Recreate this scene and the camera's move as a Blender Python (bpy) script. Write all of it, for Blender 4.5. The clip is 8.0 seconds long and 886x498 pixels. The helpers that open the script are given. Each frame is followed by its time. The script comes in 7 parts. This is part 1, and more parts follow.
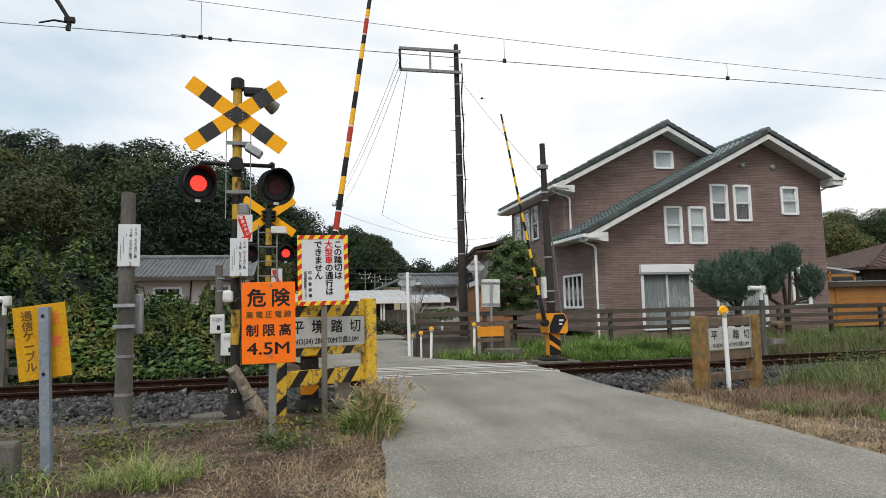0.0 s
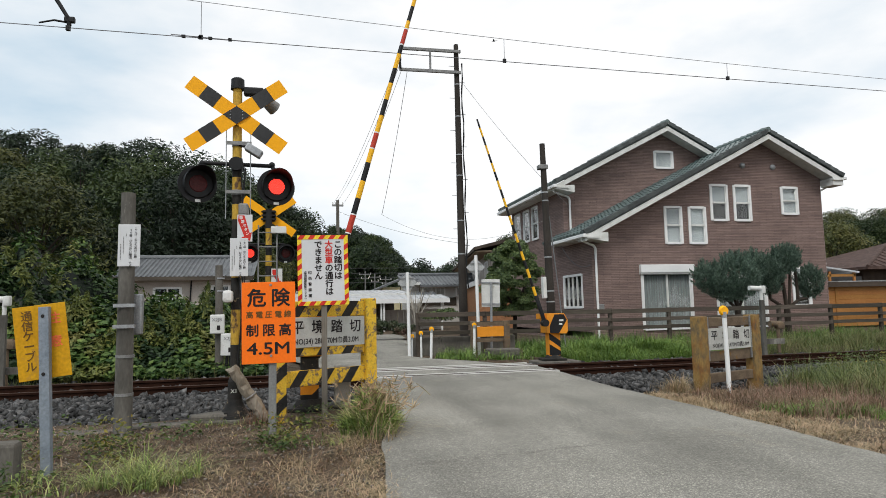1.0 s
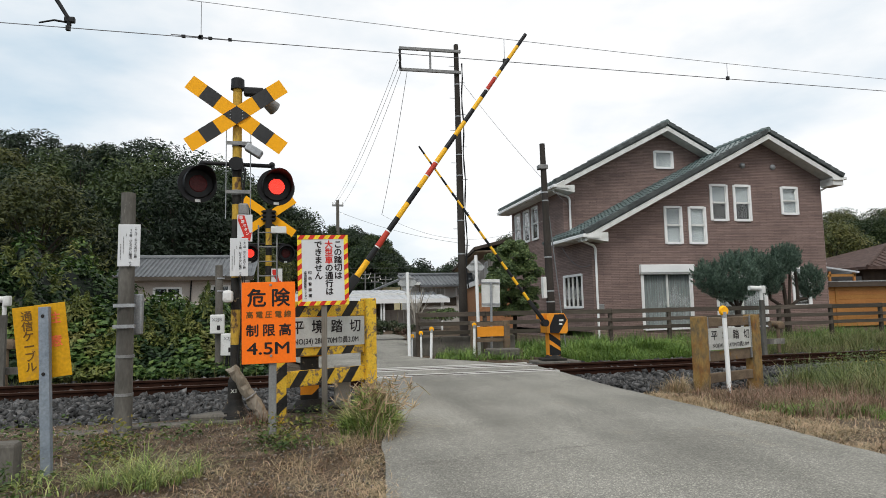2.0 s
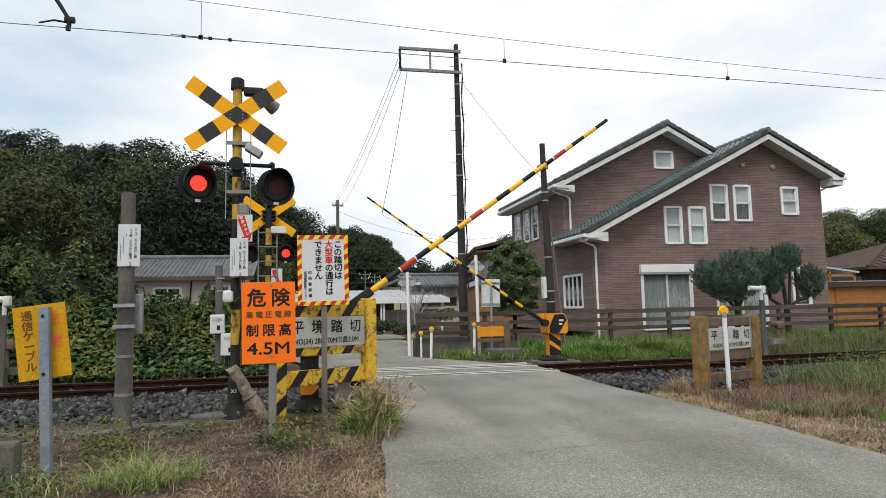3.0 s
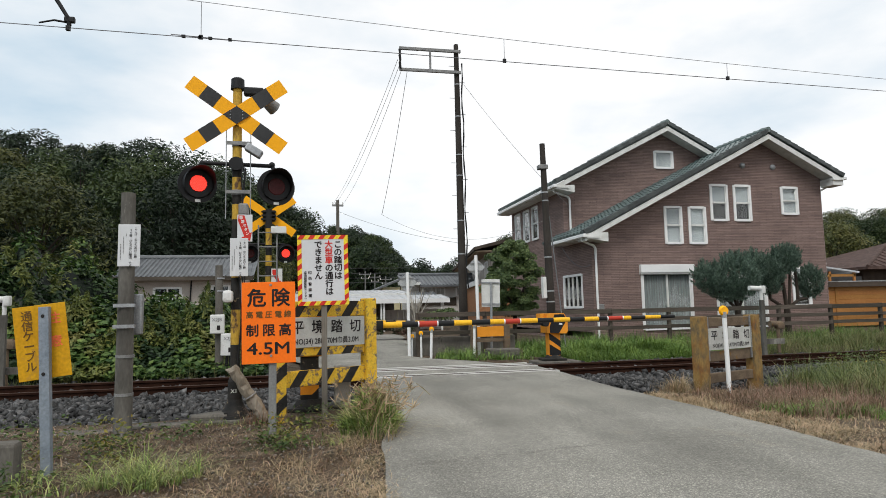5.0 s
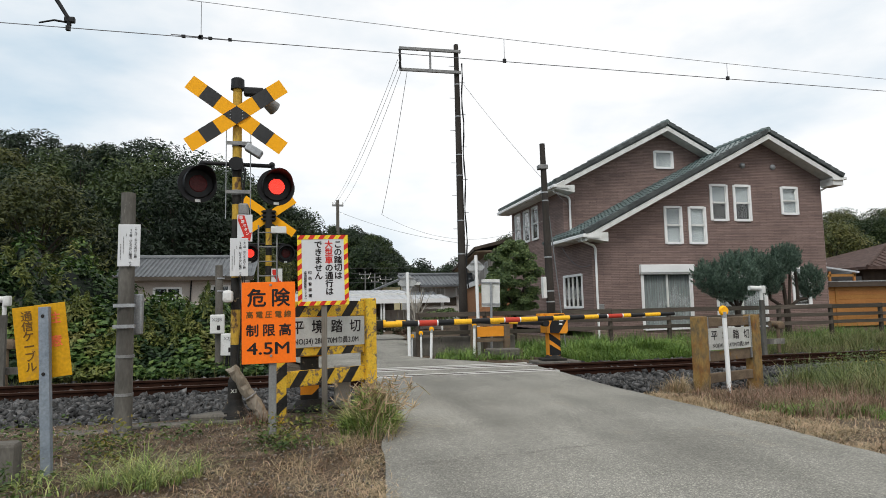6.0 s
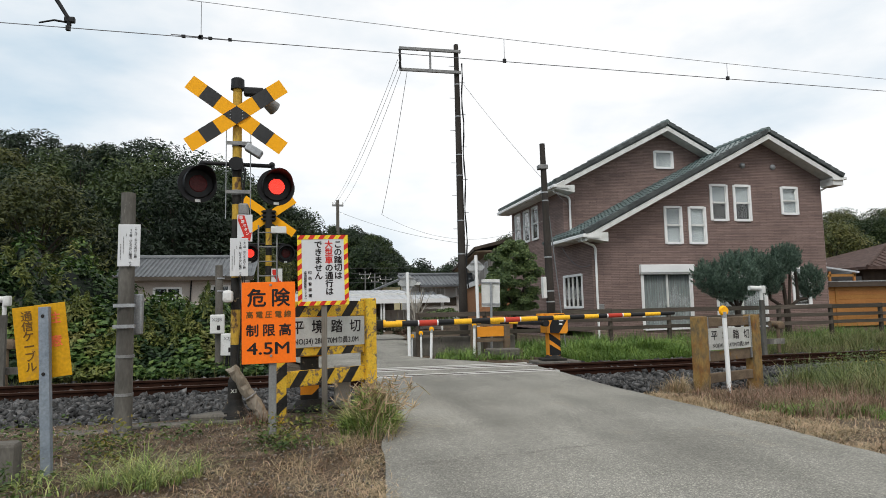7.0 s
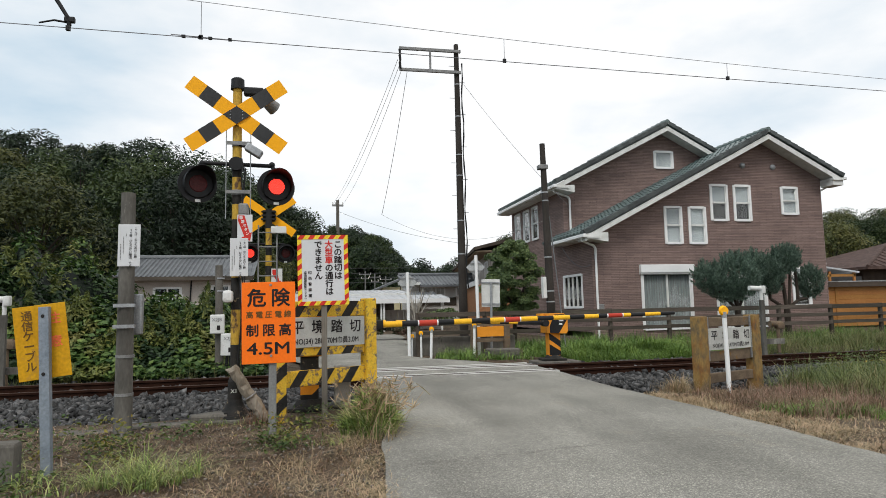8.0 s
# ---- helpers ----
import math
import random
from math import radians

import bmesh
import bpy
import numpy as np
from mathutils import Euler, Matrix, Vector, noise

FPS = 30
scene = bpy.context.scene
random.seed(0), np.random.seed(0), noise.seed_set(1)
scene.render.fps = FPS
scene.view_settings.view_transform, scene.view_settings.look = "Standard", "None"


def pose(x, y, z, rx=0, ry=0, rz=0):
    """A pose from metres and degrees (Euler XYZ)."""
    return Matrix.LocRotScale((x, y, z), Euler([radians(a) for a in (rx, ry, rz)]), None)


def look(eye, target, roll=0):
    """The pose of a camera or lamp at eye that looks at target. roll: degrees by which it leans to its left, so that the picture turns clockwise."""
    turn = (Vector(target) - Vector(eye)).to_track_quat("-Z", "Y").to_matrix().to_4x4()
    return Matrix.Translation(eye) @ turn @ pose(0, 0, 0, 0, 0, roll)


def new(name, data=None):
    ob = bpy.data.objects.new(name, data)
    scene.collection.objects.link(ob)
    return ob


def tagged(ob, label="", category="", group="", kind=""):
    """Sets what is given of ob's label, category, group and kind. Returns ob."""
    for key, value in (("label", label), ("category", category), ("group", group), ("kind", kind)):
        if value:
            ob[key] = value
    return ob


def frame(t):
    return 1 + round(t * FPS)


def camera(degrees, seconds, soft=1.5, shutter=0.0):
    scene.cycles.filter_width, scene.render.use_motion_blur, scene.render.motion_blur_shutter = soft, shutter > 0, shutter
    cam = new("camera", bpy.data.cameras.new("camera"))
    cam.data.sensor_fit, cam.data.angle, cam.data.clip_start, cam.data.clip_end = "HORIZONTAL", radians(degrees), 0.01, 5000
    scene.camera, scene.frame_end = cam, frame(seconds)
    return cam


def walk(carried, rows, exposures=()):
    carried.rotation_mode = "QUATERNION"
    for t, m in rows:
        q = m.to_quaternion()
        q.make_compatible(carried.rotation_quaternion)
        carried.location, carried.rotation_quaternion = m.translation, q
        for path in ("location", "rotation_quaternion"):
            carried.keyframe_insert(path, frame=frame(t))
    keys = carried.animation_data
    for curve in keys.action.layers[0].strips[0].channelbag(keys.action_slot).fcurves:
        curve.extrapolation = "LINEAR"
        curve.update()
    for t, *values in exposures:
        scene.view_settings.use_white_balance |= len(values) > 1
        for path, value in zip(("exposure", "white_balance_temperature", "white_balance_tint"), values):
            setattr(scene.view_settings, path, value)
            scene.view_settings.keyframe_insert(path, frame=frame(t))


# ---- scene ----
A = radians(12.4)
EYE = Vector((0.0, 0.0, 1.15))
PITCH = radians(5.4)
AHEAD = Vector((math.sin(A) * math.cos(PITCH), math.cos(A) * math.cos(PITCH), math.sin(PITCH)))
cam = camera(70, 8.0, soft=0.5)
walk(cam, [(0.0, look(EYE, EYE + AHEAD, -1.2)), (8.0, look(EYE, EYE + AHEAD, -1.2))])


# ---- world and light: bright overcast day ----
def make_world():
    w = bpy.data.worlds.new("overcast_sky")
    w.use_nodes = True
    scene.world = w
    nt = w.node_tree
    nt.nodes.clear()
    out = nt.nodes.new("ShaderNodeOutputWorld")
    bg = nt.nodes.new("ShaderNodeBackground")
    sky = nt.nodes.new("ShaderNodeTexSky")
    sky.sky_type = "NISHITA"
    sky.sun_disc = False
    sky.sun_elevation, sky.sun_rotation = radians(52), radians(200)
    dim = nt.nodes.new("ShaderNodeVectorMath")
    dim.operation = "SCALE"
    dim.inputs["Scale"].default_value = 0.16
    co = nt.nodes.new("ShaderNodeTexCoord")
    mp = nt.nodes.new("ShaderNodeMapping")
    mp.inputs["Scale"].default_value = (1.0, 1.0, 2.6)
    n1 = nt.nodes.new("ShaderNodeTexNoise")
    n1.inputs["Scale"].default_value, n1.inputs["Detail"].default_value = 2.3, 7
    n1.inputs["Roughness"].default_value = 0.52
    ramp = nt.nodes.new("ShaderNodeValToRGB")
    ramp.color_ramp.elements[0].position, ramp.color_ramp.elements[0].color = 0.3, (0.6, 0.74, 0.85, 1)
    ramp.color_ramp.elements[1].position, ramp.color_ramp.elements[1].color = 0.57, (1.06, 1.06, 1.055, 1)
    mix = nt.nodes.new("ShaderNodeMixRGB")
    mix.inputs["Fac"].default_value = 0.93
    nt.links.new(co.outputs["Generated"], mp.inputs["Vector"])
    nt.links.new(mp.outputs["Vector"], n1.inputs["Vector"])
    sep = nt.nodes.new("ShaderNodeSeparateXYZ")
    nt.links.new(co.outputs["Generated"], sep.inputs[0])
    lean = nt.nodes.new("ShaderNodeMath")
    lean.operation = "MULTIPLY_ADD"
    lean.inputs[1].default_value = 0.24
    nt.links.new(sep.outputs["X"], lean.inputs[0])
    nt.links.new(n1.outputs["Fac"], lean.inputs[2])
    nt.links.new(lean.outputs[0], ramp.inputs["Fac"])
    nt.links.new(sky.outputs["Color"], dim.inputs[0])
    nt.links.new(dim.outputs["Vector"], mix.inputs["Color1"])
    nt.links.new(ramp.outputs["Color"], mix.inputs["Color2"])
    nt.links.new(mix.outputs["Color"], bg.inputs["Color"])
    bg.inputs["Strength"].default_value = 1.0
    nt.links.new(bg.outputs["Background"], out.inputs["Surface"])


make_world()
sun = new("sun", bpy.data.lights.new("sun", "SUN"))
sun.data.energy, sun.data.angle, sun.data.color = 1.8, radians(20), (1.0, 0.97, 0.92)
sun.matrix_world = look((0, 0, 50), (20, 34, 0))
scene.view_settings.exposure = 0.0


# ---- materials ----
def node_mat(name, colours, rough=0.7, metal=0.0, scale=6.0, fine=60.0, bump=0.15, spots=None, stretch=(1, 1, 1),
             island=0.0, each=0.0, spec=0.2, spot_scale=3.0, spot_cut=0.58, vary=0.2, soft=0.06):
    """Two-scale mottled surface: colours blend by coarse noise, fine noise varies them, spots adds worn or stained patches."""
    m = bpy.data.materials.new(name)
    m.use_nodes = True
    nt = m.node_tree
    b = nt.nodes["Principled BSDF"]
    L = nt.links.new
    co = nt.nodes.new("ShaderNodeTexCoord")
    mp = nt.nodes.new("ShaderNodeMapping")
    mp.inputs["Scale"].default_value = stretch
    L(co.outputs["Object"], mp.inputs["Vector"])
    n1 = nt.nodes.new("ShaderNodeTexNoise")
    n1.inputs["Scale"].default_value, n1.inputs["Detail"].default_value = scale, 5
    n2 = nt.nodes.new("ShaderNodeTexNoise")
    n2.inputs["Scale"].default_value, n2.inputs["Detail"].default_value = fine, 4
    L(mp.outputs["Vector"], n1.inputs["Vector"])
    L(mp.outputs["Vector"], n2.inputs["Vector"])
    ramp = nt.nodes.new("ShaderNodeValToRGB")
    els = ramp.color_ramp.elements
    for i, c in enumerate(colours):
        p = 0.32 + 0.36 * i / max(1, len(colours) - 1)
        e = els[i] if i < 2 else els.new(p)
        e.position, e.color = p, (*c, 1)
    if len(colours) == 1:
        els[1].color = (*colours[0], 1)
    L(n1.outputs["Fac"], ramp.inputs["Fac"])
    col = ramp.outputs["Color"]
    hsv = nt.nodes.new("ShaderNodeHueSaturation")
    rng = nt.nodes.new("ShaderNodeMapRange")
    rng.inputs["From Min"].default_value, rng.inputs["From Max"].default_value = 0.25, 0.75
    rng.inputs["To Min"].default_value, rng.inputs["To Max"].default_value = 1 - vary, 1 + vary
    L(n2.outputs["Fac"], rng.inputs["Value"])
    L(rng.outputs["Result"], hsv.inputs["Value"])
    L(col, hsv.inputs["Color"])
    col = hsv.outputs["Color"]
    if spots:
        n3 = nt.nodes.new("ShaderNodeTexNoise")
        n3.inputs["Scale"].default_value, n3.inputs["Detail"].default_value = spot_scale, 8
        n3.inputs["Roughness"].default_value = 0.7
        L(mp.outputs["Vector"], n3.inputs["Vector"])
        cut = nt.nodes.new("ShaderNodeMapRange")
        cut.inputs["From Min"].default_value, cut.inputs["From Max"].default_value = spot_cut, spot_cut + soft
        L(n3.outputs["Fac"], cut.inputs["Value"])
        mx = nt.nodes.new("ShaderNodeMixRGB")
        L(cut.outputs["Result"], mx.inputs["Fac"])
        L(col, mx.inputs["Color1"])
        mx.inputs["Color2"].default_value = (*spots, 1)
        col = mx.outputs["Color"]
    for amount, kind in ((island, "geo"), (each, "obj")):
        if amount:
            src = nt.nodes.new("ShaderNodeNewGeometry" if kind == "geo" else "ShaderNodeObjectInfo")
            h2 = nt.nodes.new("ShaderNodeHueSaturation")
            r2 = nt.nodes.new("ShaderNodeMapRange")
            r2.inputs["To Min"].default_value, r2.inputs["To Max"].default_value = 1 - amount, 1 + amount
            L(src.outputs["Random Per Island" if kind == "geo" else "Random"], r2.inputs["Value"])
            L(r2.outputs["Result"], h2.inputs["Value"])
            r3 = nt.nodes.new("ShaderNodeMapRange")
            r3.inputs["To Min"].default_value, r3.inputs["To Max"].default_value = 0.5 + amount * 0.05, 0.5 - amount * 0.05
            L(src.outputs["Random Per Island" if kind == "geo" else "Random"], r3.inputs["Value"])
            L(r3.outputs["Result"], h2.inputs["Hue"])
            L(col, h2.inputs["Color"])
            col = h2.outputs["Color"]
    L(col, b.inputs["Base Color"])
    b.inputs["Roughness"].default_value, b.inputs["Metallic"].default_value = rough, metal
    b.inputs["Specular IOR Level"].default_value = spec
    if bump:
        bp = nt.nodes.new("ShaderNodeBump")
        bp.inputs["Strength"].default_value, bp.inputs["Distance"].default_value = bump, 0.02
        L(n2.outputs["Fac"], bp.inputs["Height"])
        L(bp.outputs["Normal"], b.inputs["Normal"])
    return m


def leaf_mat(name, colours, island=0.45, each=0.15, scale=1.2):
    m = node_mat(name, colours, rough=0.55, scale=scale, fine=20, bump=0, island=island, each=each, spec=0.3)
    nt = m.node_tree
    b, out = nt.nodes["Principled BSDF"], nt.nodes["Material Output"]
    tr = nt.nodes.new("ShaderNodeBsdfTranslucent")
    nt.links.new(b.inputs["Base Color"].links[0].from_socket, tr.inputs["Color"])
    mx = nt.nodes.new("ShaderNodeMixShader")
    mx.inputs["Fac"].default_value = 0.18
    nt.links.new(b.outputs["BSDF"], mx.inputs[1])
    nt.links.new(tr.outputs["BSDF"], mx.inputs[2])
    nt.links.new(mx.outputs["Shader"], out.inputs["Surface"])
    return m


def glow_mat(name, colour, strength):
    """A lamp face of many small bright cells."""
    m = bpy.data.materials.new(name)
    m.use_nodes = True
    nt = m.node_tree
    b = nt.nodes["Principled BSDF"]
    b.inputs["Base Color"].default_value = (*colour, 1)
    b.inputs["Emission Color"].default_value = (*colour, 1)
    co = nt.nodes.new("ShaderNodeTexCoord")
    vo = nt.nodes.new("ShaderNodeTexVoronoi")
    vo.inputs["Scale"].default_value = 85.0
    mr = nt.nodes.new("ShaderNodeMapRange")
    mr.inputs["From Min"].default_value, mr.inputs["From Max"].default_value = 0.1, 0.55
    mr.inputs["To Min"].default_value, mr.inputs["To Max"].default_value = strength * 1.35, strength * 0.6
    nt.links.new(co.outputs["Object"], vo.inputs["Vector"])
    nt.links.new(vo.outputs["Distance"], mr.inputs["Value"])
    nt.links.new(mr.outputs["Result"], b.inputs["Emission Strength"])
    return m


MAT = {
    "soil": node_mat("soil", [(0.05, 0.034, 0.022), (0.095, 0.069, 0.047), (0.15, 0.115, 0.082)], 0.97, scale=4.5, fine=90,
                     bump=1.0, spots=(0.05, 0.055, 0.024), spot_scale=1.1, vary=0.85, soft=0.1),
    "ballast": node_mat("ballast", [(0.014, 0.0135, 0.0135), (0.042, 0.041, 0.04), (0.1, 0.097, 0.094)], 0.65, scale=12, fine=60, bump=0.3, island=0.85, spec=0.4),
    "rail_rust": node_mat("rail_rust", [(0.021, 0.01, 0.007), (0.038, 0.018, 0.012)], 0.95, scale=4, fine=60, bump=0.3, spec=0.05),
    "rail_top": node_mat("rail_top", [(0.05, 0.028, 0.019), (0.075, 0.047, 0.035)], 0.7, 0.0, scale=4, fine=90, bump=0.1),
    "concrete": node_mat("concrete", [(0.26, 0.245, 0.22), (0.36, 0.34, 0.31)], 0.9, scale=4, fine=70, bump=0.3,
                         spots=(0.14, 0.13, 0.1), spot_scale=4),
    "concrete_dark": node_mat("concrete_dark", [(0.085, 0.078, 0.068), (0.165, 0.152, 0.132)], 0.92, scale=3, fine=60, bump=0.35,
                              spots=(0.075, 0.072, 0.06), spot_scale=3, stretch=(1, 1, 0.4)),
    "panel_edge": node_mat("panel_edge", [(0.42, 0.41, 0.39), (0.55, 0.54, 0.51)], 0.7, scale=5, fine=60, bump=0.2),
    "yellow": node_mat("yellow_paint", [(0.88, 0.385, 0.004), (0.92, 0.415, 0.006)], 0.45, scale=2, fine=30, bump=0.02, vary=0.05),
    "yellow_worn": node_mat("yellow_worn", [(0.66, 0.38, 0.03), (0.76, 0.5, 0.05)], 0.7, scale=6, fine=60, bump=0.25,
                            spots=(0.17, 0.125, 0.085), spot_scale=10, spot_cut=0.535, soft=0.05),
    "black": node_mat("black_paint", [(0.011, 0.011, 0.012), (0.02, 0.02, 0.021)], 0.5, scale=5, fine=70, vary=0.07, bump=0.05),
    "black_worn": node_mat("black_worn", [(0.014, 0.014, 0.014), (0.035, 0.032, 0.028)], 0.75, scale=7, fine=70, bump=0.2,
                           spots=(0.3, 0.23, 0.14), spot_scale=9, spot_cut=0.6),
    "grey_reflect": node_mat("grey_reflect", [(0.03, 0.03, 0.031), (0.042, 0.042, 0.042)], 0.5, scale=5, fine=70, vary=0.07, bump=0.03),
    "red_paint": node_mat("red_paint", [(0.42, 0.04, 0.025), (0.5, 0.06, 0.035)], 0.5, scale=6, fine=60, vary=0.07, bump=0.05),
    "orange": node_mat("orange_sheet", [(0.95, 0.165, 0.008), (0.98, 0.19, 0.012)], 0.5, scale=3, fine=40, vary=0.07, bump=0.03),
    "orange_paint": node_mat("orange_paint", [(0.72, 0.26, 0.02), (0.8, 0.31, 0.03)], 0.5, scale=5, fine=50, vary=0.07, bump=0.06),
    "white": node_mat("white_paint", [(0.74, 0.74, 0.73), (0.78, 0.78, 0.77)], 0.5, scale=1.5, fine=40, vary=0.03, bump=0.0),
    "enamel": node_mat("sign_enamel", [(0.6, 0.61, 0.62), (0.64, 0.65, 0.66)], 0.45, scale=1.2, fine=30, vary=0.03, bump=0.0,
                       spots=(0.52, 0.52, 0.5), spot_scale=5, spot_cut=0.66),
    "white_dirty": node_mat("white_dirty", [(0.56, 0.56, 0.53), (0.7, 0.7, 0.68)], 0.6, scale=4, fine=40, vary=0.07, bump=0.08,
                            spots=(0.38, 0.36, 0.31), spot_scale=5, spot_cut=0.62),
    "old_enamel": node_mat("old_enamel", [(0.4, 0.4, 0.37), (0.52, 0.52, 0.49)], 0.6, scale=5, fine=50, vary=0.1, bump=0.05,
                           spots=(0.24, 0.2, 0.15), spot_scale=9, spot_cut=0.62),
    "sign_red": node_mat("sign_red", [(0.55, 0.03, 0.02), (0.6, 0.04, 0.03)], 0.5, scale=5, fine=40, vary=0.07, bump=0.02),
    "ink": node_mat("sign_ink", [(0.015, 0.012, 0.012), (0.025, 0.02, 0.02)], 0.6, scale=8, fine=60, bump=0),
    "ink_grey": node_mat("faded_ink", [(0.22, 0.22, 0.22), (0.28, 0.28, 0.28)], 0.6, scale=8, fine=60, bump=0),
    "ink_brown": node_mat("faded_brown_ink", [(0.12, 0.06, 0.015), (0.16, 0.08, 0.02)], 0.6, scale=8, fine=60, bump=0),
    "galv": node_mat("galvanised", [(0.3, 0.31, 0.32), (0.4, 0.41, 0.42)], 0.5, 0.6, scale=9, fine=60, bump=0.06),
    "galv_dull": node_mat("galvanised_dull", [(0.2, 0.2, 0.2), (0.28, 0.28, 0.27)], 0.65, 0.4, scale=9, fine=60, bump=0.08,
                          spots=(0.16, 0.1, 0.06), spot_scale=9, spot_cut=0.64),
    "blue_steel": node_mat("blue_grey_steel", [(0.2, 0.235, 0.275), (0.27, 0.305, 0.345)], 0.55, 0.3, scale=7, fine=60, bump=0.06,
                           spots=(0.15, 0.13, 0.11), spot_scale=8, spot_cut=0.66),
    "timber_grey": node_mat("weathered_timber", [(0.13, 0.115, 0.095), (0.24, 0.215, 0.18)], 0.9, scale=5, fine=50, bump=0.5,
                            stretch=(1, 1, 0.12)),
    "timber_brown": node_mat("stained_timber", [(0.046, 0.038, 0.03), (0.095, 0.08, 0.064)], 0.85, scale=4, fine=40, bump=0.4,
                             stretch=(0.15, 1, 1), each=0.25),
    "rusty": node_mat("rusty_yellow", [(0.21, 0.1, 0.033), (0.27, 0.17, 0.06), (0.14, 0.105, 0.06)], 0.9, scale=8, fine=60,
                      bump=0.4, spots=(0.1, 0.085, 0.06), spot_scale=13, spot_cut=0.48, soft=0.2, stretch=(1, 1, 0.5)),
    "rusty_dark": node_mat("rusty_dark", [(0.11, 0.08, 0.055), (0.17, 0.125, 0.085)], 0.9, scale=7, fine=60, bump=0.4,
                           spots=(0.2, 0.11, 0.04), spot_scale=5),
    "wire": node_mat("wire", [(0.14, 0.14, 0.145), (0.19, 0.19, 0.2)], 0.5, 0.4, scale=2, fine=30, bump=0),
    "wire_light": node_mat("wire_light", [(0.32, 0.33, 0.34), (0.4, 0.4, 0.42)], 0.5, 0.4, scale=2, fine=30, bump=0),
    "bark": node_mat("bark", [(0.026, 0.02, 0.016), (0.056, 0.045, 0.035)], 0.95, scale=6, fine=40, bump=0.6, stretch=(1, 1, 0.3)),
    "lens_off": node_mat("dark_red_lens", [(0.055, 0.006, 0.006), (0.08, 0.01, 0.01)], 0.25, scale=30, fine=120, bump=0.3),
    "roof_tile": node_mat("roof_tile", [(0.07, 0.1, 0.097), (0.115, 0.155, 0.15)], 0.3, scale=3, fine=30, bump=0.1, each=0.12, island=0.14, spec=0.5),
    "roof_grey": node_mat("roof_grey", [(0.1, 0.108, 0.115), (0.16, 0.168, 0.175)], 0.5, scale=2, fine=25, bump=0.15, island=0.12),
    "stucco": node_mat("stucco", [(0.42, 0.375, 0.335), (0.5, 0.45, 0.41)], 0.9, scale=1.2, fine=40, bump=0.15,
                       spots=(0.36, 0.32, 0.28), spot_scale=1.5),
    "curtain": node_mat("curtain", [(0.17, 0.19, 0.19), (0.28, 0.3, 0.3)], 0.9, scale=3, fine=30, bump=0.1, stretch=(6, 6, 0.3)),
    "blind": node_mat("blind", [(0.33, 0.36, 0.37), (0.4, 0.43, 0.44)], 0.8, scale=2, fine=20, bump=0, vary=0.05),
    # near-black colour in place of shade, for boards behind panes and under the canopy
    "shade_board": node_mat("shade_board", [(0.03, 0.03, 0.03), (0.05, 0.05, 0.05)], 0.9, scale=2, fine=10, bump=0),
    "shed_wood": node_mat("shed_wood", [(0.3, 0.13, 0.035), (0.37, 0.17, 0.05)], 0.6, scale=3, fine=40, bump=0.2,
                          stretch=(0.2, 1, 1), each=0.12),
    "rust_roof": node_mat("rust_roof", [(0.05, 0.03, 0.025), (0.095, 0.06, 0.05)], 0.8, scale=3, fine=30, bump=0.2,
                          spots=(0.13, 0.1, 0.09), spot_scale=4),
    "brick_orange": node_mat("brick_orange", [(0.28, 0.13, 0.065), (0.36, 0.18, 0.09)], 0.85, scale=8, fine=40, bump=0.25),
    "woods": leaf_mat("woods_leaf", [(0.014, 0.03, 0.01), (0.028, 0.05, 0.015), (0.05, 0.072, 0.021)], 0.5, 0.4, 0.4),
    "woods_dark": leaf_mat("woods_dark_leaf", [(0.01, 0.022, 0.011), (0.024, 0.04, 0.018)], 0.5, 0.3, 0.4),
    "woods_olive": leaf_mat("woods_olive_leaf", [(0.035, 0.05, 0.014), (0.07, 0.08, 0.022), (0.1, 0.105, 0.03)], 0.45, 0.3, 0.5),
    "vine": leaf_mat("vine_leaf", [(0.03, 0.065, 0.013), (0.062, 0.115, 0.026), (0.12, 0.18, 0.05)], 0.6, 0.1, 0.9),
    "vine_dark": leaf_mat("vine_dark_leaf", [(0.016, 0.038, 0.011), (0.034, 0.066, 0.018)], 0.55, 0.1, 0.9),
    "vine_olive": leaf_mat("vine_olive_leaf", [(0.06, 0.08, 0.018), (0.12, 0.145, 0.035), (0.17, 0.17, 0.05)], 0.5, 0.1, 0.9),
    "garden_leaf": leaf_mat("garden_leaf", [(0.06, 0.096, 0.034), (0.12, 0.172, 0.06)], 0.5, 0.1, 2),
    "juniper": leaf_mat("juniper_leaf", [(0.05, 0.084, 0.06), (0.12, 0.175, 0.135)], 0.5, 0.1, 3),
    "grass_green": leaf_mat("grass_green", [(0.09, 0.165, 0.03), (0.165, 0.265, 0.06)], 0.45, 0.1, 1.2),
    "grass_dull": leaf_mat("grass_dull", [(0.085, 0.125, 0.035), (0.15, 0.18, 0.06), (0.2, 0.155, 0.08)], 0.45, 0.1, 1.2),
    "grass_dry": leaf_mat("grass_dry", [(0.27, 0.195, 0.105), (0.42, 0.33, 0.2), (0.2, 0.13, 0.075)], 0.45, 0.1, 1.5),
    "straw_brown": leaf_mat("straw_brown", [(0.15, 0.095, 0.065), (0.25, 0.17, 0.11), (0.11, 0.065, 0.045)], 0.45, 0.1, 1.5),
    "red_leaf": leaf_mat("red_leaf", [(0.028, 0.045, 0.018), (0.045, 0.06, 0.026), (0.1, 0.045, 0.032)], 0.4, 0.1, 2),
}


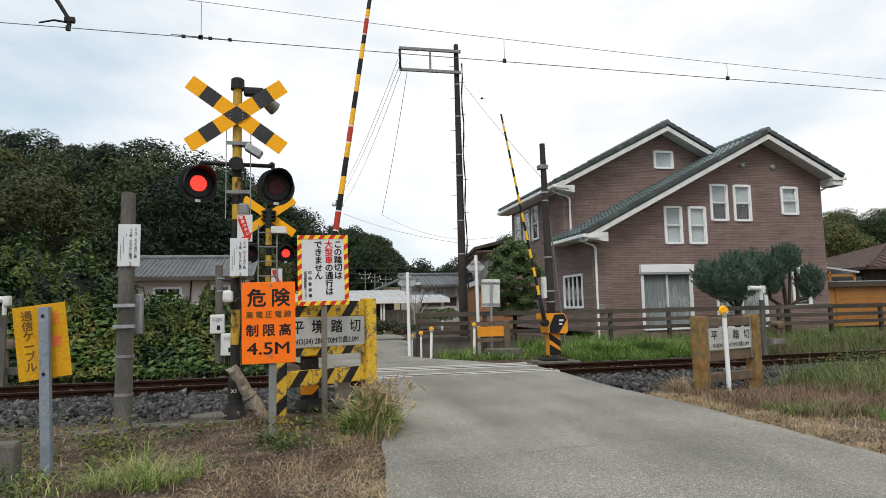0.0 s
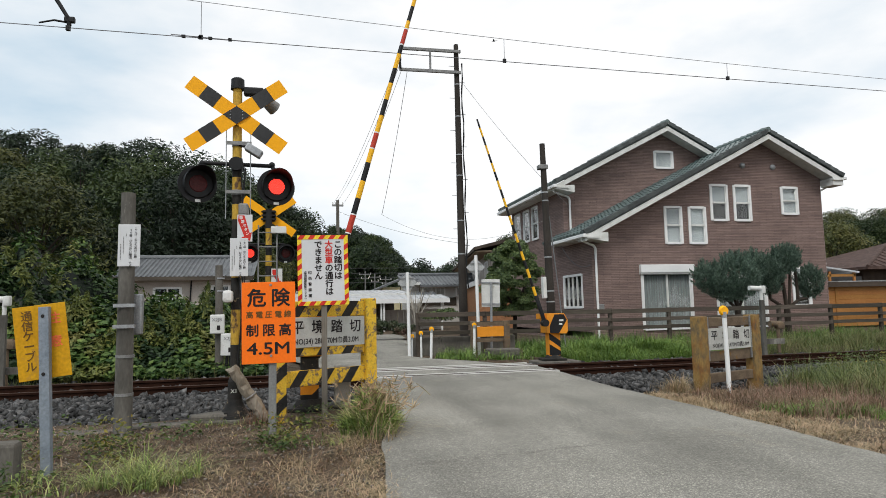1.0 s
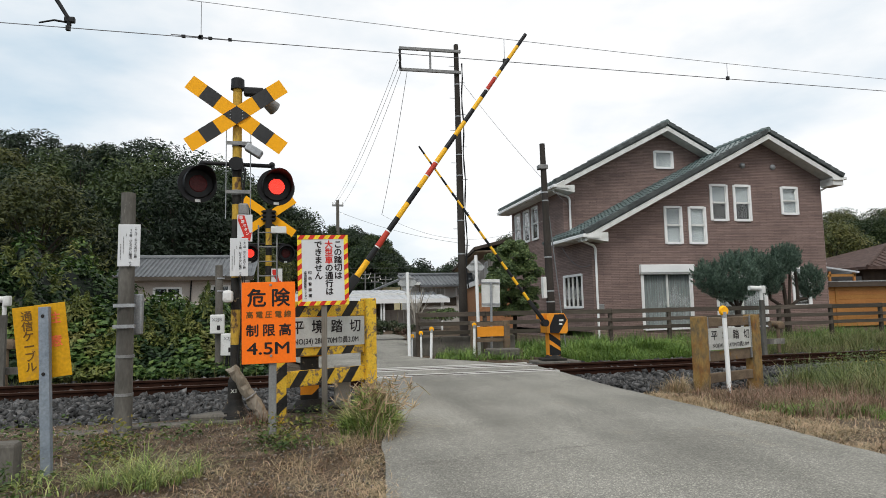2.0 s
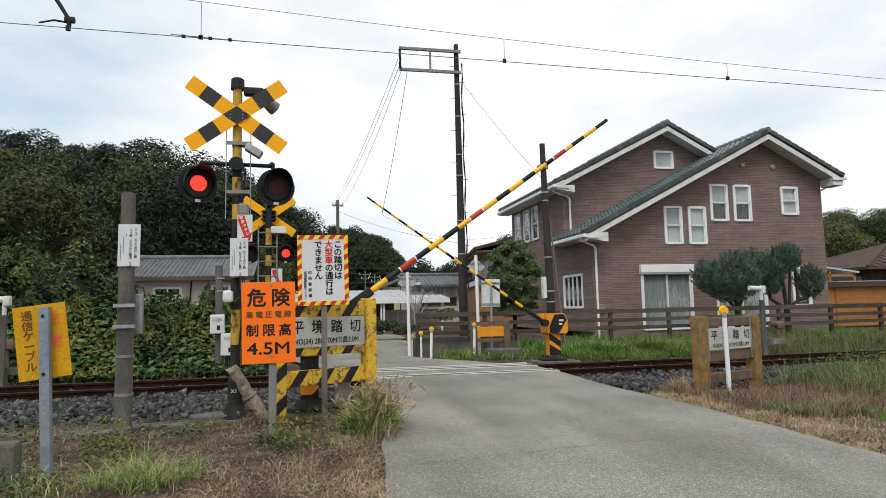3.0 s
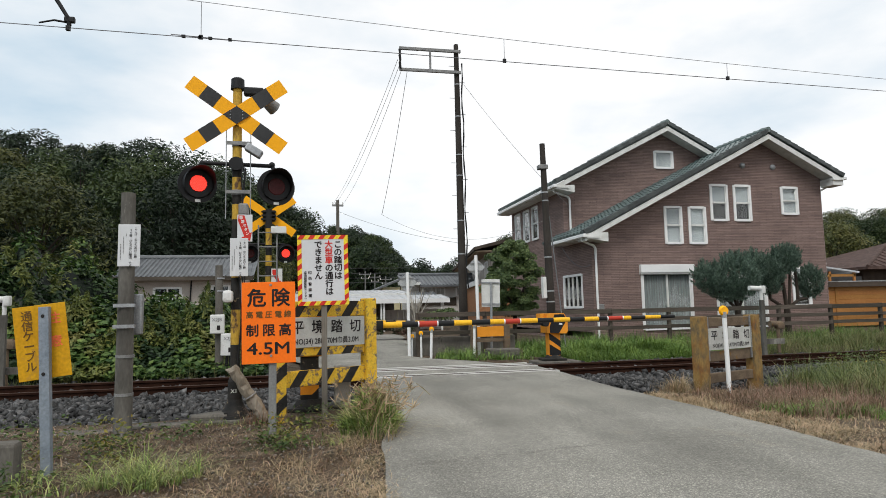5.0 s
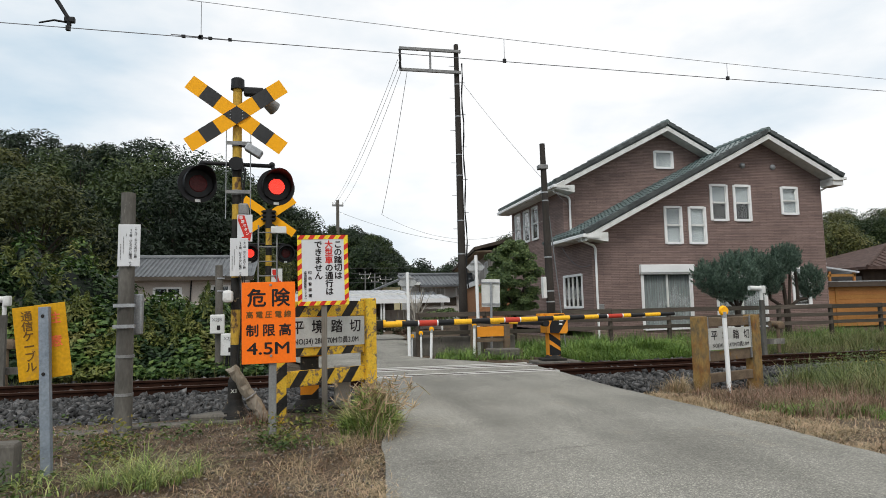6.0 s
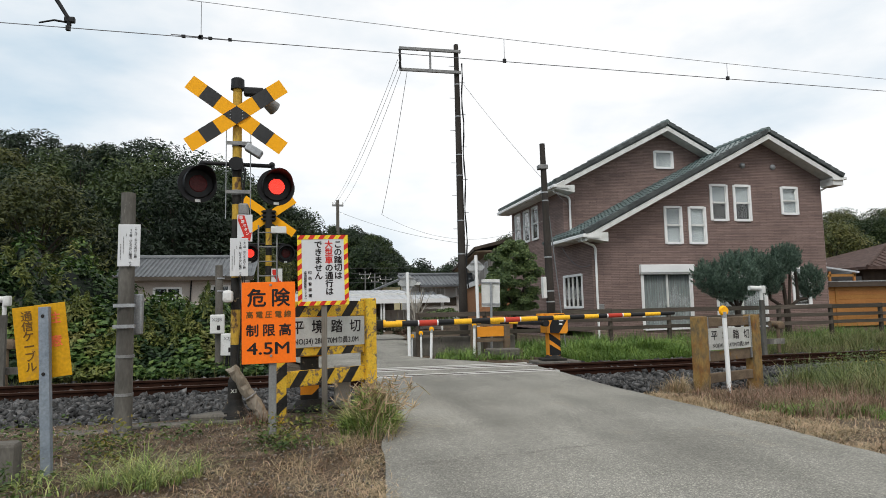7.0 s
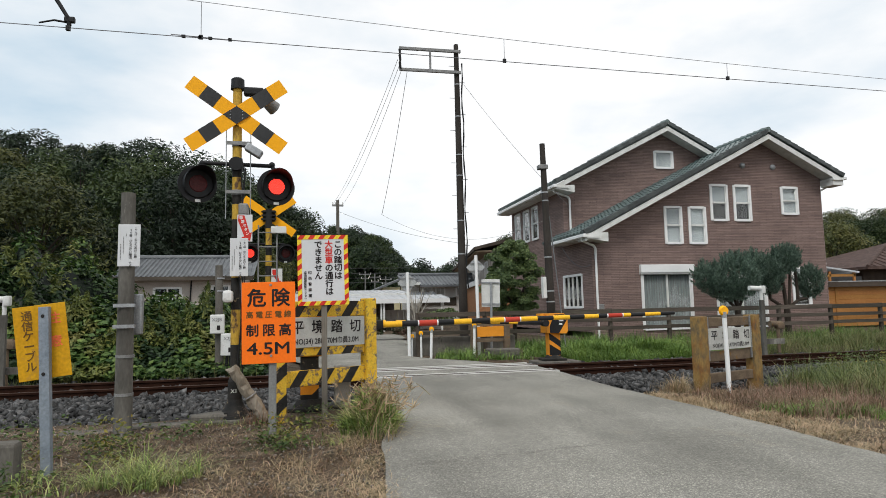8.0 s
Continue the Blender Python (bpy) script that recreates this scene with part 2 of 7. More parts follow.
def glass_mat():
    m = bpy.data.materials.new("window_glass")
    m.use_nodes = True
    nt = m.node_tree
    b, out = nt.nodes["Principled BSDF"], nt.nodes["Material Output"]
    b.inputs["Base Color"].default_value = (0.9, 0.93, 0.93, 1)
    b.inputs["Roughness"].default_value = 0.04
    b.inputs["Transmission Weight"].default_value = 1.0
    b.inputs["IOR"].default_value = 1.45
    nt.links.new(b.outputs["BSDF"], out.inputs["Surface"])
    return m


MAT["glass"] = glass_mat()


def asphalt_mat():
    """Worn asphalt: coarse pale aggregate in a grey binder, darker wheel ways along the lane and brownish stains."""
    m = node_mat("asphalt", [(0.186, 0.179, 0.157), (0.266, 0.256, 0.226)], 0.92, scale=0.8, fine=130, bump=0.0,
                 spots=(0.25, 0.225, 0.18), spot_scale=0.9, spot_cut=0.58, vary=0.25, soft=0.2)
    nt = m.node_tree
    b = nt.nodes["Principled BSDF"]
    L = nt.links.new
    co = nt.nodes.new("ShaderNodeTexCoord")
    vo = nt.nodes.new("ShaderNodeTexVoronoi")
    vo.inputs["Scale"].default_value = 130.0
    L(co.outputs["Object"], vo.inputs["Vector"])
    sep = nt.nodes.new("ShaderNodeSeparateColor")
    L(vo.outputs["Color"], sep.inputs[0])
    grain = nt.nodes.new("ShaderNodeValToRGB")
    els = grain.color_ramp.elements
    els[0].position, els[0].color = 0.0, (0.62, 0.62, 0.62, 1)
    els[1].position, els[1].color = 1.0, (1.75, 1.73, 1.68, 1)
    mid = els.new(0.8)
    mid.color = (1.1, 1.1, 1.1, 1)
    L(sep.outputs[0], grain.inputs["Fac"])
    mp = nt.nodes.new("ShaderNodeMapping")
    mp.inputs["Scale"].default_value = (1.5, 0.22, 1.0)
    L(co.outputs["Object"], mp.inputs["Vector"])
    n = nt.nodes.new("ShaderNodeTexNoise")
    n.inputs["Scale"].default_value, n.inputs["Detail"].default_value = 1.0, 6
    L(mp.outputs["Vector"], n.inputs["Vector"])
    way = nt.nodes.new("ShaderNodeMapRange")
    way.inputs["From Min"].default_value, way.inputs["From Max"].default_value = 0.35, 0.65
    way.inputs["To Min"].default_value, way.inputs["To Max"].default_value = 0.84, 1.12
    L(n.outputs["Fac"], way.inputs["Value"])
    col = b.inputs["Base Color"].links[0].from_socket
    for other in (grain.outputs["Color"], way.outputs["Result"]):
        mul = nt.nodes.new("ShaderNodeMixRGB")
        mul.blend_type = "MULTIPLY"
        mul.inputs["Fac"].default_value = 1.0
        L(col, mul.inputs["Color1"])
        L(other, mul.inputs["Color2"])
        col = mul.outputs["Color"]
    L(col, b.inputs["Base Color"])
    bp = nt.nodes.new("ShaderNodeBump")
    bp.inputs["Strength"].default_value, bp.inputs["Distance"].default_value = 0.2, 0.006
    L(vo.outputs["Distance"], bp.inputs["Height"])
    L(bp.outputs["Normal"], b.inputs["Normal"])
    return m


MAT["asphalt"] = asphalt_mat()


def siding_mat():
    """Thin brown brick-pattern siding panels, in horizontal courses."""
    m = node_mat("brown_siding", [(0.2, 0.142, 0.126), (0.245, 0.175, 0.157)], 0.8, scale=1.5, fine=25, bump=0.0)
    nt = m.node_tree
    b = nt.nodes["Principled BSDF"]
    L = nt.links.new
    co = nt.nodes.new("ShaderNodeTexCoord")
    sep = nt.nodes.new("ShaderNodeSeparateXYZ")
    cmb = nt.nodes.new("ShaderNodeCombineXYZ")
    add = nt.nodes.new("ShaderNodeMath")
    L(co.outputs["Object"], sep.inputs[0])
    L(sep.outputs["X"], add.inputs[0])
    L(sep.outputs["Y"], add.inputs[1])
    L(add.outputs[0], cmb.inputs["X"])
    L(sep.outputs["Z"], cmb.inputs["Y"])
    br = nt.nodes.new("ShaderNodeTexBrick")
    br.inputs["Scale"].default_value = 1.0
    br.inputs["Brick Width"].default_value, br.inputs["Row Height"].default_value = 0.6, 0.058
    br.inputs["Mortar Size"].default_value = 0.007
    br.inputs["Color1"].default_value, br.inputs["Color2"].default_value = (0.84, 0.84, 0.84, 1), (1.16, 1.14, 1.12, 1)
    br.inputs["Mortar"].default_value = (0.55, 0.53, 0.53, 1)
    L(cmb.outputs[0], br.inputs["Vector"])
    mul = nt.nodes.new("ShaderNodeMixRGB")
    mul.blend_type = "MULTIPLY"
    mul.inputs["Fac"].default_value = 1.0
    L(b.inputs["Base Color"].links[0].from_socket, mul.inputs["Color1"])
    L(br.outputs["Color"], mul.inputs["Color2"])
    L(mul.outputs["Color"], b.inputs["Base Color"])
    bp = nt.nodes.new("ShaderNodeBump")
    bp.inputs["Strength"].default_value, bp.inputs["Distance"].default_value = 0.6, 0.01
    bp.invert = True
    L(br.outputs["Fac"], bp.inputs["Height"])
    L(bp.outputs["Normal"], b.inputs["Normal"])
    return m


MAT["siding"] = siding_mat()
MAT["verge_tile"] = node_mat("verge_tile", [(0.035, 0.042, 0.042), (0.065, 0.075, 0.074)], 0.4, scale=4, fine=40, bump=0.1, each=0.3, spec=0.4)


# ---- building helpers ----
def box(bm, x0, x1, y0, y1, z0, z1, m=None, bevel=0.0):
    g = bmesh.ops.create_cube(bm, size=1.0)
    vs = g["verts"]
    c = Matrix.Translation(((x0 + x1) / 2, (y0 + y1) / 2, (z0 + z1) / 2)) @ Matrix.Diagonal((abs(x1 - x0), abs(y1 - y0), abs(z1 - z0), 1))
    bmesh.ops.transform(bm, matrix=(m @ c) if m else c, verts=vs)
    if bevel:
        es = list({e for v in vs for e in v.link_edges})
        bmesh.ops.bevel(bm, geom=es, offset=bevel, segments=2, affect="EDGES", profile=0.5)
    return bm


def rod(bm, p, q, r0, r1=None, seg=12):
    p, q = Vector(p), Vector(q)
    r1 = r0 if r1 is None else r1
    d = q - p
    m = Matrix.Translation((p + q) / 2) @ d.to_track_quat("Z", "Y").to_matrix().to_4x4()
    bmesh.ops.create_cone(bm, cap_ends=True, segments=seg, radius1=r0, radius2=r1, depth=d.length, matrix=m)
    return bm


def prism(bm, outline, y0, y1, m=None):
    """Extrude an outline in x and z from y0 to y1."""
    a = [bm.verts.new((x, y0, z)) for x, z in outline]
    b = [bm.verts.new((x, y1, z)) for x, z in outline]
    n = len(outline)
    bm.faces.new(a)
    bm.faces.new(b[::-1])
    for i in range(n):
        bm.faces.new((a[i], b[i], b[(i + 1) % n], a[(i + 1) % n]))
    if m:
        bmesh.ops.transform(bm, matrix=m, verts=a + b)
    return bm


def tube(bm, pts, radii, seg=8):
    """One closed tube along points."""
    rings = []
    for i, p in enumerate(pts):
        p = Vector(p)
        d = Vector(pts[min(i + 1, len(pts) - 1)]) - Vector(pts[max(i - 1, 0)])
        q = d.to_track_quat("Z", "Y")
        rings.append([bm.verts.new(p + q @ Vector((radii[i] * math.cos(2 * math.pi * k / seg), radii[i] * math.sin(2 * math.pi * k / seg), 0))) for k in range(seg)])
    for a, b in zip(rings, rings[1:]):
        for k in range(seg):
            bm.faces.new((a[k], a[(k + 1) % seg], b[(k + 1) % seg], b[k]))
    bm.faces.new(rings[0][::-1])
    bm.faces.new(rings[-1])
    return bm


def B():
    return bmesh.new()


def part(name, bm, material, parent=None, label="", smooth=False):
    bmesh.ops.recalc_face_normals(bm, faces=bm.faces)
    me = bpy.data.meshes.new(name)
    bm.to_mesh(me)
    bm.free()
    me.materials.append(material)
    if smooth:
        me.shade_smooth()
        me.set_sharp_from_angle(angle=radians(40))
    ob = new(name, me)
    if parent:
        ob.parent = parent
    if label:
        tagged(ob, label)
    return ob


def thing(name, x, y, z, label, category, group="", rz=0, rx=0, ry=0):
    ob = new(name)
    ob.empty_display_size = 0.2
    ob.matrix_basis = pose(x, y, z, rx, ry, rz)
    return tagged(ob, label, category, group)


def raw(name, verts, faces, material, parent=None):
    me = bpy.data.meshes.new(name)
    me.from_pydata(verts, [], faces)
    me.materials.append(material)
    ob = new(name, me)
    if parent:
        ob.parent = parent
    return ob


def words(text, size, x, z, y, material, parent, name="lettering", align="CENTER", squash=1.0, bold=0.018):
    """Flat bold lettering facing -y, a little proud of its board."""
    cu = bpy.data.curves.new(name, "FONT")
    cu.body, cu.size, cu.align_x, cu.align_y = text, size, align, "CENTER"
    tmp = bpy.data.objects.new(name, cu)
    me = bpy.data.meshes.new_from_object(tmp)
    bpy.data.objects.remove(tmp)
    bm = bmesh.new()
    d = size * bold
    for i, (a, b) in enumerate(((0, 0), (d, 0), (-d, 0), (0, d), (0, -d))):
        start = len(bm.verts)
        bm.from_mesh(me)
        bm.verts.ensure_lookup_table()
        for v in bm.verts[start:]:
            v.co += Vector((a, b, 0.0002 * i))
    bmesh.ops.transform(bm, matrix=pose(x, y, z, 90, 0, 0) @ Matrix.Diagonal((squash, 1, 1, 1)), verts=bm.verts)
    bm.to_mesh(me)
    bm.free()
    me.materials.clear()
    me.materials.append(material)
    ob = new(name, me)
    ob.parent = parent
    return ob


def bars(rows, y, material, parent, name="text_bar"):
    """Rows of (x0, x1, z0, z1): unreadable writing as plain bars."""
    for x0, x1, z0, z1 in rows:
        part(name, box(B(), x0, x1, y - 0.001, y + 0.001, z0, z1), material, parent)


def hill(x, y):
    """Height of the land."""
    h = 0.0
    h += 7.0 * math.exp(-(((x + 32) / 24) ** 2 + ((y - 64) / 20) ** 2))
    h += 10.0 * math.exp(-(((x - 5) / 11) ** 4 + ((y - 118) / 20) ** 2))
    h += 8.0 * math.exp(-(((x - 92) / 26) ** 2 + ((y - 72) / 22) ** 2))
    return h


def land(x, y):
    z = hill(x, y) if y > 20 else 0.0
    z += -0.06 + 0.035 * noise.noise((x * 0.9, y * 0.9, 0)) + 0.02 * noise.noise((x * 3.1, y * 3.1, 4))
    bed = max(0.0, 1 - max(0.0, abs(y - 11.1) - 2.6) / 0.5)
    z -= 0.17 * bed
    if 0.42 + 0.07 * min(y, 11.0) < x < 4.15 and y < 12 or 0.0 < x < 2.2 + 0.12 * max(0.0, y - 16) and 12 <= y < 24:
        z -= 0.1
    return z


def axis(lo, hi, near, step):
    out, v, s = [], near[0], step
    while v > lo:
        s *= 1.18
        v -= s
        out.append(max(v, lo))
    out = out[::-1]
    v = near[0]
    while v < near[1]:
        out.append(v)
        v += step
    s = step
    while v < hi:
        out.append(v)
        s *= 1.18
        v += s
    out.append(hi)
    return out


def build_ground():
    xs, ys = axis(-1500, 1500, (-7, 14), 0.12), axis(-600, 2500, (2.5, 18), 0.12)
    verts = [(x, y, land(x, y)) for y in ys for x in xs]
    n = len(xs)
    faces = [(j * n + i, j * n + i + 1, (j + 1) * n + i + 1, (j + 1) * n + i) for j in range(len(ys) - 1) for i in range(n - 1)]
    g = raw("ground", verts, faces, MAT["soil"])
    g.data.shade_smooth()
    tagged(g, "brown soil and gravel ground with dry grass beside the track", "ground", kind="structure")


def strip(name, stations, material, label, category, kind="structure", z_extra=0.0, across=14):
    """A ribbon of road: stations of (y, left x, right x, z)."""
    verts, faces = [], []
    for y, xl, xr, z in stations:
        for i in range(across + 1):
            u = i / across
            x = xl + (xr - xl) * u
            wob = 0.05 * noise.noise((x * 2, y * 2.3, 9)) if i in (0, across) else 0
            edge = -0.03 if i in (0, across) else 0.0
            verts.append((x + wob, y, z + z_extra + edge + 0.012 * noise.noise((x * 0.8, y * 0.8, 2))))
    n = across + 1
    for j in range(len(stations) - 1):
        for i in range(across):
            faces.append((j * n + i, j * n + i + 1, (j + 1) * n + i + 1, (j + 1) * n + i))
    ob = raw(name, verts, faces, material)
    ob.data.shade_smooth()
    return tagged(ob, label, category, kind=kind)


def lerp_rows(keys, step):
    out = []
    for (a, b) in zip(keys, keys[1:]):
        n = max(1, int(abs(b[0] - a[0]) / step))
        for i in range(n):
            out.append(tuple(p + (q - p) * i / n for p, q in zip(a, b)))
    out.append(keys[-1])
    return out


NEAR_RAIL, FAR_RAIL, RAIL_Z = 10.55, 11.62, 0.05


def build_road():
    strip("road_near", lerp_rows([(-25, 0.2, 4.6, -0.1), (0, 0.25, 4.5, -0.02), (4, 0.5, 4.33, 0.0), (6.3, 0.73, 4.4, 0.015), (8.0, 0.93, 4.25, 0.04),
                             (9.0, 1.0, 4.25, 0.05), (10.46, 1.0, 4.36, 0.052)], 0.25), MAT["asphalt"],
          "worn grey asphalt lane rising to the level crossing", "road")
    strip("road_far", lerp_rows([(12.1, 0.6, 4.05, 0.05), (13, 0.4, 3.7, 0.05), (14.2, 0.0, 2.95, 0.04), (15.8, -0.3, 2.62, 0.01),
                                 (17, -0.5, 2.75, 0.0), (22, -1.0, 3.6, -0.02), (30, -1.4, 4.6, 0.0)], 0.4), MAT["asphalt"],
          "worn grey asphalt lane beyond the level crossing", "road")


def build_track():
    for n, y0 in (("rail_near", NEAR_RAIL), ("rail_far", FAR_RAIL)):
        t = thing(n, 0, y0, 0, "rusty brown steel rail with a worn top", "rail", "rails of the track")
        tagged(t, kind="structure")
        w = [(-0.065, 0), (0.065, 0), (0.065, 0.012), (0.012, 0.028), (0.009, 0.11), (0.033, 0.122), (0.033, 0.15), (-0.033, 0.15),
             (-0.033, 0.122), (-0.009, 0.11), (-0.012, 0.028), (-0.065, 0.012)]
        turn = pose(0, 0, RAIL_Z - 0.152, 0, 0, 90)
        part("rail_web", prism(B(), w, -90, 60, turn), MAT["rail_rust"], t)
        part("rail_head", box(B(), -60, 90, -0.024, 0.024, RAIL_Z - 0.004, RAIL_Z + 0.003), MAT["rail_top"], t, "worn bright running surface")
    sl = B()
    for i in range(-40, 90):
        x = i * 0.62
        if -14 < x < 26 and not 0.9 < x < 4.3:
            box(sl, x - 0.11, x + 0.11, NEAR_RAIL - 0.5, FAR_RAIL + 0.5, -0.3, -0.1, bevel=0.012)
    tagged(part("sleeper_row", sl, MAT["concrete_dark"]), "dark weathered sleepers bedded in ballast", "sleepers", kind="stuff")


build_ground()
build_road()
build_track()


# ---- the brown house ----
def window(parent, x, y, z0, z1, w, side=False, panes=2, split="rows", curtain=True, name="window", dark=False):
    """A white framed window, on a wall facing -y (or facing -x when side), from z0 to z1 and w wide from x (or from y)."""
    m = pose(x, y, 0) if not side else pose(x, y, 0, 0, 0, -90)
    ob = new(name)
    ob.parent = parent
    ob.matrix_basis = m
    fr, h = B(), z1 - z0
    t = 0.065
    box(fr, -0.02, t, -0.035, 0.05, z0, z1, bevel=0.006)
    box(fr, w - t, w + 0.02, -0.035, 0.05, z0, z1, bevel=0.006)
    box(fr, t, w - t, -0.035, 0.05, z1 - t, z1 + 0.02)
    box(fr, t, w - t, -0.05, 0.05, z0 - 0.02, z0 + t)
    for xa, xb in ((t, t + 0.03), (w - t - 0.03, w - t)):
        box(fr, xa, xb, -0.012, 0.03, z0 + t, z1 - t)
    part("window_frame", fr, MAT["white"], ob, "white window frame")
    bars_ = B()
    if split == "rows":
        box(bars_, t, w - t, -0.03, 0.03, z0 + h * 0.5 - 0.03, z0 + h * 0.5 + 0.03)
    else:
        for i in range(1, panes):
            c = t + (w - 2 * t) * i / panes
            box(bars_, c - 0.03, c + 0.03, -0.03, 0.03, z0 + t, z1 - t)
    part("sash_bar", bars_, MAT["white_dirty"], ob)
    p = part("pane", box(B(), t, w - t, 0.0, 0.008, z0 + t, z1 - t), MAT["glass"], ob, "clear glass pane")
    p.visible_shadow = False
    c = B()
    if curtain == "blind":
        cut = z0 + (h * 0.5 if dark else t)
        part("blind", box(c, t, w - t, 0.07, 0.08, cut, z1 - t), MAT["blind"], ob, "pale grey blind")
        # dark board in place of the unlit room below the blind
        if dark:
            part("inside_shade", box(B(), t, w - t, 0.08, 0.09, z0 + t, cut), MAT["shade_board"], ob)
    elif curtain:
        n = max(8, int(w / 0.05))
        for i in range(n):
            xa, xb = t + (w - 2 * t) * i / n, t + (w - 2 * t) * (i + 1) / n
            d = 0.02 * (i % 2)
            box(c, xa, xb, 0.07 + d, 0.08 + d, z0 + t, z1 - t)
        part("curtain", c, MAT["curtain"], ob, "pale grey drawn curtain")
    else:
        # dark board just behind the pane, painted as the shade of the room
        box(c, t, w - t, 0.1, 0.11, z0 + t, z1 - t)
        part("inside_shade", c, MAT["shade_board"], ob)
    return ob


def roof_slope(parent, p_low, p_high, y0, y1, rows=None):
    """A roof plane from its eave (x, z) up to its ridge (x, z), between y0 and y1, laid with courses of tiles."""
    (xa, za), (xb, zb) = p_low, p_high
    d = Vector((xb - xa, zb - za))
    ln = d.length
    d /= ln
    nrm = Vector((-d.y, d.x)) if d.x > 0 else Vector((d.y, -d.x))
    pl = B()
    prism(pl, [(xa, za), (xb, zb), (xb + nrm.x * 0.09, zb + nrm.y * 0.09), (xa + nrm.x * 0.09, za + nrm.y * 0.09)], y0, y1)
    rf = part("roof", pl, MAT["roof_tile"], parent, "dark green-grey tiled roof slope")
    # courses of curved tiles, each course lapping over the one below
    n = int(ln / 0.3)
    prof = ((0.0, 0.0), (0.05, 0.035), (0.12, 0.05), (0.18, 0.022), (0.26, 0.0))
    V, F = [], []
    m = max(2, int((y1 - y0) / 0.28))
    for i in range(n):
        a = Vector((xa, za)) + d * (ln * i / n - 0.02)
        b = Vector((xa, za)) + d * (ln * (i + 1) / n + 0.02)
        for k in range(m):
            ya = y0 + (y1 - y0) * k / m
            base = len(V)
            for w, hgt in prof:
                lo, hi = a + nrm * (0.135 + hgt), b + nrm * (0.1 + hgt)
                V += [(lo.x, ya + w, lo.y), (hi.x, ya + w, hi.y), (a.x + nrm.x * 0.085, ya + w, a.y + nrm.y * 0.085)]
            for q in range(len(prof) - 1):
                j = base + 3 * q
                F += [(j, j + 3, j + 4, j + 1), (j, j + 2, j + 5, j + 3)]
    tagged(raw("tile_course", V, F, MAT["roof_tile"], rf), kind="stuff")
    # stepped verge tiles along the gable edge
    for i in range(n):
        a = Vector((xa, za)) + d * (ln * i / n)
        b = Vector((xa, za)) + d * (ln * (i + 1) / n + 0.03)
        q = [a + nrm * 0.205, b + nrm * 0.175, b + nrm * 0.03, a + nrm * 0.02]
        vt = prism(B(), [(p.x, p.y) for p in q], y0 - 0.08, y0 + 0.13)
        bmesh.ops.bevel(vt, geom=list(vt.edges), offset=0.02, segments=1, affect="EDGES")
        part("verge_tile", vt, MAT["verge_tile"], rf)
    return rf


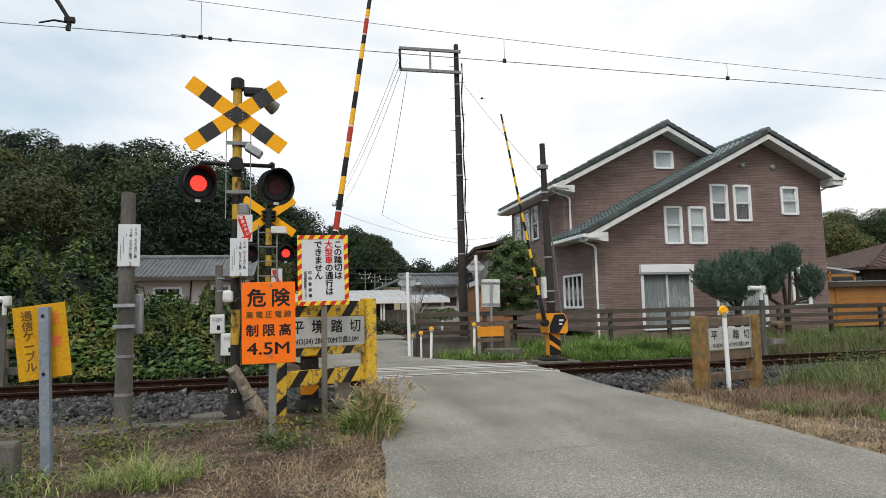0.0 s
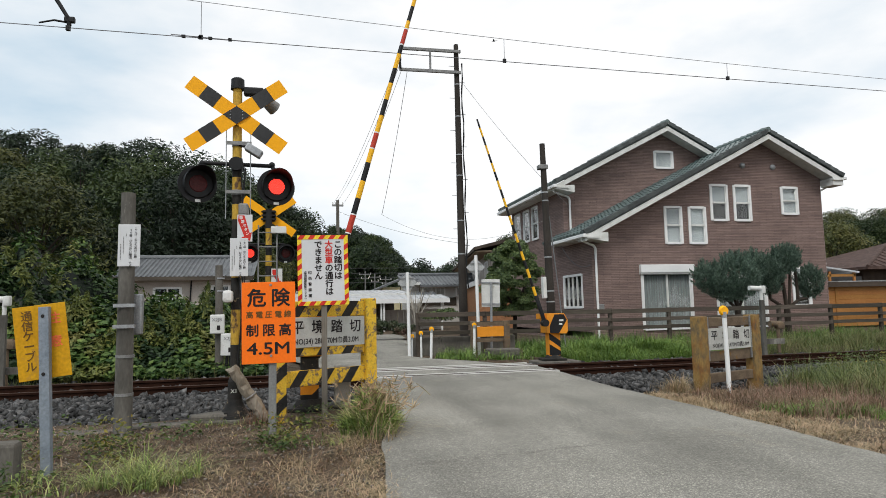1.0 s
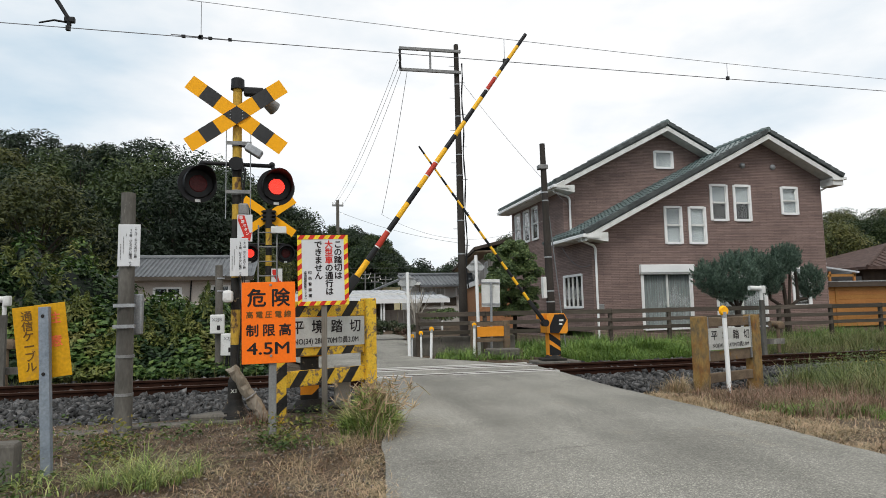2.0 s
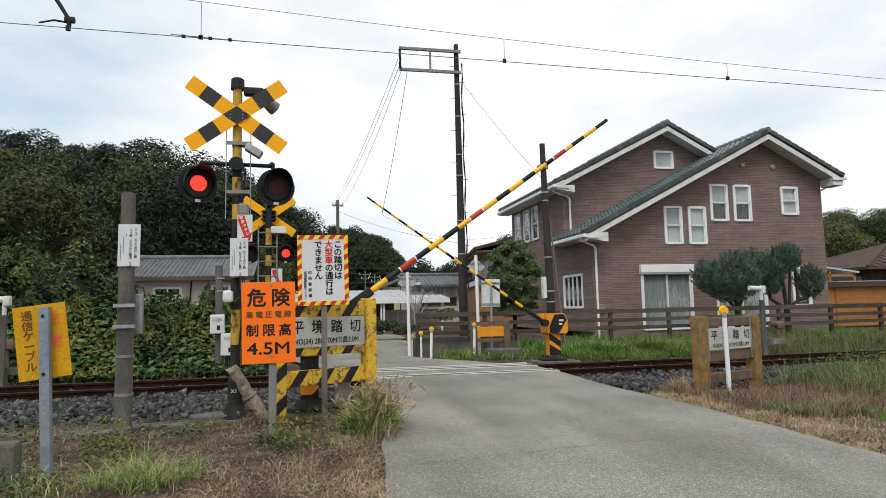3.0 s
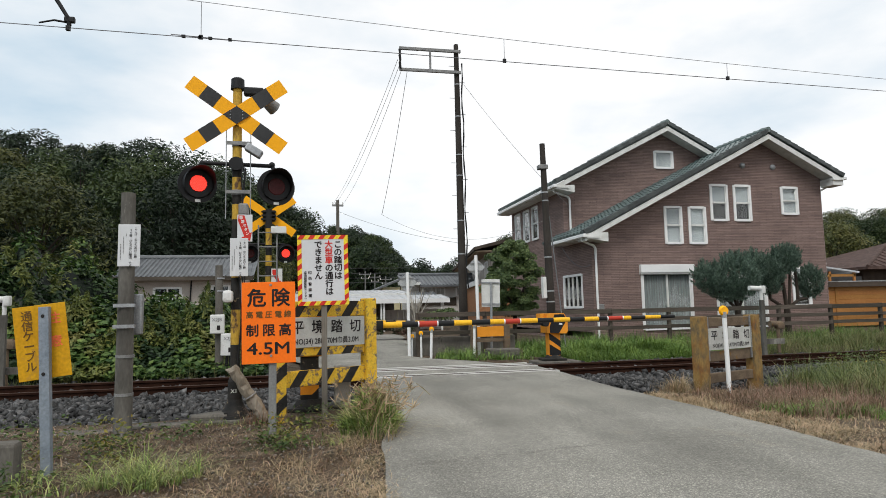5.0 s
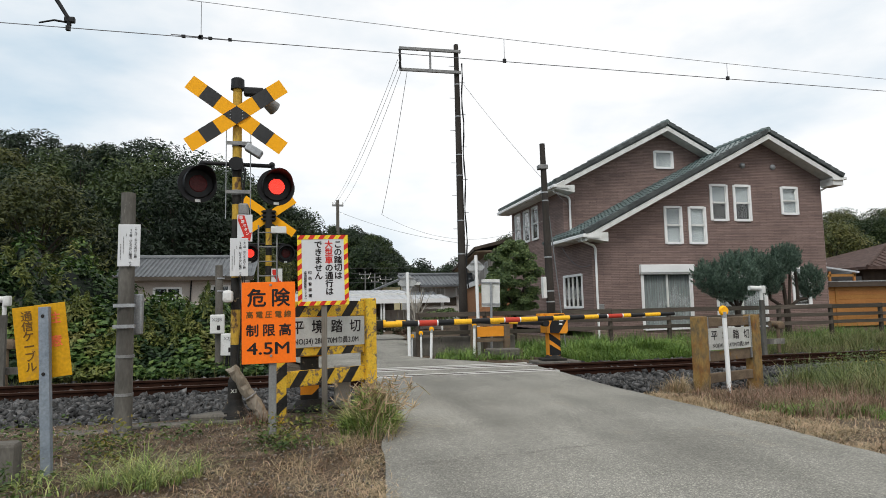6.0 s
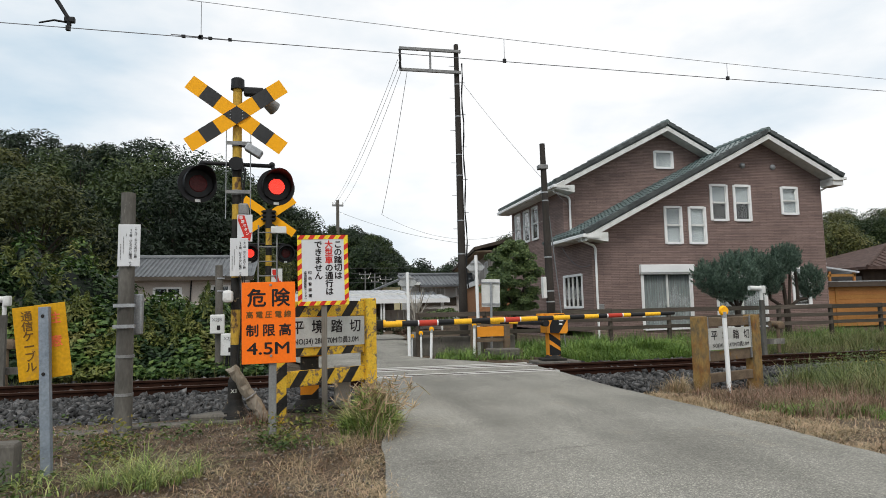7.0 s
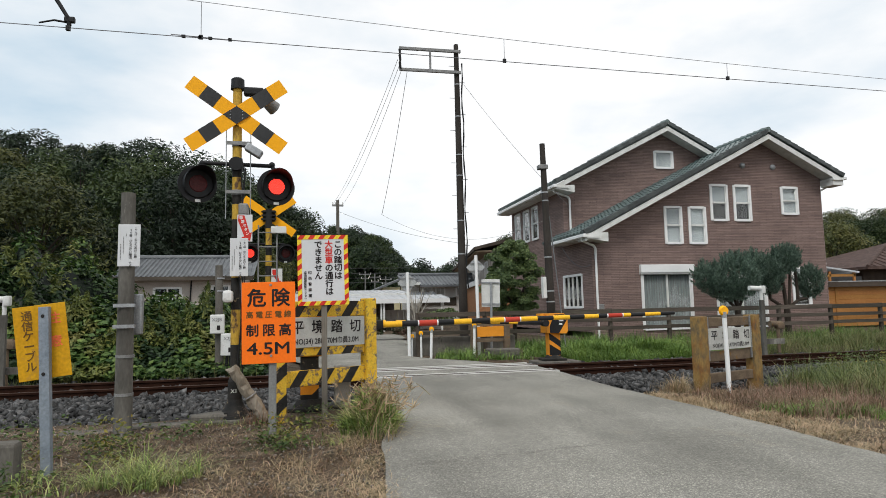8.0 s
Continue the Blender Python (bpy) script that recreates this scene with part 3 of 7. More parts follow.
def build_house():
    h = thing("house", 0, 0, 0, "two-storey brown brick-pattern house with white trim and dark tiled gables", "house")
    S = 0.512
    ax, az, exl, exr = 16.45, 7.24, 9.13, 19.4
    front = lambda x: az - 0.1 - S * abs(x - ax)
    holes = [(11.42, 13.38, 0.28, 2.53), (12.43, 13.12, 3.27, 4.6), (13.39, 14.08, 3.27, 4.6), (14.31, 15.02, 4.11, 5.43),
             (15.27, 15.98, 4.11, 5.43), (17.28, 18.0, 4.37, 5.4), (17.52, 18.28, 0.99, 2.4), (14.35, 16.4, 0.28, 2.1)]
    w = B()
    cuts = sorted({9.62, 19.05, ax, *[q for o in holes for q in o[:2]]})
    for a, b in zip(cuts, cuts[1:]):
        zs = sorted((o[2], o[3]) for o in holes if o[0] <= a + 1e-6 and o[1] >= b - 1e-6)
        z = -0.25
        for z0, z1 in zs:
            prism(w, [(a, z), (b, z), (b, z0), (a, z0)], 20.0, 20.16)
            z = z1
        prism(w, [(a, z), (b, z), (b, front(b)), (a, front(a))], 20.0, 20.16)
    part("front_wall", w, MAT["siding"], h, "brown brick-pattern siding gable wall")
    # side walls, back, left wing
    sw = B()
    side_holes = [(20.85, 22.5, 1.08, 2.28), (24.95, 25.7, 4.0, 5.4), (26.0, 26.75, 4.0, 5.4), (27.15, 27.9, 4.0, 5.4)]
    low = lambda y: 3.55 if y < 22.3 else 5.75
    for a, b in ((20.16, 20.85), (20.85, 22.3), (22.3, 22.5), (22.5, 24.95), (24.95, 25.7), (25.7, 26.0), (26.0, 26.75), (26.75, 27.15), (27.15, 27.9), (27.9, 28.4)):
        zs = sorted((o[2], o[3]) for o in side_holes if o[0] <= a + 1e-6 and o[1] >= b - 1e-6)
        z = -0.25
        for z0, z1 in zs:
            box(sw, 9.62, 9.78, a, b, z, z0)
            z = z1
        box(sw, 9.62, 9.78, a, b, z, low(a))
    bmesh.ops.remove_doubles(sw, verts=sw.verts, dist=0.0005)
    part("side_wall", sw, MAT["siding"], h, "brown brick-pattern siding side wall")
    ax2, az2 = 13.86, 8.1
    g2 = lambda x: az2 - S * abs(x - ax2)
    gw = B()
    gh = (13.54, 14.38, 6.52, 7.22)
    cuts = [9.78, 13.54, 13.86, 14.38, 17.0]
    for a, b in zip(cuts, cuts[1:]):
        if 13.5 < a < 14.3:
            prism(gw, [(a, 3.0), (b, 3.0), (b, gh[2]), (a, gh[2])], 22.3, 22.46)
            prism(gw, [(a, gh[3]), (b, gh[3]), (b, g2(b)), (a, g2(a))], 22.3, 22.46)
        else:
            prism(gw, [(a, 3.0), (b, 3.0), (b, g2(b)), (a, g2(a))], 22.3, 22.46)
    bmesh.ops.remove_doubles(gw, verts=gw.verts, dist=0.0005)
    part("rear_gable_wall", gw, MAT["siding"], h, "brown brick-pattern siding gable wall")
    bk = B()
    box(bk, 18.9, 19.05, 20.16, 28.4, 0, 5.9)
    box(bk, 9.78, 18.9, 28.25, 28.4, 0, 5.7)
    part("back_wall", bk, MAT["siding"], h)
    fl = B()
    box(fl, 9.62, 19.05, 20.16, 28.25, 0.05, 0.25)
    box(fl, 9.8, 18.9, 20.5, 28.2, 2.8, 3.0)
    part("floor_slab", fl, MAT["concrete"], h)
    # roofs
    roof_slope(h, (exl, az - S * (ax - exl)), (ax, az), 19.45, 23.2)
    roof_slope(h, (exr + 0.12, az - S * (exr + 0.12 - ax)), (ax, az), 19.45, 26.2)
    roof_slope(h, (9.15, az2 - S * (ax2 - 9.15)), (ax2, az2), 21.75, 28.8)
    roof_slope(h, (18.4, az2 - S * (18.4 - ax2)), (ax2, az2), 21.75, 28.8)
    for x, z, y0, y1 in ((ax, az, 19.4, 26.2), (ax2, az2, 21.7, 28.8)):
        r = B()
        n = int((y1 - y0) / 0.35)
        for i in range(n):
            rod(r, (x, y0 + i * 0.35, z + 0.13), (x, y0 + i * 0.35 + 0.34, z + 0.15), 0.12, 0.135, 10)
        part("ridge_cap", r, MAT["roof_tile"], h, "rounded ridge tiles")
    # white barge boards along the gables, soffits and boxed eaves
    for x, z, xl, xr, y0, y1 in ((ax, az, exl, exr + 0.1, 19.42, 20.0), (ax2, az2, 9.15, 18.3, 21.72, 22.3)):
        for xe in (xl, xr):
            ze = z - S * abs(x - xe)
            bb = prism(B(), [(xe, ze - 0.02), (x, z - 0.02), (x, z - 0.2), (xe, ze - 0.2)], y0, y0 + 0.05)
            part("barge_board", bb, MAT["white_dirty"], h, "white painted barge board")
            sf = prism(B(), [(xe, ze - 0.12), (x, z - 0.12), (x, z - 0.16), (xe, ze - 0.16)], y0 + 0.05, y1)
            part("soffit", sf, MAT["white_dirty"], h)
    for x0, x1, z0, z1, y0, y1 in ((9.1, 9.95, 3.28, 3.6, 19.4, 20.0), (19.06, 19.5, 5.4, 5.68, 19.4, 20.0), (9.1, 9.85, 5.38, 5.66, 21.7, 22.3)):
        part("eave_box", prism(B(), [(x0, z0), (x1, z0), (x1, z1), (x0, z1)] if x0 > 15 else [(x0, z0 + 0.12), (x1, z0), (x1, z1), (x0, z1 - 0.05)], y0, y1),
             MAT["white_dirty"], h, "white boxed eave end")
    for x0, z0, y0, y1 in ((9.02, 3.42, 19.35, 22.3), (9.0, 5.55, 21.65, 28.8), (19.5, 5.6, 19.35, 26.2)):
        gt = B()
        box(gt, x0, x0 + 0.13, y0, y1, z0, z0 + 0.12, bevel=0.02)
        part("gutter", gt, MAT["white"], h, "white rain gutter")
        sf = B()
        box(sf, min(x0 + 0.13, 9.62), 9.62, y0, y1, z0 - 0.02, z0 + 0.03) if x0 < 15 else box(sf, 19.05, x0, y0, y1, z0 - 0.02, z0 + 0.03)
        part("soffit", sf, MAT["white_dirty"], h)
    for x, y, zt, zx in ((9.72, 19.93, 3.2, 0.0), (9.86, 22.22, 5.3, 3.9)):
        dp = B()
        rod(dp, (9.12, y - 0.25, zt + 0.26), (9.14, y - 0.22, zt + 0.13), 0.04)
        rod(dp, (9.14, y - 0.22, zt + 0.13), (x - 0.07, y, zt), 0.04)
        rod(dp, (x - 0.07, y, zt), (x, y, zt - 0.1), 0.04)
        rod(dp, (x, y, zt - 0.1), (x, y, zx + 0.02), 0.04)
        part("downpipe", dp, MAT["white"], h, "white downpipe")
    dp = B()
    rod(dp, (19.55, 19.6, 5.62), (19.1, 20.1, 5.3), 0.035)
    rod(dp, (19.1, 20.1, 5.3), (19.1, 20.1, 0.02), 0.035)
    part("downpipe", dp, MAT["white"], h, "white downpipe")
    # windows
    for a, b, z0, z1 in holes[1:7]:
        window(h, a, 20.0, z0, z1, b - a, curtain="blind", dark=14.2 < a < 15.5 or (17.2 < a and z0 < 2))
    window(h, 11.42, 20.0, 0.28, 2.25, 1.96, panes=2, split="cols")
    window(h, 14.35, 20.0, 0.28, 2.1, 2.05, panes=2, split="cols")
    window(h, 13.54, 22.3, 6.52, 7.22, 0.84, split="none", panes=1, curtain="blind")
    sh = B()
    box(sh, 11.36, 13.44, 19.86, 20.04, 2.25, 2.53, bevel=0.015)
    box(sh, 11.36, 13.44, 19.9, 20.04, 2.2, 2.25)
    part("shutter_box", sh, MAT["white"], h, "white roller shutter box")
    window(h, 9.62, 22.5, 1.08, 2.28, 1.65, side=True, panes=4, split="cols", curtain=False)
    for y0, y1 in ((24.95, 25.7), (26.0, 26.75), (27.15, 27.9)):
        window(h, 9.62, y1, 4.0, 5.4, y1 - y0, side=True, curtain=False)
    for x, z in ((15.72, 6.16), (17.0, 6.13)):
        vt = B()
        bmesh.ops.create_uvsphere(vt, u_segments=14, v_segments=8, radius=0.11, matrix=pose(x, 19.98, z) @ Matrix.Diagonal((1, 0.8, 1, 1)))
        part("vent_cowl", vt, MAT["galv"], h, "round steel vent cowl", True)
    mt = B()
    box(mt, 9.75, 9.95, 19.9, 20.0, 0.9, 1.2, bevel=0.02)
    part("meter_box", mt, MAT["galv_dull"], h, "dark electricity meter")
    return h


build_house()


# ---- plants ----
def mesh_np(name, v, f, material):
    me = bpy.data.meshes.new(name)
    me.vertices.add(len(v))
    me.vertices.foreach_set("co", np.ascontiguousarray(v, dtype=np.float32).ravel())
    k = f.shape[1]
    me.loops.add(f.size)
    me.loops.foreach_set("vertex_index", np.ascontiguousarray(f, dtype=np.int32).ravel())
    me.polygons.add(len(f))
    me.polygons.foreach_set("loop_start", np.arange(0, f.size, k, dtype=np.int32))
    me.update(calc_edges=True)
    me.validate()
    me.materials.append(material)
    return me


def crown_points(rng, clumps, per):
    """Points on the outer shells of many small clumps, (centre, radius) pairs, and the way out of the clump at each."""
    out, ways = [], []
    for c, r in clumps:
        d = rng.normal(size=(per, 3))
        d /= np.linalg.norm(d, axis=1)[:, None]
        d[:, 2] = np.where(d[:, 2] < -0.3, -d[:, 2], d[:, 2])
        out.append(np.array(c) + d * (r * rng.uniform(0.55, 1.08, per) ** 0.6)[:, None] * np.array([1, 1, 0.8]))
        ways.append(d)
    return np.concatenate(out), np.concatenate(ways)


def facing_leaves(rng, pts, ways, size, long=1.0, loose=0.6, lift=0.5, single=False):
    """Diamond leaves that lie over the surface they grow on, their faces turned out and up, each tilted by chance."""
    n = len(pts)
    nrm = ways + np.array([0, 0, lift]) + rng.normal(size=(n, 3)) * loose
    nrm /= np.linalg.norm(nrm, axis=1)[:, None]
    a = rng.normal(size=(n, 3)) + np.array([0, 0, -0.4])
    a -= nrm * (a * nrm).sum(1)[:, None]
    a /= np.linalg.norm(a, axis=1)[:, None]
    b = np.cross(nrm, a)
    s = size * rng.uniform(0.6, 1.4, n)[:, None]
    v = np.stack([pts - a * s * long, pts + b * s * 0.6 + nrm * s * 0.12, pts + a * s * long, pts - b * s * 0.6 + nrm * s * 0.12], 1)
    if single:
        return v[:, :3].reshape(-1, 3), np.arange(n * 3).reshape(n, 3)
    f = np.arange(n * 4).reshape(n, 4)
    return v.reshape(-1, 3), np.concatenate([f[:, [0, 1, 2]], f[:, [0, 2, 3]]])


def tree_model(seed, height, width, leaf, material, per=170, clumps=34, bare=0.25, name="tree"):
    """Meshes of a broadleaf tree: a tapered trunk with limbs, and a crown of clumps of leaves."""
    rng = np.random.default_rng(seed)
    tb = B()
    rod(tb, (0, 0, -0.6), (0, 0, height * 0.55), height * 0.022, height * 0.012, 8)
    cl = []
    for i in range(clumps):
        u = rng.uniform(bare, 1.0)
        ang = rng.uniform(0, 2 * math.pi)
        prof = math.sin(math.pi * min(1, (u - bare) / (1 - bare) * 0.8 + 0.18)) ** 0.7
        rr = width * 0.5 * prof * rng.uniform(0.45, 1.0)
        c = (rr * math.cos(ang), rr * math.sin(ang), height * u * 0.93)
        cl.append((c, width * rng.uniform(0.13, 0.24)))
        if i % 4 == 0:
            rod(tb, (0, 0, height * min(0.5, u * 0.6)), c, height * 0.008, height * 0.003, 5)
    bmesh.ops.recalc_face_normals(tb, faces=tb.faces)
    tm = bpy.data.meshes.new("trunk")
    tb.to_mesh(tm)
    tb.free()
    tm.materials.append(MAT["bark"])
    pts, ways = crown_points(rng, cl, per)
    v, f = facing_leaves(rng, pts, ways, leaf, 1.0, 0.55, 0.45, True)
    return tm, mesh_np("crown", v, f, material)


def plant_tree(model, x, y, z, s, rz, label, group=""):
    t = thing("tree", x, y, z, label, "tree", group, rz)
    t.scale = (s, s, s)
    for n, me in zip(("trunk", "crown"), model):
        o = new(n, me)
        o.parent = t
    return t


def build_woods():
    rng = np.random.default_rng(5)
    kinds = ["woods", "woods", "woods_dark", "woods", "woods_olive", "woods_dark", "woods_olive"]
    models = [tree_model(i, 10, 8.5, 0.155, MAT[k], per=200, clumps=64, bare=0.05) for i, k in enumerate(kinds)]
    distant = [tree_model(30 + i, 10, 8.5, 0.32, MAT[k], per=95, clumps=56, bare=0.05) for i, k in enumerate(kinds[:4])]
    tall = [tree_model(20 + i, 13, 5.0, 0.15, MAT["woods_dark"], per=200, clumps=46, bare=0.1) for i in range(2)]
    # the skylines: rise per metre of distance, by direction (x over y)
    near_line = [(-2.0, 0.285), (-0.43, 0.288), (-0.33, 0.286), (-0.3, 0.27), (-0.238, 0.273), (-0.198, 0.255), (-0.162, 0.245), (-0.117, 0.222),
                 (-0.05, 0.198), (-0.016, 0.183), (0.005, 0.15), (0.03, 0.1)]
    mid_line = [(-0.1, 0.12), (0.018, 0.127), (0.053, 0.134), (0.088, 0.128), (0.124, 0.107), (0.142, 0.084), (0.155, 0.06)]
    def rise(q, line):
        for (a, u), (b, v) in zip(line, line[1:]):
            if q <= b:
                return u + (v - u) * max(0.0, q - a) / (b - a)
        return line[-1][1]
    spots = []
    for y, x0, x1, k, low, line in ((30, -32, -13.5, 8, 0.5, near_line), (36, -40, -10.0, 12, 0.7, near_line), (42, -44, -4.0, 14, 0.86, near_line),
                                    (49, -48, -3.2, 15, 0.97, near_line), (57, -50, -3.6, 14, 1.0, near_line), (46, -4.5, 0.2, 4, 0.92, near_line),
                                    (98, -7, 12.6, 13, 0.78, mid_line), (105, -7, 14.0, 15, 0.9, mid_line), (112, -8, 15.4, 16, 0.99, mid_line),
                                    (118, -8, 16.4, 16, 1.0, mid_line)):
        for i in range(k):
            x, yy = x0 + (x1 - x0) * (i + 0.5) / k + rng.uniform(-0.8, 0.8), y + rng.uniform(-2, 2)
            top = 1.15 + rise(x / yy, line) * (0.215 * x + 0.977 * yy) * low * rng.uniform(0.93, 1.03)
            spots.append((x, yy, max(0.25, (top - hill(x, yy) + 0.3) / 9.8)))
    for y, x0, x1, k, t in ((64, 52, 84, 10, 11.5), (54, 47, 75, 9, 10), (76, 66, 100, 8, 13.0), (200, 24, 50, 9, 15.5), (47, 15.8, 18.6, 3, 7.4), (34, 34, 44, 4, 4.5)):
        for i in range(k):
            x, yy = x0 + (x1 - x0) * (i + 0.5) / k + rng.uniform(-1, 1), y + rng.uniform(-2, 2)
            spots.append((x, yy, max(0.25, (t * rng.uniform(0.85, 1.08) - hill(x, yy)) / 9.8)))
    for n, (x, y, s) in enumerate(spots):
        pick = rng.random() < 0.1 and y < 90
        # most front-row trees take the dark leaf colour to imitate shade under the wood
        m = tall[n % 2] if pick else distant[n % 4] if y > 90 else models[2 if y < 39 and x < 0 and n % 4 else int(rng.integers(7))]
        plant_tree(m, x, y, hill(x, y) - 0.3, s * (0.8 if pick else 1.0), rng.uniform(0, 360), "dense dark green broadleaf tree in the wooded hillside", "woodland trees")
    # the feathery olive tree at the front of the wood, and a bamboo-like light one by the signal
    plant_tree(models[4], -11.6, 31, -0.2, 0.74, 40, "tall feathery olive-green tree before the dark wood")
    plant_tree(models[6], -2.2, 38, -0.2, 0.5, 10, "light olive-green tree at the foot of the wood")
    plant_tree(models[4], 36.8, 38, -0.2, 0.68, 75, "light yellow-green tree behind the old house")
    plant_tree(models[0], 15.7, 45, -0.2, 0.7, 120, "green tree behind the brown house")
    for x, y, s in ((-22.6, 55, 0.88), (-19.4, 55, 0.9), (-17.6, 54, 0.88), (-9.6, 57, 0.86)):
        plant_tree(tall[0], x, y, hill(x, y) - 0.3, s, x * 50, "slender dark treetop standing over the wood", "woodland trees")


build_woods()


# ---- crossing signals ----
def crossbuck(parent, zc, y, half, w, plain=False):
    for i, ang in enumerate((35.5, -35.5)):
        bd = new("crossbuck_board")
        bd.parent = parent
        bd.matrix_basis = pose(0, y + 0.012 * i, zc, 0, -ang, 0)
        pl = B()
        box(pl, -half, half, 0.0, 0.006, -w / 2, w / 2)
        part("board_plate", pl, MAT["yellow"], bd)
        if plain:
            continue
        for sgn in (-1, 1):
            st = B()
            box(st, sgn * half * 0.41, sgn * half * 0.71, -0.003, -0.0005, -w / 2, w / 2)
            part("black_stripe", st, MAT["grey_reflect"], bd, "dark grey reflective stripe")
    if not plain:
        hx, hz = w / 2 / math.sin(radians(35.5)), w / 2 / math.cos(radians(35.5))
        cp = part("centre_plate", prism(B(), [(-hx, zc), (0, zc - hz), (hx, zc), (0, zc + hz)], y - 0.004, y - 0.001), MAT["grey_reflect"], parent, "dark grey centre diamond")
        for a in (-0.07, 0.07):
            for b in (-0.04, 0.0, 0.04):
                part("bolt", rod(B(), (a, y - 0.004, zc + b), (a, y - 0.014, zc + b), 0.009, 0.006, 6), MAT["galv"], cp)


def signal_lamp(parent, x, y, z, turn, r=0.22, tilt=4.0):
    """A round lamp with its backboard, hood, dark lens and the lit disc. Returns the lit disc."""
    lp = new("lamp")
    lp.parent = parent
    lp.matrix_basis = pose(x, y, z, tilt, 0, turn)
    bb = B()
    rod(bb, (0, 0.0, 0), (0, 0.02, 0), r, r, 36)
    rod(bb, (0, 0.02, 0), (0, 0.1, 0), r * 0.75, r * 0.5, 24)
    rod(bb, (0, 0.1, 0), (0, 0.19, 0), r * 0.5, r * 0.4, 20)
    part("backboard", bb, MAT["black"], lp, "black round backboard", True)
    hd = B()
    n, a0, a1 = 28, -48, 228
    ri = r * 0.76
    prev = None
    for i in range(n + 1):
        a = radians(a0 + (a1 - a0) * i / n)
        up = math.sin(a)
        ln = 0.06 + 0.2 * max(0.0, (up + 0.75) / 1.75)
        ring = [hd.verts.new((rr * math.cos(a), yy, rr * math.sin(a))) for rr, yy in ((ri, 0.0), (ri, -ln), (ri + 0.006, -ln), (ri + 0.006, 0.0))]
        if prev:
            for k in range(4):
                hd.faces.new((prev[k], prev[(k + 1) % 4], ring[(k + 1) % 4], ring[k]))
        prev = ring
    part("hood", hd, MAT["black"], lp, "black sun hood", True)
    rim = B()
    rod(rim, (0, -0.0, 0), (0, -0.03, 0), ri, ri * 0.96, 28)
    part("lens_rim", rim, MAT["black"], lp, "", True)
    ln = B()
    rod(ln, (0, -0.031, 0), (0, -0.036, 0), r * 0.46, r * 0.43, 28)
    part("lens", ln, MAT["lens_off"], lp, "dark red lens")
    lit = B()
    rod(lit, (0, -0.003, 0), (0, 0.0, 0), r * 0.42, r * 0.42, 28)
    d = r * 0.088
    for i in range(-6, 7):
        for j in range(-6, 7):
            px, pz = (i + 0.5 * (j % 2)) * d, j * d * 0.87
            if math.hypot(px, pz) < r * 0.42:
                rod(lit, (px, -0.003, pz), (px, -0.007, pz), d * 0.45, d * 0.25, 6)
    g = part("lit_disc", lit, MAT["lamp_red"], lp, "glowing red lamp disc")
    g.location = (0, 0.015, 0)
    tag = B()
    box(tag, -0.03, 0.03, -0.005, 0.0, -r * 0.96, -r * 0.82)
    part("maker_plate", tag, MAT["white_dirty"], lp)
    return g


MAT["lamp_red"] = glow_mat("lamp_red_glow", (1.0, 0.055, 0.035), 1.35)
MAT["post_yellow"] = node_mat("post_yellow", [(0.42, 0.24, 0.03), (0.52, 0.33, 0.05), (0.24, 0.13, 0.04)], 0.65, scale=9, fine=60, bump=0.15,
                              spots=(0.1, 0.06, 0.035), spot_scale=9, spot_cut=0.55, stretch=(1, 1, 0.5))
LIT = {}


def post_bands(parent, r, edges, z_end):
    """A post banded in yellow and black."""
    for i, (z0, z1) in enumerate(zip(edges, edges[1:] + [z_end])):
        part("post_band", rod(B(), (0, 0, z0), (0, 0, z1), r, r, 20), MAT["post_yellow" if i % 2 else "black_worn"], parent, "", True)


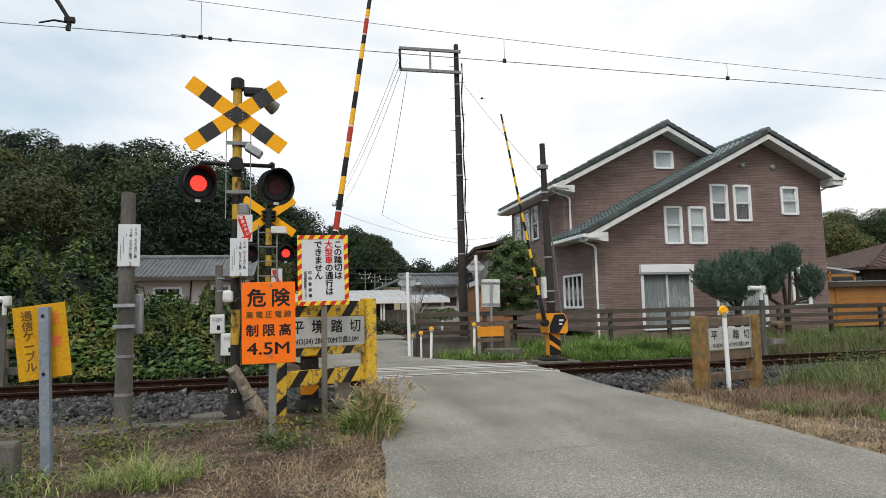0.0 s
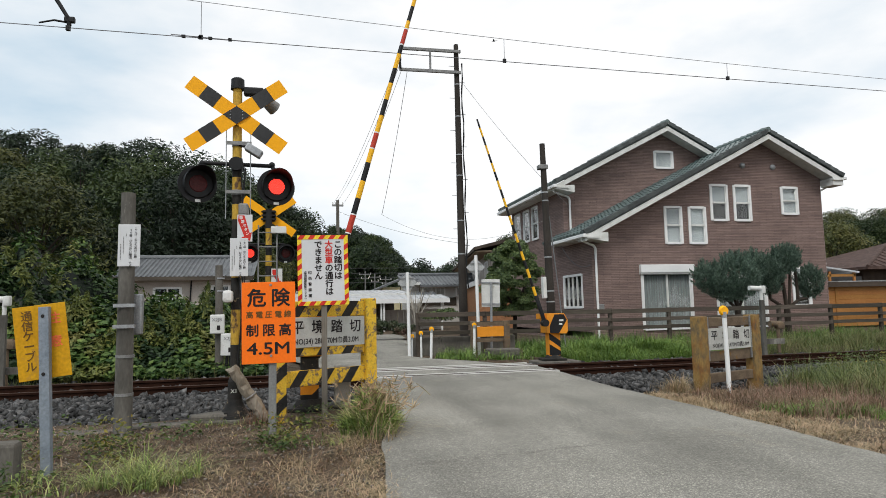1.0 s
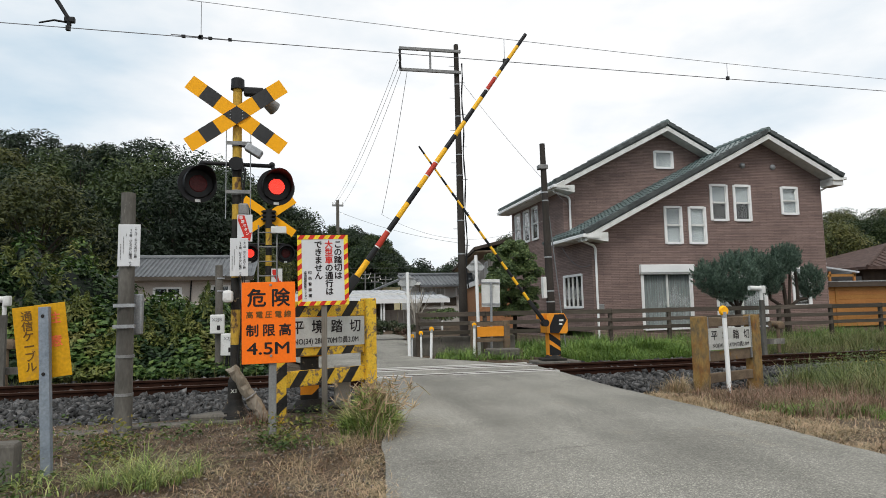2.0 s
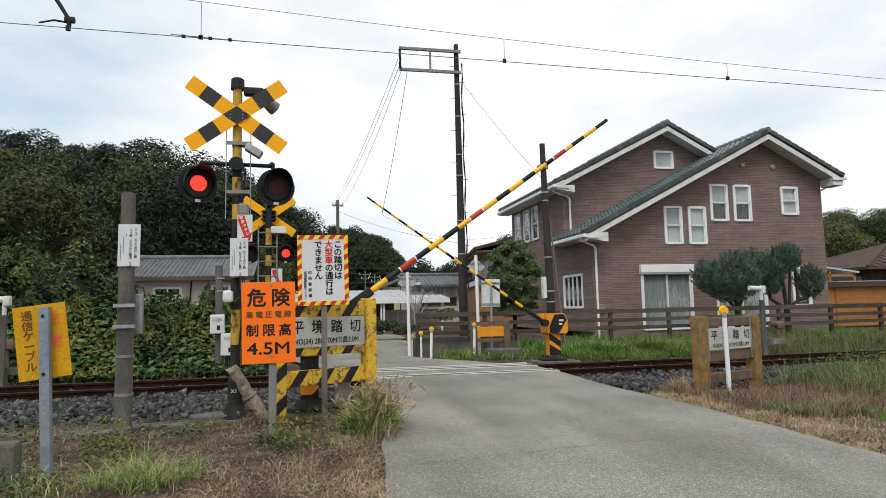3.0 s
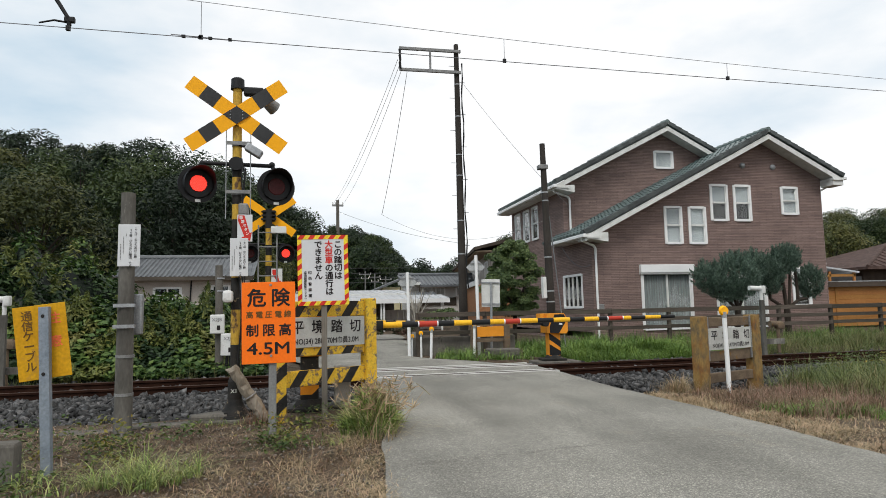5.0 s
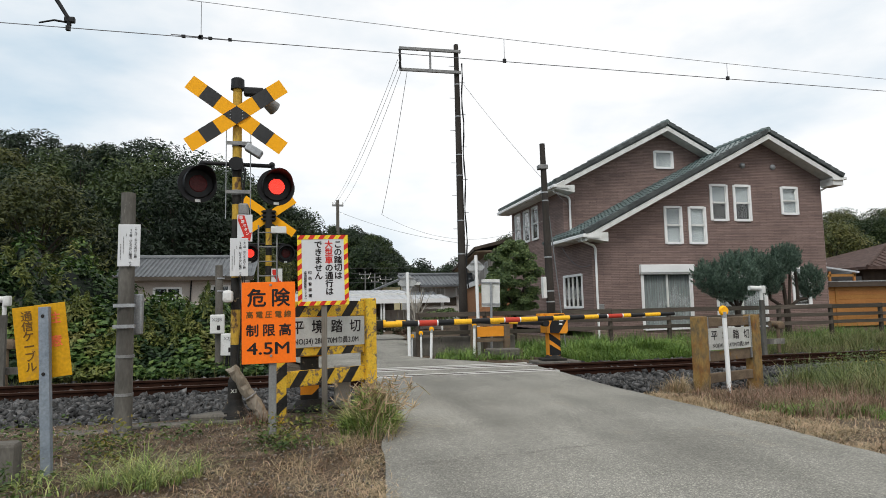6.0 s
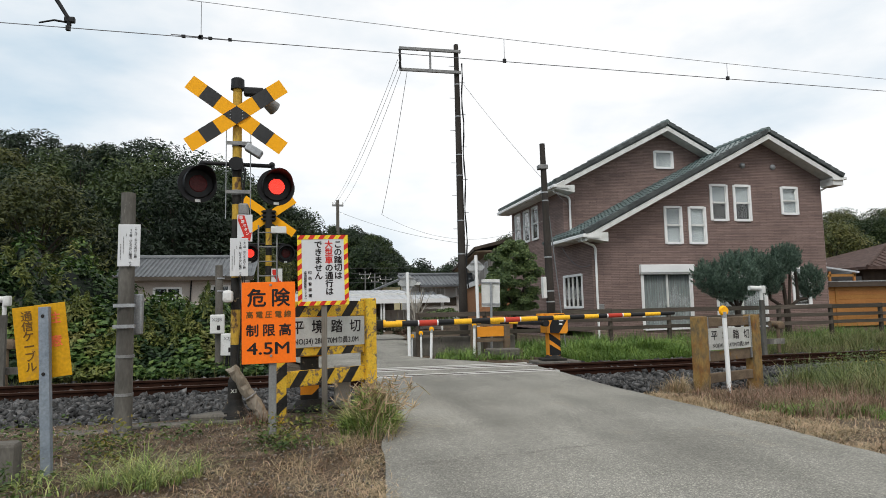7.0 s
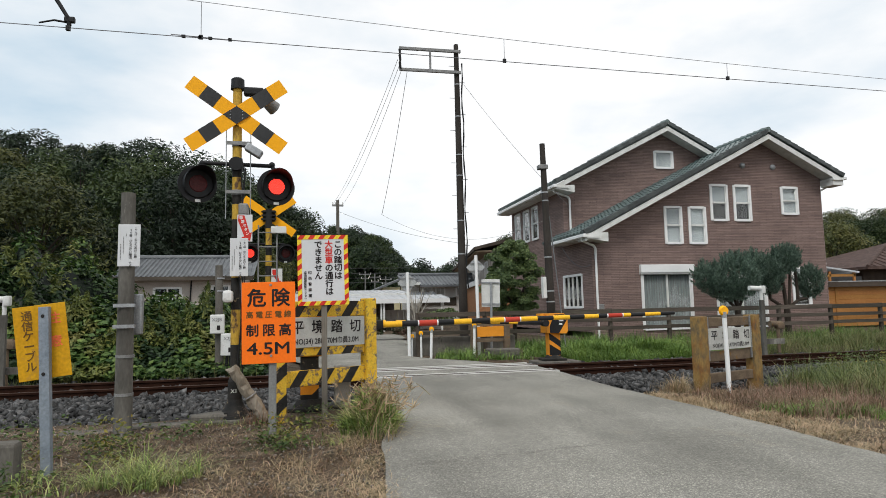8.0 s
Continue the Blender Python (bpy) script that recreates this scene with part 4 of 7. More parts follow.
def build_near_signal():
    s = thing("crossing_signal", -0.78, 7.7, -0.06, "yellow and black crossing signal with crossed boards and two red lamps", "crossing signal")
    post_bands(s, 0.053, [0.42, 0.85, 1.25, 1.62, 2.0, 2.3, 2.48, 2.62, 2.8, 2.98], 3.9)
    bs = B()
    for z0, z1, r0, r1 in ((0.03, 0.08, 0.165, 0.135), (0.08, 0.13, 0.135, 0.105), (0.13, 0.2, 0.105, 0.08), (0.2, 0.4, 0.08, 0.074), (0.4, 0.44, 0.074, 0.058)):
        rod(bs, (0, 0, z0), (0, 0, z1), r0, r1, 24)
    rod(bs, (0, 0, 0), (0, 0, 0.035), 0.21, 0.2, 28)
    for i in range(6):
        a = i * math.pi / 3
        rod(bs, (0.17 * math.cos(a), 0.17 * math.sin(a), 0.03), (0.17 * math.cos(a), 0.17 * math.sin(a), 0.07), 0.018, 0.018, 6)
    bmesh.ops.translate(bs, vec=(0, 0, 0.035), verts=bs.verts)
    part("base", bs, MAT["black_worn"], s, "black cast base with a bolted flange", True)
    part("footing", box(B(), -0.3, 0.24, -0.24, 0.24, -0.1, 0.035, bevel=0.02), MAT["concrete_dark"], s, "rough concrete footing")
    words("X1", 0.06, -0.0, 0.33, -0.082, MAT["white_dirty"], s)
    crossbuck(s, 3.53, -0.1, 0.655, 0.178)
    br = B()
    box(br, -0.05, 0.05, -0.09, 0.07, 3.46, 3.6, bevel=0.01)
    part("bracket", br, MAT["black"], s)
    # warning horn and cap
    cp = B()
    rod(cp, (0, 0, 3.87), (0, 0, 3.99), 0.08, 0.076, 20)
    rod(cp, (0, 0, 3.99), (0, 0, 4.01), 0.076, 0.05, 20)
    part("cap", cp, MAT["black"], s, "black junction cap", True)
    hn = B()
    box(hn, 0.07, 0.3, -0.05, 0.05, 3.8, 3.9, bevel=0.02)
    part("horn_body", hn, MAT["black"], s)
    hn = B()
    rod(hn, (0.2, 0.02, 3.86), (0.42, 0.2, 3.72), 0.05, 0.088, 18)
    part("horn", hn, MAT["galv_dull"], s, "grey warning horn", True)
    # lamp arm
    am = B()
    rod(am, (-0.39, 0, 2.97), (0.4, 0, 2.95), 0.024)
    rod(am, (-0.39, 0, 2.98), (-0.43, 0, 2.85), 0.024)
    rod(am, (0.4, 0, 2.96), (0.45, 0, 2.83), 0.024)
    for a in (-0.39, 0.4):
        bmesh.ops.create_uvsphere(am, u_segments=12, v_segments=8, radius=0.036, matrix=pose(a, 0, 2.965))
    part("lamp_arm", am, MAT["black"], s, "black lamp arm", True)
    hb = B()
    rod(hb, (0, -0.11, 2.95), (0, 0.09, 2.95), 0.08, 0.08, 18)
    rod(hb, (0, 0, 2.88), (0, 0, 3.03), 0.064, 0.064, 18)
    part("arm_hub", hb, MAT["black"], s, "", True)
    LIT["left"] = signal_lamp(s, -0.43, -0.03, 2.71, 21, tilt=-2)
    LIT["right"] = signal_lamp(s, 0.45, -0.03, 2.69, 12, tilt=-2)
    # inspection lamp and clamps
    cb = B()
    box(cb, -0.1, 0.1, -0.06, 0.06, -0.045, 0.045, pose(0.2, -0.12, 3.1, 0, 32, 0), bevel=0.012)
    part("flood_light", cb, MAT["galv"], s, "small grey flood light")
    part("light_bracket", rod(B(), (0.0, -0.03, 3.2), (0.16, -0.1, 3.14), 0.02, 0.02, 8), MAT["black"], s)
    for z in (2.62, 3.2):
        ck = B()
        box(ck, -0.12, 0.17, -0.08, -0.068, z - 0.02, z + 0.02)
        rod(ck, (0, 0, z - 0.03), (0, 0, z + 0.03), 0.06, 0.06, 18)
        part("clamp", ck, MAT["galv_dull"], s)
    for dx in (-0.115, 0.16):
        part("guard_rod", rod(B(), (dx, -0.07, 2.3), (dx, -0.07, 3.35), 0.006, 0.006, 6), MAT["galv"], s)
    # emergency button board
    eb = new("emergency_board")
    eb.parent = s
    eb.matrix_basis = pose(0.105, -0.12, 2.19, 0, 0, -4)
    part("board_plate", box(B(), -0.085, 0.085, 0, 0.006, -0.16, 0.155, bevel=0.003), MAT["enamel"], eb)
    ar = B()
    prism(ar, [(-0.07, 0.145), (-0.005, 0.145), (0.055, -0.06), (0.08, -0.05), (0.06, -0.15), (-0.04, -0.11), (-0.005, -0.1), (-0.075, 0.08)], -0.003, -0.001)
    part("red_arrow", ar, MAT["sign_red"], eb, "red painted arrow")
    for i, ch in enumerate("非常ボタン"):
        words(ch, 0.043, -0.042 + 0.018 * i, 0.115 - 0.046 * i, -0.004, MAT["white"], eb)
    nb = new("notice_board")
    nb.parent = s
    nb.matrix_basis = pose(0.045, -0.13, 1.85)
    part("board_plate", box(B(), -0.1, 0.1, 0, 0.006, -0.22, 0.22, bevel=0.003), MAT["enamel"], nb)
    notice_bars(nb, -0.1, 0.1, -0.22, 0.22)
    bx = B()
    box(bx, 0.03, 0.14, -0.12, 0.02, 2.34, 2.48, bevel=0.02)
    part("button_box", bx, MAT["galv_dull"], s)
    cb = B()
    box(cb, -0.13, -0.02, -0.16, -0.02, 1.33, 1.47, bevel=0.03)
    part("relay_case", cb, MAT["white_dirty"], s, "small pale relay case")
    for k in range(3):
        line = [(0.05 + 0.018 * k + 0.02 * math.sin(q * 1.1 + k), -0.07, 2.9 - 0.24 * q) for q in range(11)]
        part("cable", tube(B(), line, [0.009] * 11, 6), MAT["black"], s)


def notice_bars(parent, x0, x1, z0, z1):
    """Columns of writing: two that can be read, and two of small print as bars."""
    w, h = x1 - x0, z1 - z0
    for u, text, size, top in ((0.8, "ここは なりたあびこ線", 0.068, 0.9), (0.57, "34番 ひらさかい踏切 です", 0.072, 0.87)):
        p = 0.068 if u > 0.7 else 0.067
        for i, ch in enumerate(text):
            if ch != " ":
                words(ch, size * h, x0 + w * u, z0 + h * (top - p * i), -0.0015, MAT["ink"], parent, bold=0.012)
    for u, s0, s1, t in ((0.37, 0.72, 0.82, 0.02), (0.25, 0.3, 0.75, 0.014), (0.13, 0.15, 0.55, 0.018)):
        k = int((s1 - s0) / 0.035)
        bars([(x0 + w * (u - t), x0 + w * (u + t), z0 + h * (s0 + 0.035 * i), z0 + h * (s0 + 0.035 * i + 0.025)) for i in range(k)], -0.0025, MAT["ink_grey"], parent)


def build_far_signal():
    s = thing("crossing_signal", -0.73, 13.6, -0.05, "yellow and black crossing signal beyond the track, seen from behind", "crossing signal")
    post_bands(s, 0.065, [0.3, 0.6, 0.9, 1.2, 1.5, 1.72, 1.94, 2.16, 2.38, 2.6], 3.0)
    part("base", rod(B(), (0, 0, 0), (0, 0, 0.3), 0.1, 0.09, 16), MAT["black_worn"], s)
    crossbuck(s, 3.22, 0.08, 0.63, 0.17, plain=True)
    br = B()
    box(br, -0.13, 0.13, 0.03, 0.07, 3.1, 3.34)
    rod(br, (0, 0, 2.95), (0, 0, 3.35), 0.07, 0.07, 14)
    for z in (3.14, 3.22, 3.3):
        box(br, -0.15, 0.15, -0.05, 0.03, z - 0.015, z + 0.015)
    part("bracket", br, MAT["black"], s, "dark steel board bracket")
    am = B()
    rod(am, (-0.42, 0, 2.62), (0.32, 0, 2.62), 0.022)
    rod(am, (0.32, 0, 2.62), (0.34, 0, 2.5), 0.022)
    part("lamp_arm", am, MAT["black"], s)
    LIT["far_right"] = signal_lamp(s, 0.345, -0.05, 2.42, 8, 0.2)
    LIT["far_left"] = signal_lamp(s, -0.37, -0.05, 2.42, 8, 0.2)
    for dx in (-0.2, 0.17):
        part("ladder_rail", rod(B(), (dx, -0.11, 0.2), (dx, -0.11, 3.0), 0.016, 0.016, 8), MAT["galv_dull"], s)
    for i in range(9):
        part("ladder_rung", rod(B(), (-0.2, -0.11, 0.45 + 0.3 * i), (0.17, -0.11, 0.45 + 0.3 * i), 0.011, 0.011, 6), MAT["galv_dull"], s)
    part("flood_light", box(B(), 0.05, 0.36, -0.2, -0.05, 2.83, 2.97, bevel=0.01), MAT["white_dirty"], s)
    part("emergency_board", box(B(), 0.06, 0.28, -0.1, -0.09, 1.75, 2.1), MAT["white_dirty"], s)
    part("red_arrow", prism(B(), [(0.08, 2.08), (0.16, 2.08), (0.22, 1.85), (0.26, 1.85), (0.22, 1.76), (0.12, 1.8), (0.17, 1.83), (0.08, 2.0)], -0.104, -0.101), MAT["sign_red"], s)


build_near_signal()
build_far_signal()


# ---- barriers ----
def barrier_arm(parent, pivot, sgn, length, seq, start, r0, r1, ends=()):
    arm = new("barrier_arm")
    arm.parent = parent
    arm.location = pivot
    g = B()
    box(g, -0.28 if sgn > 0 else -start, start if sgn > 0 else 0.07, -0.045 if sgn > 0 else -0.03, 0.045 if sgn > 0 else 0.03, -0.06 if sgn > 0 else -0.04, 0.06 if sgn > 0 else 0.04, bevel=0.012)
    rod(g, (0, -0.07, 0), (0, 0.09, 0), 0.075, 0.075, 18)
    part("arm_holder", g, MAT["black"], arm, "black arm holder", True)
    if sgn > 0:
        for q in (-0.2, -0.33):
            part("counterweight", box(B(), q - 0.05, q + 0.05, -0.05, 0.05, -0.09, 0.09, bevel=0.01), MAT["black_worn"], arm)
    seg = (length - start) / len(seq)
    for i, c in enumerate(seq):
        a, b = (ends[i], ends[i + 1]) if ends else (start + seg * i, start + seg * (i + 1))
        ra, rb = r0 + (r1 - r0) * i / len(seq), r0 + (r1 - r0) * (i + 1) / len(seq)
        if c == "R":
            part("white_band", rod(B(), (sgn * a, 0, 0), (sgn * b, 0, 0), ra, rb, 14), MAT["white"], arm, "", True)
            a, b, ra, rb = a + 0.018, b - 0.018, ra + 0.001, rb + 0.001
        part("arm_band", rod(B(), (sgn * a, 0, 0), (sgn * b, 0, 0), ra, rb, 14),
             MAT[{"Y": "arm_yellow", "K": "black", "R": "red_paint"}[c]], arm, "", True)
    return arm


MAT["arm_yellow"] = node_mat("arm_yellow", [(0.84, 0.44, 0.02), (0.88, 0.48, 0.03)], 0.5, scale=6, fine=50, bump=0.03)
ARM = {}


def build_near_barrier():
    b = thing("crossing_barrier", 0.06, 8.15, -0.06, "orange and black crossing barrier machine with a long striped arm", "barrier")
    bs = B()
    box(bs, -0.3, 0.3, -0.2, 0.2, 0, 0.05, bevel=0.012)
    rod(bs, (0, 0, 0.05), (0, 0, 0.14), 0.2, 0.15, 20)
    part("base", bs, MAT["black_worn"], b, "black base plate")
    part("plinth", box(B(), -0.42, 0.55, -0.3, 0.35, -0.12, -0.005, bevel=0.02), MAT["concrete_dark"], b, "concrete plinth")
    col = B()
    box(col, -0.11, 0.11, -0.11, 0.11, 0.1, 0.8, bevel=0.02)
    part("column", col, MAT["black_worn"], b)
    sp = prism(B(), [(-0.11, 0.2), (0.03, 0.2), (0.11, 0.28), (0.11, 0.42), (-0.11, 0.42)], -0.114, -0.111)
    part("orange_panel", sp, MAT["orange_paint"], b, "orange reflective panel")
    part("collar", box(B(), -0.15, 0.15, -0.14, 0.14, 0.66, 0.76, bevel=0.02), MAT["orange_paint"], b)
    hd = B()
    box(hd, -0.24, 0.34, -0.17, 0.2, 0.78, 1.16, bevel=0.03)
    part("drive_case", hd, MAT["orange_paint"], b, "orange drive case")
    bx = B()
    box(bx, 0.3, 0.5, -0.1, 0.12, 0.02, 0.52, bevel=0.02)
    part("side_case", bx, MAT["concrete"], b, "grey side case")
    ARM["near"] = barrier_arm(b, (0.15, 0.15, 1.01), 1, 5.02, "YKRKYKYRYKYKYKRYKYK", 0.79, 0.04, 0.025,
                              [0.793, 1.039, 1.25, 1.526, 1.742, 1.985, 2.243, 2.439, 2.683, 2.921, 3.154, 3.397, 3.618, 3.833, 3.963, 4.217, 4.331, 4.554, 4.797, 5.024])
    wl = B()
    rod(wl, (0.3, -0.06, -0.03), (0.62, -0.06, -0.02), 0.01, 0.01, 6)
    part("spring_rod", wl, MAT["black"], ARM["near"])


def build_far_barrier():
    b = thing("crossing_barrier", 5.33, 13.2, -0.02, "orange and black crossing barrier machine beyond the track", "barrier")
    bs = B()
    box(bs, -0.28, 0.24, -0.2, 0.2, 0.0, 0.05, bevel=0.012)
    rod(bs, (0, 0, 0.05), (0, 0, 0.12), 0.2, 0.14, 18)
    part("base", bs, MAT["black_worn"], b, "black base plate")
    part("plinth", box(B(), -0.45, 0.5, -0.35, 0.35, -0.15, -0.004, bevel=0.02), MAT["concrete_dark"], b)
    part("column", box(B(), -0.13, 0.13, -0.12, 0.12, 0.1, 0.62, bevel=0.02), MAT["orange_paint"], b, "orange column")
    part("black_stripe", prism(B(), [(-0.13, 0.12), (0.13, 0.12), (0.13, 0.2), (-0.13, 0.36)], -0.124, -0.121), MAT["black"], b)
    part("black_stripe", prism(B(), [(-0.13, 0.46), (0.13, 0.28), (0.13, 0.42), (-0.13, 0.6)], -0.124, -0.121), MAT["black"], b)
    hd = prism(B(), [(-0.2, 0.6), (0.24, 0.58), (0.28, 0.64), (0.28, 0.88), (0.2, 1.02), (-0.18, 1.02), (-0.2, 0.9)], -0.2, 0.2)
    part("drive_case", hd, MAT["orange_paint"], b, "orange drive case with cut corners")
    part("black_stripe", prism(B(), [(-0.14, 0.602), (0.07, 0.592), (0.26, 0.88), (0.19, 1.0), (-0.02, 1.0), (-0.14, 0.76)], -0.204, -0.201), MAT["black"], b)
    for z, w in ((0.87, 0.05), (0.79, 0.035)):
        part("mark_bar", box(B(), 0.08, 0.08 + 2 * w, -0.207, -0.205, z - 0.02, z + 0.02), MAT["white_dirty"], b)
    part("top_case", box(B(), -0.34, -0.24, -0.15, 0.1, 0.9, 1.02, bevel=0.01), MAT["orange_paint"], b)
    ARM["far"] = barrier_arm(b, (-0.27, -0.26, 0.82), -1, 4.65, "YKYKYKYKYKYKYKYKYKYK", 0.62, 0.032, 0.019)


build_near_barrier()
build_far_barrier()


# ---- signs beside the near lane ----
def build_orange_sign():
    s = thing("height_limit_sign", -0.35, 6.62, -0.06, "bright orange danger and height limit sign on a steel post", "sign")
    part("post", box(B(), -0.0, 0.075, 0.0, 0.05, -0.02, 1.45, bevel=0.008), MAT["galv_dull"], s, "grey steel post")
    pl = new("sign_panel")
    pl.parent = s
    pl.matrix_basis = pose(0, -0.02, 1.11, 0, -0.6, 0)
    part("plate", box(B(), -0.26, 0.26, 0, 0.008, -0.405, 0.405, bevel=0.003), MAT["orange"], pl)
    for text, size, pitch, z, mat, wide in (("危険", 0.19, 0.232, 0.235, "ink", 1.0), ("高電圧電線", 0.072, 0.092, 0.075, "ink_brown", 1.0),
                                            ("制限高", 0.128, 0.158, -0.085, "ink", 1.0)):
        n = len(text)
        for i, ch in enumerate(text):
            words(ch, size, (i - (n - 1) / 2) * pitch, z, -0.002, MAT[mat], pl, squash=1.0, bold=0.024)
    words("4.5M", 0.165, 0.0, -0.262, -0.002, MAT["ink"], pl, squash=1.28, bold=0.016)
    for z in (0.375, -0.33):
        part("bolt", rod(B(), (0.02, -0.001, z), (0.02, -0.012, z), 0.014, 0.01, 12), MAT["galv"], pl)


def build_white_sign():
    s = thing("vehicle_limit_sign", 0.21, 7.42, -0.06, "white notice sign with red and yellow hazard border", "sign")
    part("post", box(B(), -0.02, 0.045, 0.012, 0.06, -0.02, 1.75, bevel=0.006), MAT["timber_grey"], s, "weathered grey post")
    pl = new("sign_panel")
    pl.parent = s
    pl.matrix_basis = pose(0, 0, 1.685, 0, -0.9, 0)
    hw, hh, bw = 0.288, 0.405, 0.048
    part("plate", box(B(), -hw, hw, 0, 0.008, -hh, hh), MAT["enamel"], pl)
    bm = B()
    for x0, x1, z0, z1 in ((-hw, hw, hh - bw, hh), (-hw, hw, -hh, -hh + bw), (-hw, -hw + bw, -hh + bw, hh - bw), (hw - bw, hw, -hh + bw, hh - bw)):
        box(bm, x0, x1, -0.0025, -0.0005, z0, z1)
    part("yellow_border", bm, MAT["sign_yellow"], pl, "yellow border")
    st = 0.058
    n = int(2 * hw / st)
    for i in range(n):
        for z0, z1 in ((hh - bw, hh), (-hh, -hh + bw)):
            if i % 2 == 0:
                x = -hw + i * st
                part("red_stripe", prism(B(), [(x, z0), (x + st, z0), (min(hw, x + st + 0.035), z1), (x + 0.035, z1)], -0.005, -0.003), MAT["sign_red"], pl)
    n = int((2 * hh - 2 * bw) / st)
    for i in range(n):
        for x0, x1 in ((-hw, -hw + bw), (hw - bw, hw)):
            if i % 2 == 0:
                z = -hh + bw + i * st
                part("red_stripe", prism(B(), [(x0, z), (x1, z + 0.035), (x1, min(z + st + 0.035, hh - bw)), (x0, z + st)], -0.005, -0.003), MAT["sign_red"], pl)
    pitch = 0.0905
    for x, text, red in ((0.172, "この踏切は", 0), (0.068, "大型車の通行は", 3), (-0.052, "できません", 0)):
        for i, ch in enumerate(text):
            words(ch, 0.094, x, 0.29 - pitch * i, -0.002, MAT["sign_red" if i < red else "ink"], pl, bold=0.03)
    for x, text, z, p in ((-0.15, "印西警察署", -0.03, 0.066), (-0.203, "成田保線技術センター", -0.03, 0.033)):
        for i, ch in enumerate(text):
            words(ch, 0.042 if p > 0.05 else 0.034, x, z - p * i, -0.002, MAT["ink"], pl)


MAT["sign_yellow"] = node_mat("sign_yellow", [(0.82, 0.6, 0.03), (0.86, 0.66, 0.06)], 0.5, scale=5, fine=40, bump=0.02)


def build_hazard_guard():
    """Yellow square-post guard frame with black diagonal stripes and a name plate."""
    g = thing("crossing_guard", -0.36, 7.37, -0.06, "yellow guard frame with black diagonal stripes and a white name plate", "guard frame", rz=27)
    L = 1.35
    for x, ztop in ((-0.0, 1.3), (L - 0.15, 1.36)):
        part("post", box(B(), x, x + 0.15, -0.075, 0.075, -0.03, ztop, bevel=0.012), MAT["yellow_worn"], g, "rusty yellow square post")
    for x, z0 in ((0.0, 0.05), (0.0, 0.4), (0.0, 0.75), (L - 0.15, 0.3), (0.0, 1.1)):
        part("black_stripe", prism(B(), [(x, z0), (x + 0.15, z0 + 0.12), (x + 0.15, z0 + 0.26), (x, z0 + 0.14)], -0.0785, -0.0758), MAT["black_worn"], g) if x == 0 else None
    for z0, z1 in ((1.15, 1.33), (0.7, 0.795), (0.36, 0.54)):
        r = part("rail", box(B(), 0.15, L - 0.15, -0.03, 0.03, z0, z1, bevel=0.008), MAT["yellow_worn"], g, "rusty yellow rail")
        n = 3
        for i in range(n):
            x = 0.2 + (L - 0.34) * i / n
            w = 0.12
            h = z1 - z0
            part("black_stripe", prism(B(), [(x, z0), (x + w, z0), (x + w + h * 0.7, z1), (x + h * 0.7, z1)] if x + w + h * 0.7 < L - 0.15 else
                                       [(x, z0), (x + w, z0), (L - 0.15, z0 + 0.07), (L - 0.15, z1), (min(x + h * 0.7, L - 0.16), z1)], -0.034, -0.0305), MAT["black_worn"], r)
    name_plate(g, 0.16, L - 0.16, 0.8, 1.145, -0.045)


def name_plate(parent, x0, x1, z0, z1, y, dirty=True):
    p = new("name_plate")
    p.parent = parent
    p.matrix_basis = pose((x0 + x1) / 2, y, (z0 + z1) / 2)
    w, h = (x1 - x0) / 2, (z1 - z0) / 2
    part("plate", box(B(), -w, w, 0, 0.01, -h, h, bevel=0.003), MAT["old_enamel"], p, "weathered white enamel name plate")
    for i, ch in enumerate("平境踏切"):
        words(ch, h * 0.95, -w + 2 * w * (0.13 + 0.247 * i), h * 0.28, -0.002, MAT["ink"], p)
    words("NO(34) 28K470M巾員3.0M", h * 0.5, 0, -h * 0.62, -0.002, MAT["ink"], p, squash=(2 * w * 0.96) / (h * 0.5 * 13.2))


def build_rusty_guard():
    g = thing("crossing_guard", 5.24, 7.82, -0.08, "rusty guard frame with flaking paint and a white name plate", "guard frame", rz=19)
    L = 1.36
    for x in (0.0, L - 0.15):
        part("post", box(B(), x, x + 0.17, -0.08, 0.08, -0.03, 1.05, bevel=0.012), MAT["rusty"], g, "rust-stained square post")
    for z0, z1 in ((0.9, 1.03), (0.42, 0.56), (0.13, 0.26)):
        part("rail", box(B(), 0.17, L - 0.15, -0.035, 0.035, z0, z1, bevel=0.01), MAT["rusty_dark"], g, "rusty rail")
    for x in (0.2, L - 0.19):
        part("strap", box(B(), x - 0.012, x + 0.012, -0.06, -0.042, 0.44, 1.04), MAT["galv_dull"], g)
    name_plate(g, 0.19, 1.19, 0.58, 0.88, -0.06)


def build_delineator(x, y, z, h, lean, r, disc, turn=0, label="white delineator post with a round amber reflector"):
    d = thing("delineator", x, y, z, label, "delineator", "delineator posts", ry=lean)
    part("post", rod(B(), (0, 0, -0.02), (0, 0, h), r, r, 14), MAT["white"], d, "", True)
    cp = B()
    rod(cp, (0, 0, h - 0.03), (0, 0, h + 0.05), r * 1.1, r * 1.1, 14)
    part("cap", cp, MAT["galv"], d)
    hd = B()
    rod(hd, (0, 0.012, h + disc * 0.9), (0, 0.03, h + disc * 0.9), disc * 0.95, disc * 0.8, 24)
    part("reflector_back", hd, MAT["galv"], d)
    rf = B()
    rod(rf, (0, -0.02, h + disc * 0.9), (0, 0.012, h + disc * 0.9), disc * 0.8, disc, 24)
    part("reflector", rf, MAT["amber"], d, "amber reflector", True)


MAT["amber"] = node_mat("amber_reflector", [(0.95, 0.42, 0.01), (1.0, 0.5, 0.02)], 0.25, scale=40, fine=120, bump=0.3)


